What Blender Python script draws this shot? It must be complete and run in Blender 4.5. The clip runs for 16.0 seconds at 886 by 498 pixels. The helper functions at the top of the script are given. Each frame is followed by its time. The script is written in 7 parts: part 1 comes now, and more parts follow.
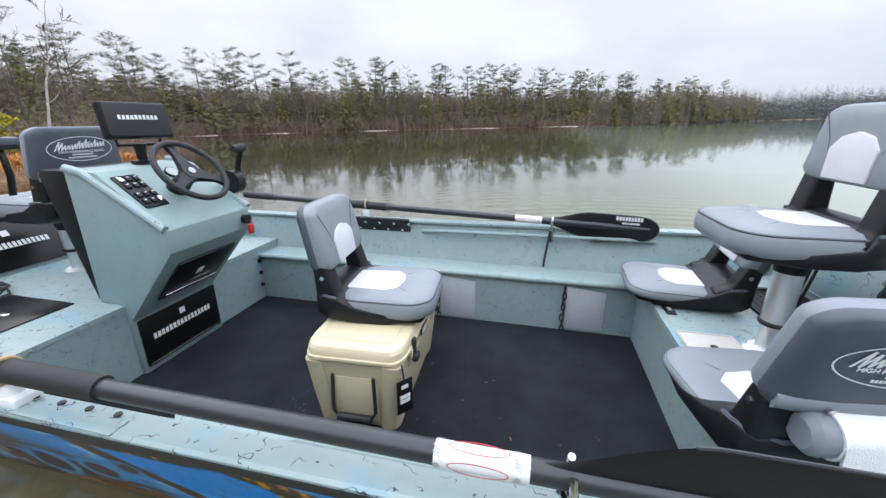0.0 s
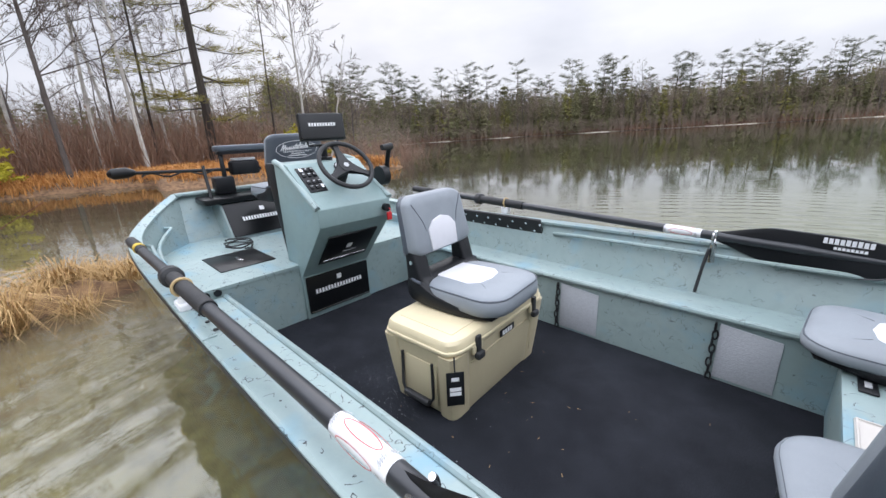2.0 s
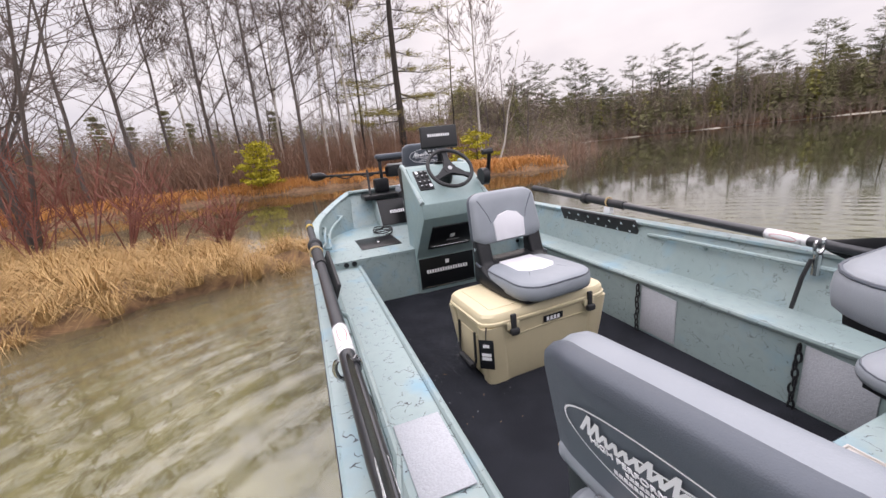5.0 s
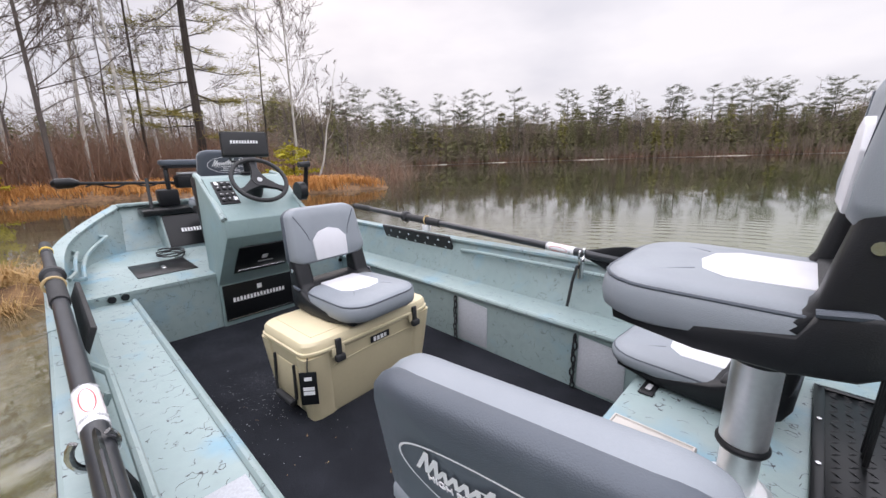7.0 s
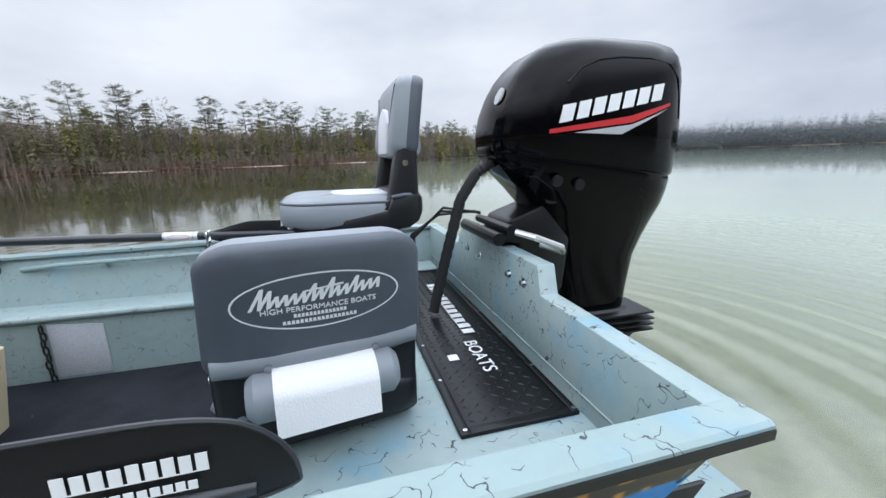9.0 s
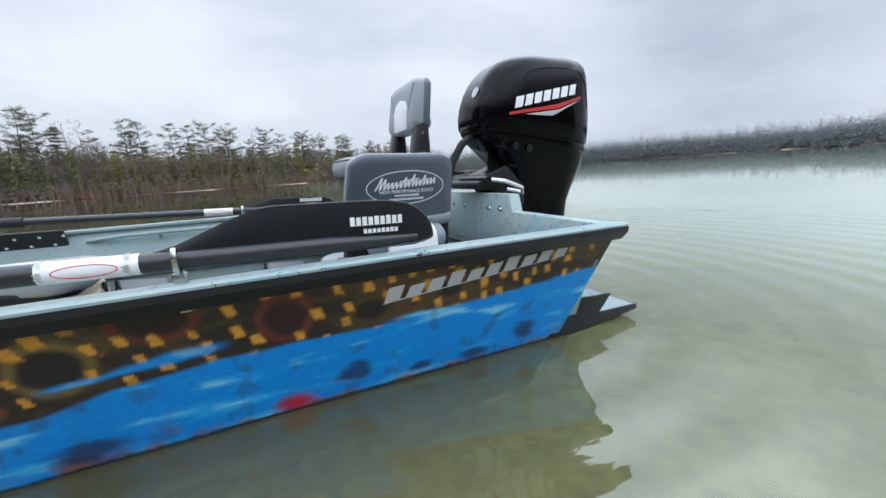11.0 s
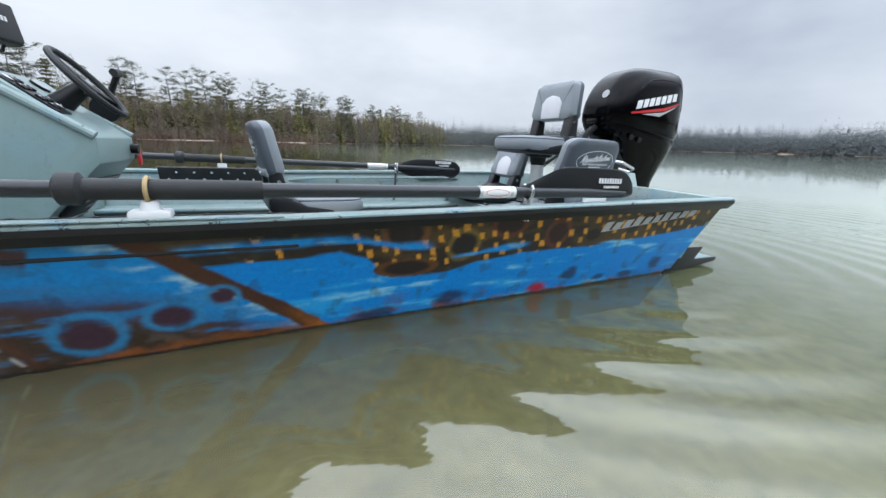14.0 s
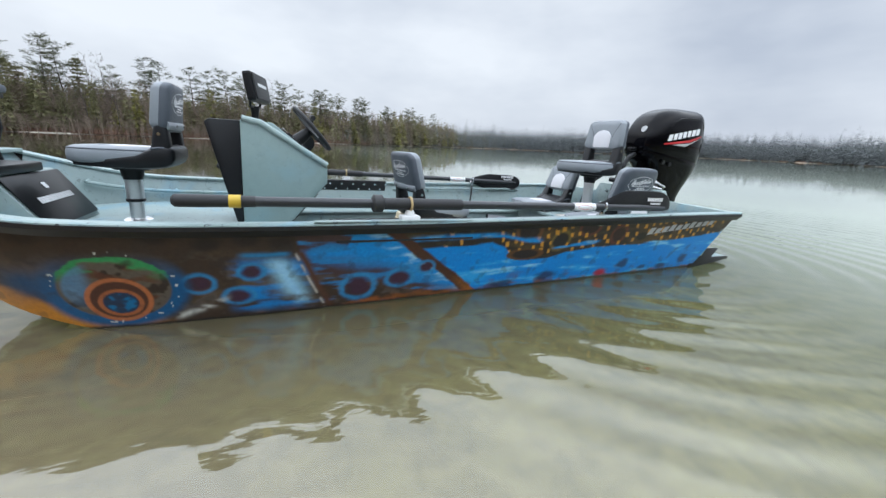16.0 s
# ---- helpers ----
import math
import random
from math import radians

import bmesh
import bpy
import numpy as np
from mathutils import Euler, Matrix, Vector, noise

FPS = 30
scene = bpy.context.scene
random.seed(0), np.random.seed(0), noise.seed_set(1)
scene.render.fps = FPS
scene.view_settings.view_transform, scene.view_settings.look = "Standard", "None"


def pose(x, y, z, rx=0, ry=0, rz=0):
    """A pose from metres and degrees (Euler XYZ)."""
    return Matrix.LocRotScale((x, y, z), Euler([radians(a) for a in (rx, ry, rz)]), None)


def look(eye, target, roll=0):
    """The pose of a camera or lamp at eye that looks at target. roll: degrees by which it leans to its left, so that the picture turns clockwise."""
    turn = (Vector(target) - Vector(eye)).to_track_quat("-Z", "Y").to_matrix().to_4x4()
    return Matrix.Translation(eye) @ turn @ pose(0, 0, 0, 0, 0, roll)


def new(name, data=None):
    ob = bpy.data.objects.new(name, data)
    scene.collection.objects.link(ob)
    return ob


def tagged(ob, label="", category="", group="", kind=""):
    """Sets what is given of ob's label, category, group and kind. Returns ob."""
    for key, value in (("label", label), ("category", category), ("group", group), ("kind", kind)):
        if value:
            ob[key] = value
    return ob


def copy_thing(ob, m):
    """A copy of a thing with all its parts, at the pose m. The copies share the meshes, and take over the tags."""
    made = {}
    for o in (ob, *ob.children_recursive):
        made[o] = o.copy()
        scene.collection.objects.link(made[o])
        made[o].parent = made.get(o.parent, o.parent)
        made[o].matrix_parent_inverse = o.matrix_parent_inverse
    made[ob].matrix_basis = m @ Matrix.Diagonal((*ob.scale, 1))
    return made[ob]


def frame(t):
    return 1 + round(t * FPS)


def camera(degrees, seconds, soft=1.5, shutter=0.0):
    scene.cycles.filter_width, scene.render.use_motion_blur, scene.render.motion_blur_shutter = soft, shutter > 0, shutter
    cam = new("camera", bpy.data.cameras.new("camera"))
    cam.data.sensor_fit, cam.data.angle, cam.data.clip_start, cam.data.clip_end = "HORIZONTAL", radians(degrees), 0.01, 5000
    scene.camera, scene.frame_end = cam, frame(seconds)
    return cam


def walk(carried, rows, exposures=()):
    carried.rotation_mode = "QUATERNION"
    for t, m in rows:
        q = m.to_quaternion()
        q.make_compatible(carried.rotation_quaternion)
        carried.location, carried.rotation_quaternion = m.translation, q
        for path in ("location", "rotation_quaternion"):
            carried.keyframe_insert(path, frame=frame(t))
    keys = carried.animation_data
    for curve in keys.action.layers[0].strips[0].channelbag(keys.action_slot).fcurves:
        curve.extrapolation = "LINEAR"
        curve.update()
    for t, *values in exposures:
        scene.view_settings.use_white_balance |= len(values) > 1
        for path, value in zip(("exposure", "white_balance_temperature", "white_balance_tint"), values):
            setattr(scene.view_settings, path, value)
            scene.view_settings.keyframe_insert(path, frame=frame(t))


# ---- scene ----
# ---- the boat's own axes: x to the stern, y to starboard, z up from under the floor; it floats trimmed by the stern ----
TRIM = pose(0, 0, -0.195, 0, 1.3, 0)
cam = camera(98.1, 16.0)
PATH = [
    (0.0, pose(0.069, 0.780, 1.310, 71.77, -0.16, 13.14)),
    (0.5, pose(0.008, 0.814, 1.314, 72.77, -0.80, 23.52)),
    (1.0, pose(0.072, 0.862, 1.289, 73.69, -0.10, 33.77)),
    (1.5, pose(0.341, 0.972, 1.256, 73.67, 1.35, 41.54)),
    (2.0, pose(0.514, 1.034, 1.264, 72.79, 2.34, 43.88)),
    (2.5, pose(0.513, 1.144, 1.247, 73.03, 0.84, 45.67)),
    (3.0, pose(0.564, 1.200, 1.231, 72.92, -2.16, 50.07)),
    (3.5, pose(0.755, 1.272, 1.222, 74.09, -0.79, 62.88)),
    (4.0, pose(0.923, 1.288, 1.247, 74.97, 4.04, 69.11)),
    (4.2, TRIM.inverted() @ look((0.992, 1.286, 1.049), (-0.850, 1.898, 0.567), -6.1)),
    (6.5, TRIM.inverted() @ look((1.228, 1.306, 1.028), (-0.485, 2.218, 0.543), -3.4)),
    (7.0, TRIM.inverted() @ look((1.048, 1.334, 1.017), (-0.313, 2.728, 0.565), -1.8)),
    (7.5, TRIM.inverted() @ look((0.910, 1.284, 1.000), (0.169, 3.076, 0.510), -2.7)),
    (8.0, pose(0.833, 1.176, 1.233, 75.54, 0.49, 4.39)),
    (8.5, pose(0.888, 1.023, 1.177, 76.25, 0.51, -7.96)),
    (9.0, pose(0.871, 0.885, 1.114, 76.79, 0.67, -15.96)),
    (11.5, pose(0.215, 0.194, 0.864, 79.45, 1.87, -24.94)),
    (12.0, pose(0.055, 0.152, 0.852, 78.83, 0.20, -25.77)),
    (12.5, pose(-0.153, 0.135, 0.853, 78.47, -0.50, -26.71)),
    (13.0, pose(-0.419, 0.115, 0.863, 77.28, -1.49, -27.23)),
    (13.5, pose(-0.659, 0.086, 0.867, 76.17, -2.31, -26.30)),
    (14.0, pose(-0.833, 0.001, 0.894, 75.24, -2.69, -24.65)),
    (14.5, pose(-0.985, -0.130, 0.968, 75.16, -2.58, -23.70)),
    (15.0, pose(-1.193, -0.245, 1.033, 76.21, -2.29, -23.88)),
    (15.5, pose(-1.449, -0.365, 1.029, 76.08, -2.74, -23.47)),
    (16.0, pose(-1.733, -0.517, 1.021, 75.43, -3.70, -23.01)),
]
# the clip's camera warms its picture while it looks at the brown bank
walk(cam, [(t, TRIM @ m) for t, m in PATH], exposures=[(0, 0.28, 6250, 10), (2.3, 0.28, 6500, 12), (3.5, 0.27, 7050, 20), (6.4, 0.25, 7000, 19), (7.8, 0.22, 6300, 10), (9.2, 0.15, 6150, 8), (11.4, 0.14, 6080, 6), (16, 0.165, 6200, 6)])

# ---- world and light ----
world = bpy.data.worlds.new("world")
scene.world = world
world.use_nodes = True
wn, wl = world.node_tree.nodes, world.node_tree.links
wn.clear()
w_out, w_bg = wn.new("ShaderNodeOutputWorld"), wn.new("ShaderNodeBackground")
w_sky, w_mix = wn.new("ShaderNodeTexSky"), wn.new("ShaderNodeMixRGB")
w_sky.sky_type, w_sky.sun_disc = "NISHITA", False
w_sky.sun_elevation, w_sky.sun_rotation, w_sky.dust_density = radians(38), radians(-60), 4.0
w_co, w_map, w_noise, w_ramp = wn.new("ShaderNodeTexCoord"), wn.new("ShaderNodeMapping"), wn.new("ShaderNodeTexNoise"), wn.new("ShaderNodeValToRGB")
w_map.inputs["Scale"].default_value = (1.0, 1.0, 2.6)
w_noise.inputs["Scale"].default_value, w_noise.inputs["Detail"].default_value, w_noise.inputs["Roughness"].default_value = 1.7, 5.0, 0.5
w_ramp.color_ramp.elements[0].position, w_ramp.color_ramp.elements[0].color = 0.32, (5.0, 5.35, 6.25, 1)
w_ramp.color_ramp.elements[1].position, w_ramp.color_ramp.elements[1].color = 0.68, (8.3, 8.45, 9.0, 1)
wl.new(w_co.outputs["Generated"], w_map.inputs["Vector"])
wl.new(w_map.outputs["Vector"], w_noise.inputs["Vector"])
wl.new(w_noise.outputs["Fac"], w_ramp.inputs["Fac"])
w_mix.inputs["Fac"].default_value = 0.93
wl.new(w_sky.outputs["Color"], w_mix.inputs["Color1"])
wl.new(w_ramp.outputs["Color"], w_mix.inputs["Color2"])
# an overcast sky is about three times as bright overhead as at the horizon
w_sep, w_rise, w_mul = wn.new("ShaderNodeSeparateXYZ"), wn.new("ShaderNodeMapRange"), wn.new("ShaderNodeMixRGB")
w_rise.inputs["From Min"].default_value, w_rise.inputs["From Max"].default_value = 0.37, 0.60
w_rise.inputs["To Min"].default_value, w_rise.inputs["To Max"].default_value = 1.0, 3.7
w_mul.blend_type, w_mul.inputs["Fac"].default_value = "MULTIPLY", 1.0
wl.new(w_co.outputs["Generated"], w_sep.inputs["Vector"])
wl.new(w_sep.outputs["Z"], w_rise.inputs["Value"])
wl.new(w_mix.outputs["Color"], w_mul.inputs["Color1"])
wl.new(w_rise.outputs["Result"], w_mul.inputs["Color2"])
wl.new(w_mul.outputs["Color"], w_bg.inputs["Color"])
w_bg.inputs["Strength"].default_value = 0.1
wl.new(w_bg.outputs["Background"], w_out.inputs["Surface"])
sun = new("sun", bpy.data.lights.new("sun", "SUN"))
sun.data.energy, sun.data.angle, sun.data.color = 0.3, radians(110), (1.0, 0.97, 0.93)
sun.matrix_world = look((0, 0, 0), (0.45, 0.5, -1.0))

# ---- materials ----
def mat(name, color, rough=0.5, metal=0.0, grain=0.0, grain_scale=40.0, stain=0.0, stain_scale=3.0, bump=0.0, bump_scale=200.0, coat=0.0, spec=0.5, color2=None):
    """A painted or moulded surface: base colour with a coarse stain, a fine grain and a fine relief."""
    m = bpy.data.materials.new(name)
    m.use_nodes = True
    n, l = m.node_tree.nodes, m.node_tree.links
    b = n["Principled BSDF"]
    b.inputs["Roughness"].default_value, b.inputs["Metallic"].default_value = rough, metal
    b.inputs["Coat Weight"].default_value, b.inputs["Coat Roughness"].default_value = coat, 0.08
    b.inputs["Specular IOR Level"].default_value = spec
    co = n.new("ShaderNodeTexCoord")
    src = None
    col = n.new("ShaderNodeRGB")
    col.outputs[0].default_value = (*color, 1)
    src = col.outputs[0]
    for amount, scale, detail in ((stain, stain_scale, 4.0), (grain, grain_scale, 2.0)):
        if amount:
            t, r, x = n.new("ShaderNodeTexNoise"), n.new("ShaderNodeMapRange"), n.new("ShaderNodeMixRGB")
            t.inputs["Scale"].default_value, t.inputs["Detail"].default_value = scale, detail
            r.inputs["From Min"].default_value, r.inputs["From Max"].default_value = 0.35, 0.65
            l.new(co.outputs["Object"], t.inputs["Vector"])
            l.new(t.outputs["Fac"], r.inputs["Value"])
            l.new(r.outputs["Result"], x.inputs["Fac"])
            l.new(src, x.inputs["Color1"])
            x.inputs["Color2"].default_value = (*(color2 if color2 and amount == stain else [c * (1 - amount) for c in color]), 1)
            src = x.outputs["Color"]
            if amount == stain:
                q = n.new("ShaderNodeMapRange")
                q.inputs["To Min"].default_value, q.inputs["To Max"].default_value = rough * 0.85, min(1, rough * 1.25)
                l.new(t.outputs["Fac"], q.inputs["Value"])
                l.new(q.outputs["Result"], b.inputs["Roughness"])
    l.new(src, b.inputs["Base Color"])
    if bump:
        t, u = n.new("ShaderNodeTexNoise"), n.new("ShaderNodeBump")
        t.inputs["Scale"].default_value, t.inputs["Detail"].default_value = bump_scale, 3.0
        u.inputs["Strength"].default_value, u.inputs["Distance"].default_value = bump, 0.002
        l.new(co.outputs["Object"], t.inputs["Vector"])
        l.new(t.outputs["Fac"], u.inputs["Height"])
        l.new(u.outputs["Normal"], b.inputs["Normal"])
    return m


def speckled(name, base, light, blue, dark_amount=0.5):
    """Pale aqua boat paint with clouded blue and light patches and thin dark squiggles."""
    m = mat(name, base, 0.42, bump=0.25, bump_scale=160, spec=0.45)
    n, l = m.node_tree.nodes, m.node_tree.links
    b = n["Principled BSDF"]
    co = n["Texture Coordinate"]
    src = b.inputs["Base Color"].links[0].from_socket
    for scale, lo, hi, colour, amount in ((2.2, 0.42, 0.7, light, 0.6), (4.5, 0.53, 0.70, blue, 0.75), (26.0, 0.45, 0.75, [c * 0.9 for c in base], 0.5)):
        t, r, x, k = n.new("ShaderNodeTexNoise"), n.new("ShaderNodeMapRange"), n.new("ShaderNodeMixRGB"), n.new("ShaderNodeMath")
        t.inputs["Scale"].default_value, t.inputs["Detail"].default_value = scale, 4.0
        r.inputs["From Min"].default_value, r.inputs["From Max"].default_value = lo, hi
        k.operation, k.inputs[1].default_value = "MULTIPLY", amount
        l.new(co.outputs["Object"], t.inputs["Vector"])
        l.new(t.outputs["Fac"], r.inputs["Value"])
        l.new(r.outputs["Result"], k.inputs[0])
        l.new(k.outputs[0], x.inputs["Fac"])
        l.new(src, x.inputs["Color1"])
        x.inputs["Color2"].default_value = (*colour, 1)
        src = x.outputs["Color"]
    if dark_amount:
        # thin squiggles: the zero line of a noise, kept where a second noise allows it
        t, a, r, t2, r2, k, x = (n.new("ShaderNodeTexNoise"), n.new("ShaderNodeMath"), n.new("ShaderNodeMapRange"), n.new("ShaderNodeTexNoise"),
                                 n.new("ShaderNodeMapRange"), n.new("ShaderNodeMath"), n.new("ShaderNodeMixRGB"))
        t.inputs["Scale"].default_value, t.inputs["Detail"].default_value = 17.0, 2.5
        a.operation, a.inputs[1].default_value, a.inputs[2].default_value = "COMPARE", 0.5, 0.0075
        t2.inputs["Scale"].default_value, t2.inputs["Detail"].default_value = 21.0, 1.0
        r2.inputs["From Min"].default_value, r2.inputs["From Max"].default_value = 0.505, 0.55
        k.operation = "MULTIPLY"
        l.new(co.outputs["Object"], t.inputs["Vector"])
        l.new(co.outputs["Object"], t2.inputs["Vector"])
        l.new(t.outputs["Fac"], a.inputs[0])
        l.new(t2.outputs["Fac"], r2.inputs["Value"])
        l.new(a.outputs[0], k.inputs[0])
        l.new(r2.outputs["Result"], k.inputs[1])
        k2 = n.new("ShaderNodeMath")
        k2.operation, k2.inputs[1].default_value = "MULTIPLY", dark_amount
        l.new(k.outputs[0], k2.inputs[0])
        l.new(k2.outputs[0], x.inputs["Fac"])
        l.new(src, x.inputs["Color1"])
        x.inputs["Color2"].default_value = (0.03, 0.035, 0.04, 1)
        src = x.outputs["Color"]
    l.new(src, b.inputs["Base Color"])
    return m


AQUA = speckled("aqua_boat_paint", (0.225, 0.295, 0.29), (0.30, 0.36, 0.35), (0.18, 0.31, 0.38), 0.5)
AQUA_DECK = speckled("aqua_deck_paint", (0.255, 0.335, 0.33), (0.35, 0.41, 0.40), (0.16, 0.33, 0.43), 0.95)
CONSOLE = speckled("console_paint", (0.215, 0.30, 0.295), (0.26, 0.34, 0.33), (0.2, 0.31, 0.34), 0.1)
PALE = mat("pale_patch_paint", (0.42, 0.47, 0.49), 0.45, stain=0.12, grain=0.08, bump=0.1)
BEIGE = mat("beige_tray_plastic", (0.56, 0.53, 0.49), 0.5, stain=0.15, grain=0.08, bump=0.1)
BLACK_TRIM = mat("black_trim", (0.012, 0.013, 0.015), 0.4, stain=0.3, grain=0.2)
CARPET = mat("black_carpet", (0.034, 0.037, 0.046), 0.95, stain=0.4, stain_scale=5, grain=0.75, grain_scale=300, bump=1.0, bump_scale=600, spec=0.1)
VINYL = mat("grey_vinyl", (0.225, 0.25, 0.275), 0.45, stain=0.12, stain_scale=8, grain=0.06, grain_scale=300, bump=0.25, bump_scale=500)
VINYL_DARK = mat("charcoal_vinyl", (0.066, 0.080, 0.100), 0.45, stain=0.15, stain_scale=8, grain=0.1, bump=0.3, bump_scale=500)
VINYL_WHITE = mat("white_vinyl", (0.62, 0.62, 0.65), 0.42, stain=0.06, stain_scale=9, bump=0.2, bump_scale=500)
PLASTIC = mat("black_plastic", (0.009, 0.010, 0.012), 0.38, stain=0.25, grain=0.15, bump=0.2, bump_scale=400, spec=0.3)
RUBBER = mat("black_rubber", (0.018, 0.019, 0.021), 0.6, stain=0.3, bump=0.4, bump_scale=250)
GLOSS = mat("gloss_black_cowl", (0.002, 0.002, 0.003), 0.06, stain=0.1, spec=0.14)
SATIN = mat("satin_black_metal", (0.006, 0.007, 0.008), 0.3, stain=0.2, spec=0.3)
ALU = mat("brushed_aluminium", (0.88, 0.89, 0.90), 0.38, 1.0, stain=0.15, grain=0.1, grain_scale=90)
STEEL = mat("stainless_steel", (0.6, 0.61, 0.62), 0.2, 1.0, stain=0.1)
WHITE = mat("white_print", (0.75, 0.76, 0.77), 0.5, stain=0.08)
RED = mat("red_print", (0.5, 0.015, 0.02), 0.4, stain=0.1)
SILVER = mat("silver_print", (0.42, 0.43, 0.44), 0.4, stain=0.15)
# the tub repeats the lid's hue about a fifth darker
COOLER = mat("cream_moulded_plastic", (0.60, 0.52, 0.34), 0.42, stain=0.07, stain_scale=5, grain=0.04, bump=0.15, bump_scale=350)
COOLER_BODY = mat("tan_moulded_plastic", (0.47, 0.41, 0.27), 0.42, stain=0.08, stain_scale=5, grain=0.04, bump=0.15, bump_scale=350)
OAR = mat("dark_composite_shaft", (0.028, 0.031, 0.036), 0.32, stain=0.25, stain_scale=10, grain=0.15, spec=0.5)
YELLOW = mat("yellow_tape", (0.55, 0.38, 0.03), 0.5, stain=0.15)
SANDY = mat("tan_rubber_stop", (0.45, 0.33, 0.16), 0.6, stain=0.2)
TOWEL = mat("white_towel", (0.8, 0.8, 0.8), 0.9, stain=0.05, bump=0.8, bump_scale=260)
ROPE = mat("black_chain", (0.01, 0.01, 0.012), 0.4, stain=0.2)
MESH_PAD = mat("pale_tread_pad", (0.44, 0.46, 0.49), 0.6, stain=0.1, grain=0.16, grain_scale=160, bump=1.0, bump_scale=160)


# ---- mesh helpers ----
def part(name, bm, material, parent, label="", smooth=30):
    """Links a bmesh as one mesh object under a thing or a part."""
    bmesh.ops.remove_doubles(bm, verts=bm.verts, dist=1e-6)
    bmesh.ops.recalc_face_normals(bm, faces=bm.faces)
    me = bpy.data.meshes.new(name)
    bm.to_mesh(me)
    bm.free()
    me.materials.append(material)
    if smooth:
        for p in me.polygons:
            p.use_smooth = True
        me.set_sharp_from_angle(angle=radians(smooth))
    ob = new(name, me)
    ob.parent = parent
    if label:
        ob["label"] = label
    return ob


def thing(name, m, label, category, group="", kind="", on_boat=True):
    ob = new(name)
    ob.empty_display_size = 0.1
    ob.matrix_world = (TRIM @ m) if on_boat else m
    return tagged(ob, label, category, group, kind)


def box(bm, x0, x1, y0, y1, z0, z1, bevel=0.0, seg=2):
    r = bmesh.ops.create_cube(bm, size=1.0, matrix=Matrix.LocRotScale(((x0 + x1) / 2, (y0 + y1) / 2, (z0 + z1) / 2), None, (abs(x1 - x0), abs(y1 - y0), abs(z1 - z0))))
    if bevel:
        es = list({e for v in r["verts"] for e in v.link_edges})
        bmesh.ops.bevel(bm, geom=es, offset=bevel, segments=seg, affect="EDGES", profile=0.5)
    return bm


def bx(*a, **k):
    return box(bmesh.new(), *a, **k)


def tube(bm, pts, r, n=10, caps=True, closed=False):
    """A round bar along pts; r is one radius or one for each point."""
    pts = [Vector(p) for p in pts]
    rs = r if isinstance(r, (list, tuple)) else [r] * len(pts)
    rings, up = [], None
    for i, p in enumerate(pts):
        a = pts[i - 1] if i or closed else p
        b = pts[(i + 1) % len(pts)] if i < len(pts) - 1 or closed else p
        d = (b - a).normalized()
        if up is None:
            up = Vector((0, 0, 1)) if abs(d.z) < 0.9 else Vector((1, 0, 0))
        s = d.cross(up).normalized()
        up = s.cross(d).normalized()
        rings.append([bm.verts.new(p + (s * math.cos(2 * math.pi * k / n) + up * math.sin(2 * math.pi * k / n)) * rs[i]) for k in range(n)])
    pairs = list(zip(rings, rings[1:])) + ([(rings[-1], rings[0])] if closed else [])
    for a, b in pairs:
        for k in range(n):
            bm.faces.new((a[k], a[(k + 1) % n], b[(k + 1) % n], b[k]))
    if caps and not closed:
        bm.faces.new(rings[0][::-1])
        bm.faces.new(rings[-1])
    return bm


def tb(*a, **k):
    return tube(bmesh.new(), *a, **k)


def loft(bm, rings, cap=True, loop=True):
    vs = [[bm.verts.new(p) for p in ring] for ring in rings]
    n = len(vs[0])
    for a, b in zip(vs, vs[1:]):
        for k in range(n if loop else n - 1):
            bm.faces.new((a[k], a[(k + 1) % n], b[(k + 1) % n], b[k]))
    if cap and loop:
        bm.faces.new(vs[0][::-1])
        bm.faces.new(vs[-1])
    return bm


def prism(bm, profile, axis, a, b, bevel=0.0, seg=2):
    """A flat outline pushed along an axis from a to b. The outline lies in the other two axes, in their order."""
    def at(p, w):
        return (w, p[0], p[1]) if axis == "x" else (p[0], w, p[1]) if axis == "y" else (p[0], p[1], w)
    f0 = [bm.verts.new(at(p, a)) for p in profile]
    f1 = [bm.verts.new(at(p, b)) for p in profile]
    n = len(profile)
    bm.faces.new(f0[::-1])
    bm.faces.new(f1)
    for k in range(n):
        bm.faces.new((f0[k], f0[(k + 1) % n], f1[(k + 1) % n], f1[k]))
    bmesh.ops.recalc_face_normals(bm, faces=bm.faces)
    if bevel:
        es = list({e for v in f0 + f1 for e in v.link_edges})
        bmesh.ops.bevel(bm, geom=es, offset=bevel, segments=seg, affect="EDGES", profile=0.5)
    return bm


def pr(*a, **k):
    return prism(bmesh.new(), *a, **k)


def rounded(w, h, r, n=5):
    """The outline of a rounded rectangle w by h about the origin."""
    out = []
    for cx, cy, a0 in ((w / 2 - r, h / 2 - r, 0), (-w / 2 + r, h / 2 - r, 90), (-w / 2 + r, -h / 2 + r, 180), (w / 2 - r, -h / 2 + r, 270)):
        out += [(cx + r * math.cos(radians(a0 + 90 * k / n)), cy + r * math.sin(radians(a0 + 90 * k / n))) for k in range(n + 1)]
    return out


def moved(bm, m):
    bm.transform(m)
    return bm


def disc(bm, c, axis, r, depth, n=14):
    c, d = Vector(c), Vector(axis).normalized()
    return tube(bm, [c, c + d * depth], r, n)


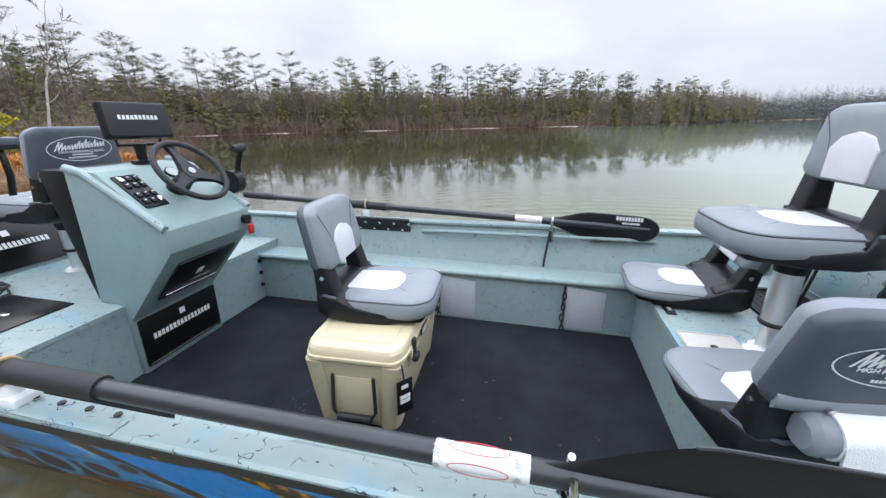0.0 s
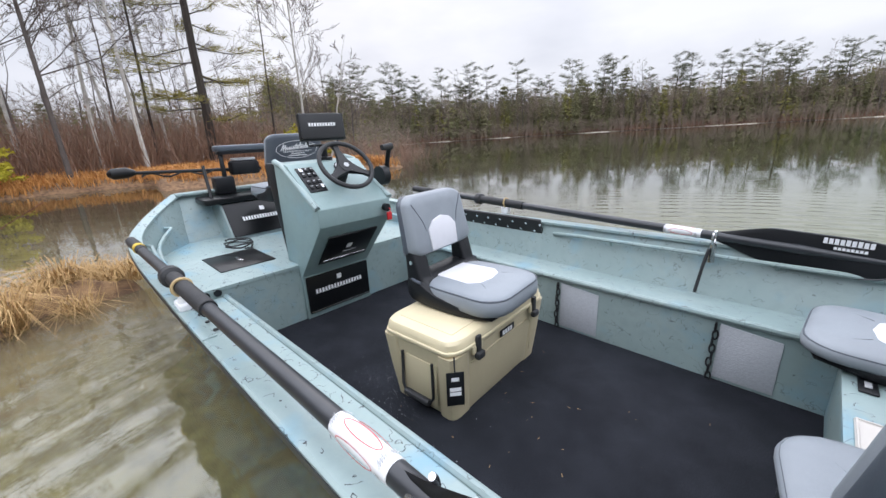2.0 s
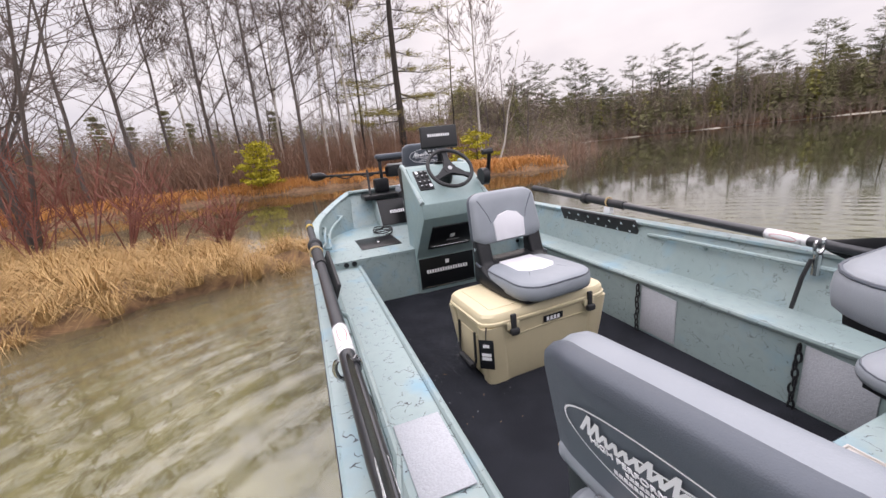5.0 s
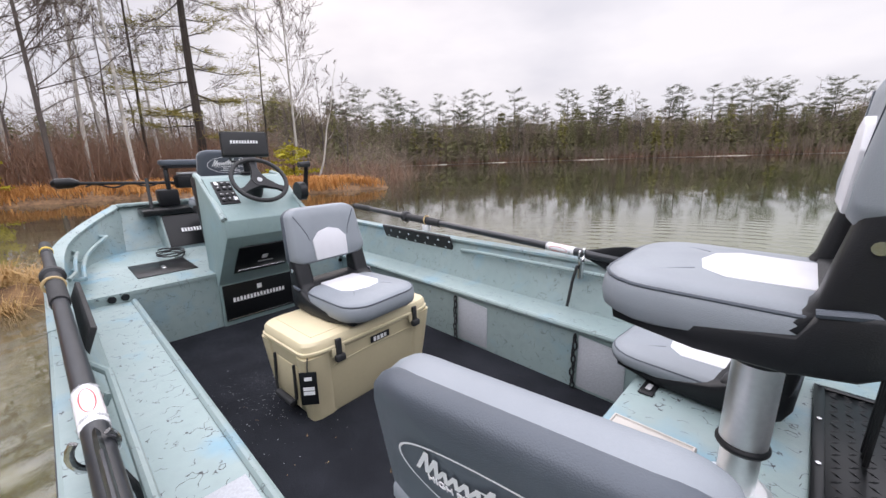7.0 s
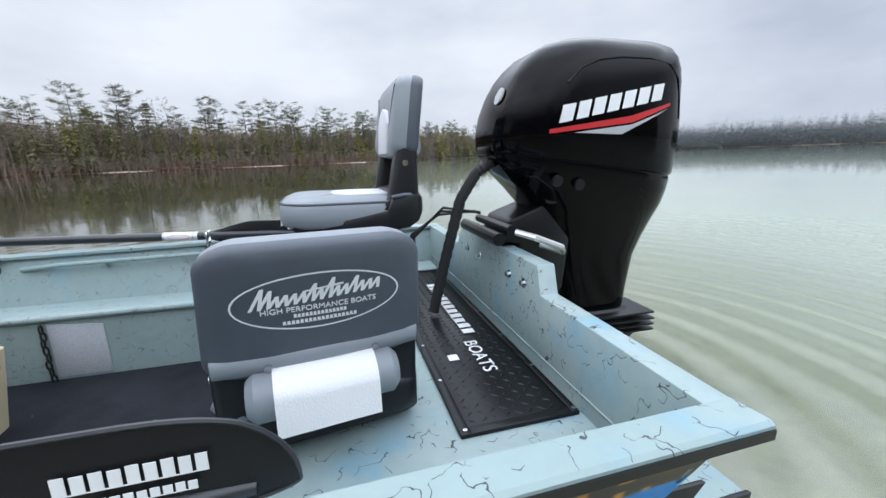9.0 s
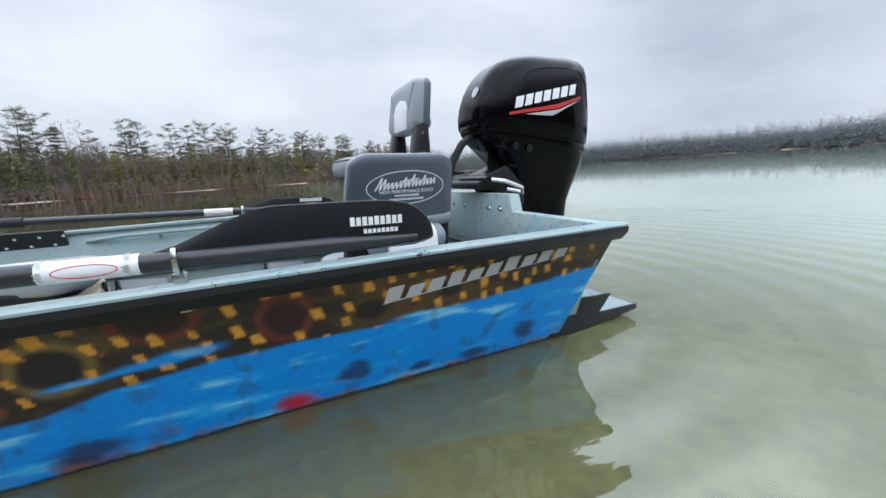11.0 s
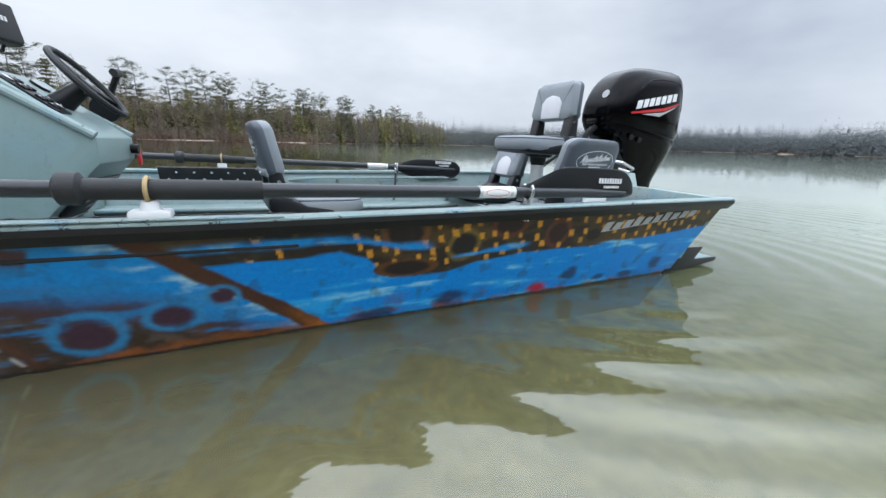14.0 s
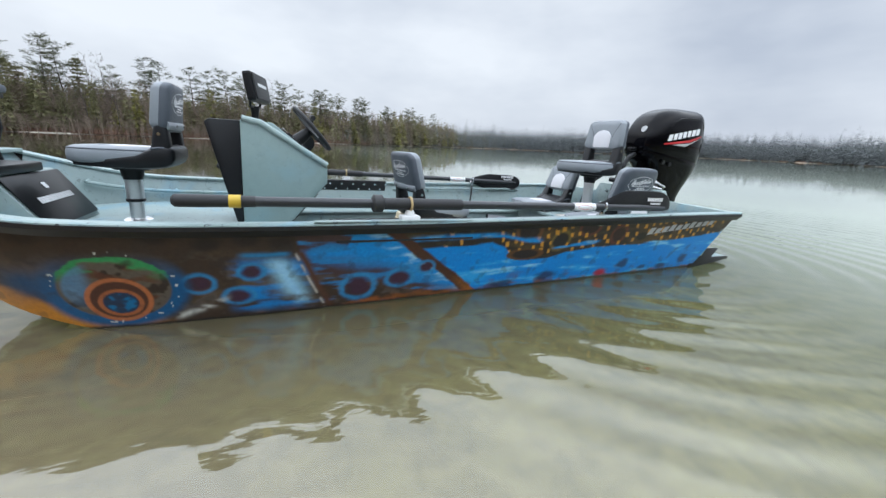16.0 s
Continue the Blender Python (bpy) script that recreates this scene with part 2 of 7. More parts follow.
def letters(bm, m, width, height, count, slant=0.25, gap=0.34, thick=0.0016):
    """A word mark as a row of plain slanted blocks on one thin base line."""
    w, top = width / count, []
    for k in range(count):
        x, h = -width / 2 + k * w, height * (1.0, 0.94, 0.97, 0.92, 1.0, 0.95)[k % 6]
        b, e = height * 0.05, x + w * (1 - gap)
        top += [(x + slant * b, b), (x + slant * h, h), (e + slant * h, h), (e + slant * b, b)]
    prism(bm, [(-width / 2, 0), (width / 2 - w * gap, 0)] + top[::-1], "z", 0, thick)
    bm.transform(m)
    return bm


def scribble(bm, m, width, height, turns, slant=0.9, stroke=0.15):
    """A script mark as one running brush stroke, up and down, with taller swings where its capitals are."""
    pts = []
    for k in range(turns * 2 + 1):
        tall = 1.0 if k in (0, 1, turns + 1, turns + 2) else (0.86 if k % 5 == 3 else 0.55)
        z = height * (tall if k % 2 else 0.0)
        pts.append((-width / 2 + width * k / (turns * 2) + slant * z * 0.5, z))
    w = height * stroke / 2
    for (xa, za), (xb, zb) in zip(pts, pts[1:]):
        v = [bm.verts.new((x, z, 0)) for x, z in ((xa - w, za), (xa + w, za), (xb + w, zb), (xb - w, zb))]
        bm.faces.new(v)
    bar = [bm.verts.new((x, z, 0)) for x, z in ((-width * 0.10, height * 0.52), (width * 0.22, height * 0.58), (width * 0.22, height * 0.68), (-width * 0.10, height * 0.60))]
    bm.faces.new(bar)
    bm.transform(m)
    return bm


def words(text, size, m, material, parent, name="lettering", spread=1.0):
    """Real lettering in the built-in font, turned into a thin mesh."""
    cu = bpy.data.curves.new("words", "FONT")
    cu.body, cu.size, cu.extrude, cu.align_x, cu.space_character = text, size, 0.0008, "CENTER", spread
    tmp = bpy.data.objects.new("words", cu)
    scene.collection.objects.link(tmp)
    me = bpy.data.meshes.new_from_object(tmp.evaluated_get(bpy.context.evaluated_depsgraph_get()))
    bpy.data.objects.remove(tmp)
    bpy.data.curves.remove(cu)
    me.name = name
    me.transform(m)
    me.materials.clear()
    me.materials.append(material)
    ob = new(name, me)
    ob.parent = parent
    return ob


# ---- the boat ----
YC = 2.29


def curve(xs, vs, soft=0.14):
    """A smooth line through a few control values."""
    return lambda x: float(np.mean([np.interp(x + d, xs, vs) for d in np.linspace(-soft, soft, 7)]))


sheer = curve([-3.4, -3.2, -3.0, -2.8, -2.6, -2.2, -1.6, -1.0, 0.0, 0.8, 1.8], [0.90, 0.83, 0.75, 0.695, 0.665, 0.652, 0.65, 0.653, 0.668, 0.682, 0.695], 0.1)
half_top = curve([-3.4, -3.2, -3.05, -2.85, -2.64, -2.3, -1.9, -1.2, 0.8, 1.8], [0.40, 0.57, 0.72, 0.855, 0.935, 0.972, 0.990, 0.998, 1.003, 1.012], 0.1)
half_chine = curve([-3.3, -3.0, -2.8, -2.6, -2.4, -1.9, -1.2, 1.6], [0.30, 0.55, 0.70, 0.75, 0.76, 0.76, 0.755, 0.75], 0.1)
chine = curve([-3.3, -3.0, -2.8, -2.6, -2.4, -2.0, -1.5, 1.6], [0.50, 0.36, 0.255, 0.17, 0.10, 0.02, -0.02, -0.02], 0.1)


def side(x, s, off=0.0):
    """A point of the outer side at x: s from the chine (0) to the gunwale (1); y is the half breadth."""
    z0, z1 = chine(x), sheer(x)
    return half_chine(x) + (half_top(x) - half_chine(x)) * s - off, z0 + (z1 - z0) * s


def half_in(x, z):
    """The inner half breadth at the height z."""
    z0, z1 = chine(x), sheer(x)
    return half_chine(x) + (half_top(x) - half_chine(x)) * (z - z0) / (z1 - z0) - 0.022


def bow_x(s):
    return -2.95 - 0.30 * s


def stern_x(s):
    return 1.30 + 0.22 * s


def smoothstep(a, b, v):
    t = np.clip((v - a) / (b - a), 0, 1)
    return t * t * (3 - 2 * t)


def fbm(x, y, octaves=4, seed=0.0):
    return np.array([noise.fractal((float(a), float(b), seed), 1.0, 2.0, octaves) for a, b in zip(x, y)])


def hull_art(x, z):
    """The painted trout skin of the side as colours: brown back with amber flecks and ringed spots, a blue flank, gill lines and an eye."""
    n1, n2, n3 = fbm(x * 2.2, z * 7, 4, 1.3), fbm(x * 9, z * 22, 4, 5.1), fbm(x * 3.5, z * 26, 5, 9.7)
    n4 = fbm(x * 40, z * 40, 2, 3.3)
    col = np.zeros((len(x), 3))

    def lay(c, m):
        m = np.clip(m, 0, 1)[:, None]
        col[:] = col * (1 - m) + np.array(c) * m

    lay((0.020, 0.014, 0.010), np.ones_like(x))
    lay((0.085, 0.05, 0.016), smoothstep(-0.25, 0.5, n1 + n2 * 0.5) * 0.8)
    lay((0.05, 0.045, 0.02), smoothstep(0.1, 0.6, n2) * 0.5)
    # dark and red ringed spots on the back
    for cx, cz, rx, rz, ring, core in SPOTS:
        d = np.sqrt(((x - cx) / rx) ** 2 + ((z - cz) / rz) ** 2) + n2 * 0.12
        lay(ring, smoothstep(1.15, 0.95, d) * smoothstep(0.62, 0.85, d))
        lay(core, smoothstep(0.9, 0.6, d))
    # amber flecks
    for cx, cz, w, h in FLECKS:
        d = np.maximum(np.abs((x - cx) + (z - cz) * 0.3) / w, np.abs(z - cz) / h) + n4 * 0.35
        lay((0.56, 0.27, 0.03), smoothstep(1.25, 0.8, d))
    # blue flank
    edge = np.interp(x, [-1.35, -1.0, -0.6, -0.5, -0.42, -0.30, -0.15, -0.07, 0.2, 0.55, 0.9, 1.2, 1.5], [0.52, 0.507, 0.52, 0.485, 0.405, 0.385, 0.40, 0.42, 0.46, 0.463, 0.475, 0.51, 0.545]) + n3 * 0.010 + n1 * 0.012
    blue = smoothstep(0.006, -0.006, z - edge)
    lay((0.004, 0.225, 0.66), blue)
    lay((0.03, 0.36, 0.74), blue * smoothstep(0.0, 0.5, n3 + n1 * 0.5) * 0.8)
    lay((0.28, 0.60, 0.80), blue * smoothstep(0.12, 0.6, n3 + n1 * 0.6 - np.abs(z - edge + 0.05) * 2.5) * 0.8)
    for line, x0, x1, wid in ((np.interp(x, [-1.1, -0.66, -0.53, -0.38, -0.25], [0.558, 0.57, 0.562, 0.527, 0.52]), -1.12, -0.22, 0.010), (np.interp(x, [-0.14, 0.0, 0.22], [0.458, 0.478, 0.497]), -0.16, 0.26, 0.007)):
        streak = np.exp(-((z - line - n3 * 0.012) / wid) ** 2) * smoothstep(x0, x0 + 0.06, x) * smoothstep(x1, x1 - 0.08, x)
        lay((0.008, 0.25, 0.66), streak * 1.3)
        lay((0.20, 0.42, 0.58), streak * smoothstep(0.1, 0.5, n2) * 0.7)
    d = np.sqrt(((x + 0.335) / 0.135) ** 2 + ((z - 0.428) / 0.042) ** 2) + n2 * 0.05
    lay((0.10, 0.04, 0.012), smoothstep(1.05, 0.97, d) * smoothstep(0.03, -0.01, z - 0.455))
    lay((0.014, 0.010, 0.010), smoothstep(0.85, 0.6, d))
    # belly mottling in rust and rose, dark clouded spots
    low = smoothstep(0.33, 0.20, z + n2 * 0.05) * smoothstep(-0.75, -0.5, x)
    lay((0.13, 0.045, 0.03), low * smoothstep(0.02, 0.45, fbm(x * 7, z * 11, 3, 21.0)) * 0.75)
    for cx, cz, rx, rz in ((0.56, 0.30, 0.05, 0.04), (1.19, 0.30, 0.055, 0.045), (0.98, 0.255, 0.06, 0.03), (-0.10, 0.25, 0.10, 0.035), (0.78, 0.26, 0.05, 0.025), (-0.45, 0.22, 0.08, 0.03)):
        d = np.sqrt(((x - cx) / rx) ** 2 + ((z - cz) / rz) ** 2) + n2 * 0.5
        lay((0.008, 0.022, 0.07), smoothstep(1.2, 0.5, d) * 0.85)
    lay((0.38, 0.012, 0.035), np.exp(-((((x - 0.38) / 0.055) ** 2 + ((z - 0.235) / 0.032) ** 2) ** 2)))
    lay((0.03, 0.02, 0.016), smoothstep(0.20, 0.16, z + n2 * 0.03) * smoothstep(-0.6, -0.4, x) * 0.7)
    # gill plates forward of the flank
    gill = np.interp(z, [0.1, 0.176, 0.336, 0.448, 0.551, 0.614, 0.66], [-0.59, -0.66, -0.845, -1.005, -1.132, -1.227, -1.30])
    gill2 = np.interp(z, [0.1, 0.17, 0.33, 0.50, 0.6], [-1.45, -1.49, -1.565, -1.635, -1.66])
    front = smoothstep(0.01, -0.01, x - gill)
    plate1 = front * smoothstep(-0.01, 0.01, x - gill2)
    lay((0.040, 0.024, 0.015), front)
    mud = fbm(x * 4.5, z * 8, 4, 41.0)
    lay((0.095, 0.062, 0.032), front * smoothstep(-0.15, 0.45, mud) * smoothstep(0.60, 0.42, z))
    lay((0.10, 0.085, 0.075), front * smoothstep(0.15, 0.5, fbm(x * 8, z * 15, 4, 52.0)) * smoothstep(0.58, 0.40, z) * 0.6)
    for cx, cz in ((-2.02, 0.56), (-1.86, 0.58), (-1.72, 0.56), (-1.35, 0.60), (-2.20, 0.60), (-2.62, 0.60), (-2.45, 0.63)):
        lay((0.016, 0.011, 0.009), np.exp(-(((x - cx) / 0.055) ** 2 + ((z - cz) / 0.036) ** 2) ** 2) * 0.9)
    lay((0.055, 0.03, 0.032), plate1 * smoothstep(-0.3, 0.3, n1))
    top = plate1 * smoothstep(-0.06, 0.04, z - np.interp(x, [-1.62, -1.45, -1.25, -0.95, -0.7], [0.50, 0.46, 0.44, 0.30, 0.20]) + n1 * 0.05) * smoothstep(0.03, -0.01, z - np.interp(x, [-1.62, -1.42, -1.38, -1.2], [0.50, 0.52, 0.625, 0.66]))
    lay((0.008, 0.23, 0.60), top)
    lay((0.34, 0.58, 0.72), top * smoothstep(0.20, 0.03, gill - x) * smoothstep(-0.3, 0.4, n2 + n3))
    lay((0.015, 0.20, 0.48), plate1 * smoothstep(0.1, 0.45, n3 + n1 * 0.4) * 0.8)
    lay((0.30, 0.10, 0.015), plate1 * smoothstep(0.26, 0.18, z) * smoothstep(-0.2, 0.3, n1 + n2 * 0.5) * 0.7)
    plate2 = front * smoothstep(0.01, -0.01, x - gill2) * smoothstep(-1.98, -1.88, x)
    lay((0.008, 0.19, 0.52), plate2 * smoothstep(0.50, 0.44, z) * smoothstep(0.16, 0.22, z) * smoothstep(-0.25, 0.35, n1 + n3 * 0.6 + mud * 0.5))
    lay((0.30, 0.58, 0.78), plate2 * np.exp(-((x - gill2 + 0.12) / 0.055) ** 2) * smoothstep(0.50, 0.44, z) * smoothstep(0.20, 0.30, z + n2 * 0.05))
    lay((0.02, 0.20, 0.42), np.exp(-((z - 0.50 - n3 * 0.01) / 0.012) ** 2) * smoothstep(-1.92, -1.86, x) * smoothstep(-1.66, -1.72, x))
    rim = np.exp(-((x - gill2 - 0.002) / 0.022) ** 2) * smoothstep(0.53, 0.50, z)
    lay((0.075, 0.03, 0.016), rim)
    lay((0.42, 0.40, 0.36), np.exp(-((x - gill2 + 0.024) / 0.007) ** 2) * smoothstep(0.53, 0.50, z) * smoothstep(-0.3, 0.2, n2))
    band = smoothstep(0.055, 0.035, np.abs(x - gill - 0.005 + n2 * 0.01))
    lay((0.060, 0.022, 0.010), band)
    lay((0.42, 0.14, 0.015), band * smoothstep(0.33, 0.16, z) * smoothstep(-0.04, 0.03, x - gill))
    for cx, cz, rx, rz in CHEEK:
        d = np.sqrt(((x - cx) / rx) ** 2 + ((z - cz) / rz) ** 2) + n2 * 0.10
        lay((0.03, 0.22, 0.46), smoothstep(1.35, 1.0, d) * smoothstep(0.7, 0.95, d) * 0.9)
        lay((0.045, 0.018, 0.035), smoothstep(1.0, 0.5, d))
    # snout in amber along the bow's lower edge
    lay((0.50, 0.20, 0.012), smoothstep(0.075, 0.02, z - np.interp(x, [-3.3, -3.0, -2.78, -2.6, -2.35, -2.1], [0.54, 0.42, 0.31, 0.22, 0.15, 0.10]) + n2 * 0.02) * smoothstep(-2.1, -2.35, x))
    # eye
    ex, ez = (x + 2.38) / 0.245, (z - 0.35) / 0.19
    d = np.sqrt(ex ** 2 + ez ** 2)
    lay((0.006, 0.085, 0.22), smoothstep(1.22, 0.98, d) * smoothstep(0.55, 0.35, z))
    lay((0.004, 0.06, 0.16), np.exp(-(((x + 2.68) / 0.10) ** 2 + ((z - 0.38) / 0.07) ** 2)) * 0.9)
    lay((0.105, 0.085, 0.062), smoothstep(0.86, 0.80, d))
    lay((0.030, 0.018, 0.012), smoothstep(0.84, 0.80, d) * smoothstep(0.05, 0.35, fbm(x * 13, z * 16, 3, 63.0)))
    lay((0.10, 0.030, 0.012), smoothstep(0.78, 0.6, d) * smoothstep(0.0, 0.5, n2 + ez * 0.4) * 0.8)
    lay((0.035, 0.27, 0.085), smoothstep(0.90, 0.86, d + n2 * 0.06) * smoothstep(0.60, 0.80, d + n2 * 0.25) * smoothstep(0.15, 0.55, ez))
    lay((0.10, 0.22, 0.36), smoothstep(0.80, 0.72, d) * smoothstep(-0.25, -0.5, ex) * smoothstep(-0.65, 0.0, ez) * 0.8)
    ix, iz = (x + 2.378) / 0.125, (z - 0.292) / 0.118
    di = np.sqrt(ix ** 2 + iz ** 2)
    lay((0.40, 0.13, 0.045), smoothstep(1.02, 0.96, di))
    lay((0.07, 0.025, 0.015), smoothstep(0.86, 0.80, di))
    ix2, iz2 = (x + 2.375) / 0.085, (z - 0.278) / 0.075
    dj = np.sqrt(ix2 ** 2 + iz2 ** 2)
    lay((0.34, 0.11, 0.04), smoothstep(1.02, 0.94, dj))
    lay((0.012, 0.03, 0.07), smoothstep(0.80, 0.74, dj))
    lay((0.006, 0.14, 0.32), smoothstep(0.72, 0.6, dj) * smoothstep(-0.15, 0.25, fbm(x * 22, z * 30, 2, 8.0)))
    lay((0.55, 0.56, 0.52), np.exp(-((z - 0.19 - (x + 2.15) * 0.42) / 0.016) ** 2) * smoothstep(-2.2, -2.15, x) * smoothstep(-1.93, -2.02, x) * smoothstep(-0.3, 0.2, n2))
    spark = (fbm(x * 55, z * 55, 1, 14.0) > 0.38)
    lay((0.6, 0.62, 0.58), spark * smoothstep(0.05, 0.02, np.abs(d - 0.93)))
    # worn thin everywhere
    lay((0.03, 0.025, 0.022), smoothstep(0.25, 0.6, fbm(x * 14, z * 14, 3, 77.0)) * 0.35)
    # darker band along the top edge, just below the gunwale
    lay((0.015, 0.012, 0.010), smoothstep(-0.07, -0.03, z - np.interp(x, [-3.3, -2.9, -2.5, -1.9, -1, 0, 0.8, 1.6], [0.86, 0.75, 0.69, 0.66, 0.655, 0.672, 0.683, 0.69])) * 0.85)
    # rust scuffs along the chine; below the waterline the murky water's dark is painted in
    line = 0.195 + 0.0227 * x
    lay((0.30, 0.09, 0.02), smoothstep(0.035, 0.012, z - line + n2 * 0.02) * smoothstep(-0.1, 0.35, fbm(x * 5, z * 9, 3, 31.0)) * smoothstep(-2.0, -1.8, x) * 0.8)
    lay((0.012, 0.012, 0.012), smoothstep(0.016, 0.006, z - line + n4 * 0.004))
    return col


art = random.Random(4)
SPOTS = [(-0.36, 0.583, 0.095, 0.068, (0.13, 0.055, 0.018), (0.016, 0.010, 0.010)), (-0.10, 0.517, 0.075, 0.075, (0.14, 0.10, 0.025), (0.010, 0.009, 0.010)),
         (0.104, 0.60, 0.09, 0.06, (0.10, 0.025, 0.014), (0.016, 0.008, 0.008)), (0.378, 0.545, 0.07, 0.07, (0.10, 0.025, 0.014), (0.022, 0.008, 0.007)),
         (0.606, 0.522, 0.06, 0.045, (0.05, 0.035, 0.014), (0.012, 0.009, 0.008)), (-1.455, 0.581, 0.07, 0.055, (0.07, 0.055, 0.018), (0.012, 0.010, 0.008)),
         (0.86, 0.545, 0.05, 0.035, (0.06, 0.04, 0.015), (0.012, 0.010, 0.008)), (-0.80, 0.60, 0.06, 0.035, (0.05, 0.045, 0.018), (0.012, 0.010, 0.008)),
         (-2.72, 0.53, 0.07, 0.05, (0.035, 0.03, 0.016), (0.010, 0.008, 0.008)), (-1.97, 0.50, 0.06, 0.04, (0.035, 0.03, 0.016), (0.010, 0.008, 0.008))]
FLECKS = []
for _ in range(900):
    fx, fz = art.uniform(-0.95, 1.42), art.uniform(0.44, 0.64)
    if len(FLECKS) < 95 and (fx > -0.55 or art.random() < 0.15) and all(math.hypot((fx - q[0]) / 1.25, fz - q[1]) > 0.043 for q in FLECKS) and all(math.hypot((fx - q[0]) / q[2], (fz - q[1]) / q[3]) > 0.85 for q in SPOTS):
        FLECKS.append((fx, fz, art.uniform(0.008, 0.014), art.uniform(0.011, 0.017)))
CHEEK = [(-1.35, 0.285, 0.085, 0.075), (-1.125, 0.32, 0.075, 0.055), (-2.073, 0.358, 0.065, 0.048), (-1.915, 0.279, 0.065, 0.045), (-1.852, 0.409, 0.055, 0.042), (-0.98, 0.38, 0.05, 0.04)]


def art_material():
    m = bpy.data.materials.new("painted_trout_skin")
    m.use_nodes = True
    n, l = m.node_tree.nodes, m.node_tree.links
    b = n["Principled BSDF"]
    a, t, x, co = n.new("ShaderNodeVertexColor"), n.new("ShaderNodeTexNoise"), n.new("ShaderNodeMixRGB"), n.new("ShaderNodeTexCoord")
    a.layer_name = "paint"
    t.inputs["Scale"].default_value, t.inputs["Detail"].default_value = 60.0, 3.0
    x.blend_type, x.inputs["Fac"].default_value = "OVERLAY", 0.25
    l.new(co.outputs["Object"], t.inputs["Vector"])
    l.new(a.outputs["Color"], x.inputs["Color1"])
    l.new(t.outputs["Fac"], x.inputs["Color2"])
    l.new(x.outputs["Color"], b.inputs["Base Color"])
    b.inputs["Roughness"].default_value, b.inputs["Coat Weight"].default_value, b.inputs["Coat Roughness"].default_value = 0.38, 0.10, 0.12
    b.inputs["Specular IOR Level"].default_value = 0.35
    return m


ART = art_material()
boat = thing("fishing_boat", pose(0, 0, 0), "aqua aluminium river boat with a trout-skin painted hull, afloat", "boat")


def hull_side(sign):
    nx, ns = 860, 92
    us, ss = np.linspace(0, 1, nx), np.linspace(0, 1, ns)
    verts, xs, zs = [], [], []
    for u in us:
        for s in ss:
            x = bow_x(s) + (stern_x(s) - bow_x(s)) * u
            y, z = side(x, s)
            verts.append((x, YC + sign * y, z))
            xs.append(x)
            zs.append(z)
    faces = [(i * ns + j, (i + 1) * ns + j, (i + 1) * ns + j + 1, i * ns + j + 1) for i in range(nx - 1) for j in range(ns - 1)]
    me = bpy.data.meshes.new("hull_side")
    me.from_pydata(verts, [], faces if sign < 0 else [f[::-1] for f in faces])
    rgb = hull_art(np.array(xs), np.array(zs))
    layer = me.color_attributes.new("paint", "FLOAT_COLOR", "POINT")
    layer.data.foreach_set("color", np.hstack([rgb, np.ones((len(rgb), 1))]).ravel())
    me.polygons.foreach_set("use_smooth", [True] * len(faces))
    me.materials.append(ART)
    ob = new("hull_side", me)
    ob.parent = boat
    ob["label"] = "hull side painted as a trout in brown, amber and blue"
    return ob


hull_side(-1)
hull_side(1)
# bottom, bow plate and transom skin
bm = bmesh.new()
loft(bm, [[(x, YC - half_chine(x), chine(x)), (x, YC, chine(x) - 0.03), (x, YC + half_chine(x), chine(x))] for x in np.linspace(-2.95, 1.30, 40)], loop=False)
part("hull_bottom", bm, BLACK_TRIM, boat)
bm = bmesh.new()
loft(bm, [[(bow_x(s), YC - side(bow_x(s), s)[0], side(bow_x(s), s)[1]), (bow_x(s), YC + side(bow_x(s), s)[0], side(bow_x(s), s)[1])] for s in np.linspace(0, 1, 8)], loop=False)
part("bow_plate", bm, AQUA, boat)
bm = bmesh.new()
loft(bm, [[(stern_x(s), YC - side(stern_x(s), s)[0], side(stern_x(s), s)[1]), (stern_x(s), YC + side(stern_x(s), s)[0], side(stern_x(s), s)[1])] for s in np.linspace(0, 1, 6)], loop=False)
part("transom_skin", bm, AQUA, boat)

# inner skin, gunwales
stations = [float(v) for v in np.linspace(-3.2, 1.47, 60)]
for sign in (-1, 1):
    bm = bmesh.new()
    loft(bm, [[(x, YC + sign * half_in(x, z), z) for z in np.linspace(max(0.08, chine(x) + 0.03), sheer(x), 6)] for x in stations], loop=False)
    part("inner_side", bm, AQUA, boat)
    bm, lip = bmesh.new(), bmesh.new()
    gs = [float(v) for v in np.linspace(-3.24, 1.52, 70)]
    loft(bm, [[(x, YC + sign * (half_top(x) + o), sheer(x) + dz) for o, dz in ((-0.045, -0.008), (-0.045, 0.006), (0.022, 0.010), (0.030, 0.004), (0.030, -0.010))] for x in gs])
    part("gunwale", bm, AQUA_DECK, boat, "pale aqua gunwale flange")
    loft(lip, [[(x, YC + sign * (half_top(x) + o), sheer(x) + dz) for o, dz in ((-0.004, -0.006), (0.033, -0.002), (0.033, -0.020), (0.004, -0.052), (-0.016, -0.052))] for x in gs])
    part("rub_rail", lip, BLACK_TRIM, boat, "black rub rail under the gunwale")
bm = bmesh.new()
h = half_top(-3.24)
prism(bm, [(-3.28, sheer(-3.24) - 0.01), (-3.19, sheer(-3.24) - 0.01), (-3.19, sheer(-3.24) + 0.012), (-3.28, sheer(-3.24) + 0.012)], "y", YC - h, YC + h, 0.004)
part("bow_cap", bm, AQUA_DECK, boat)

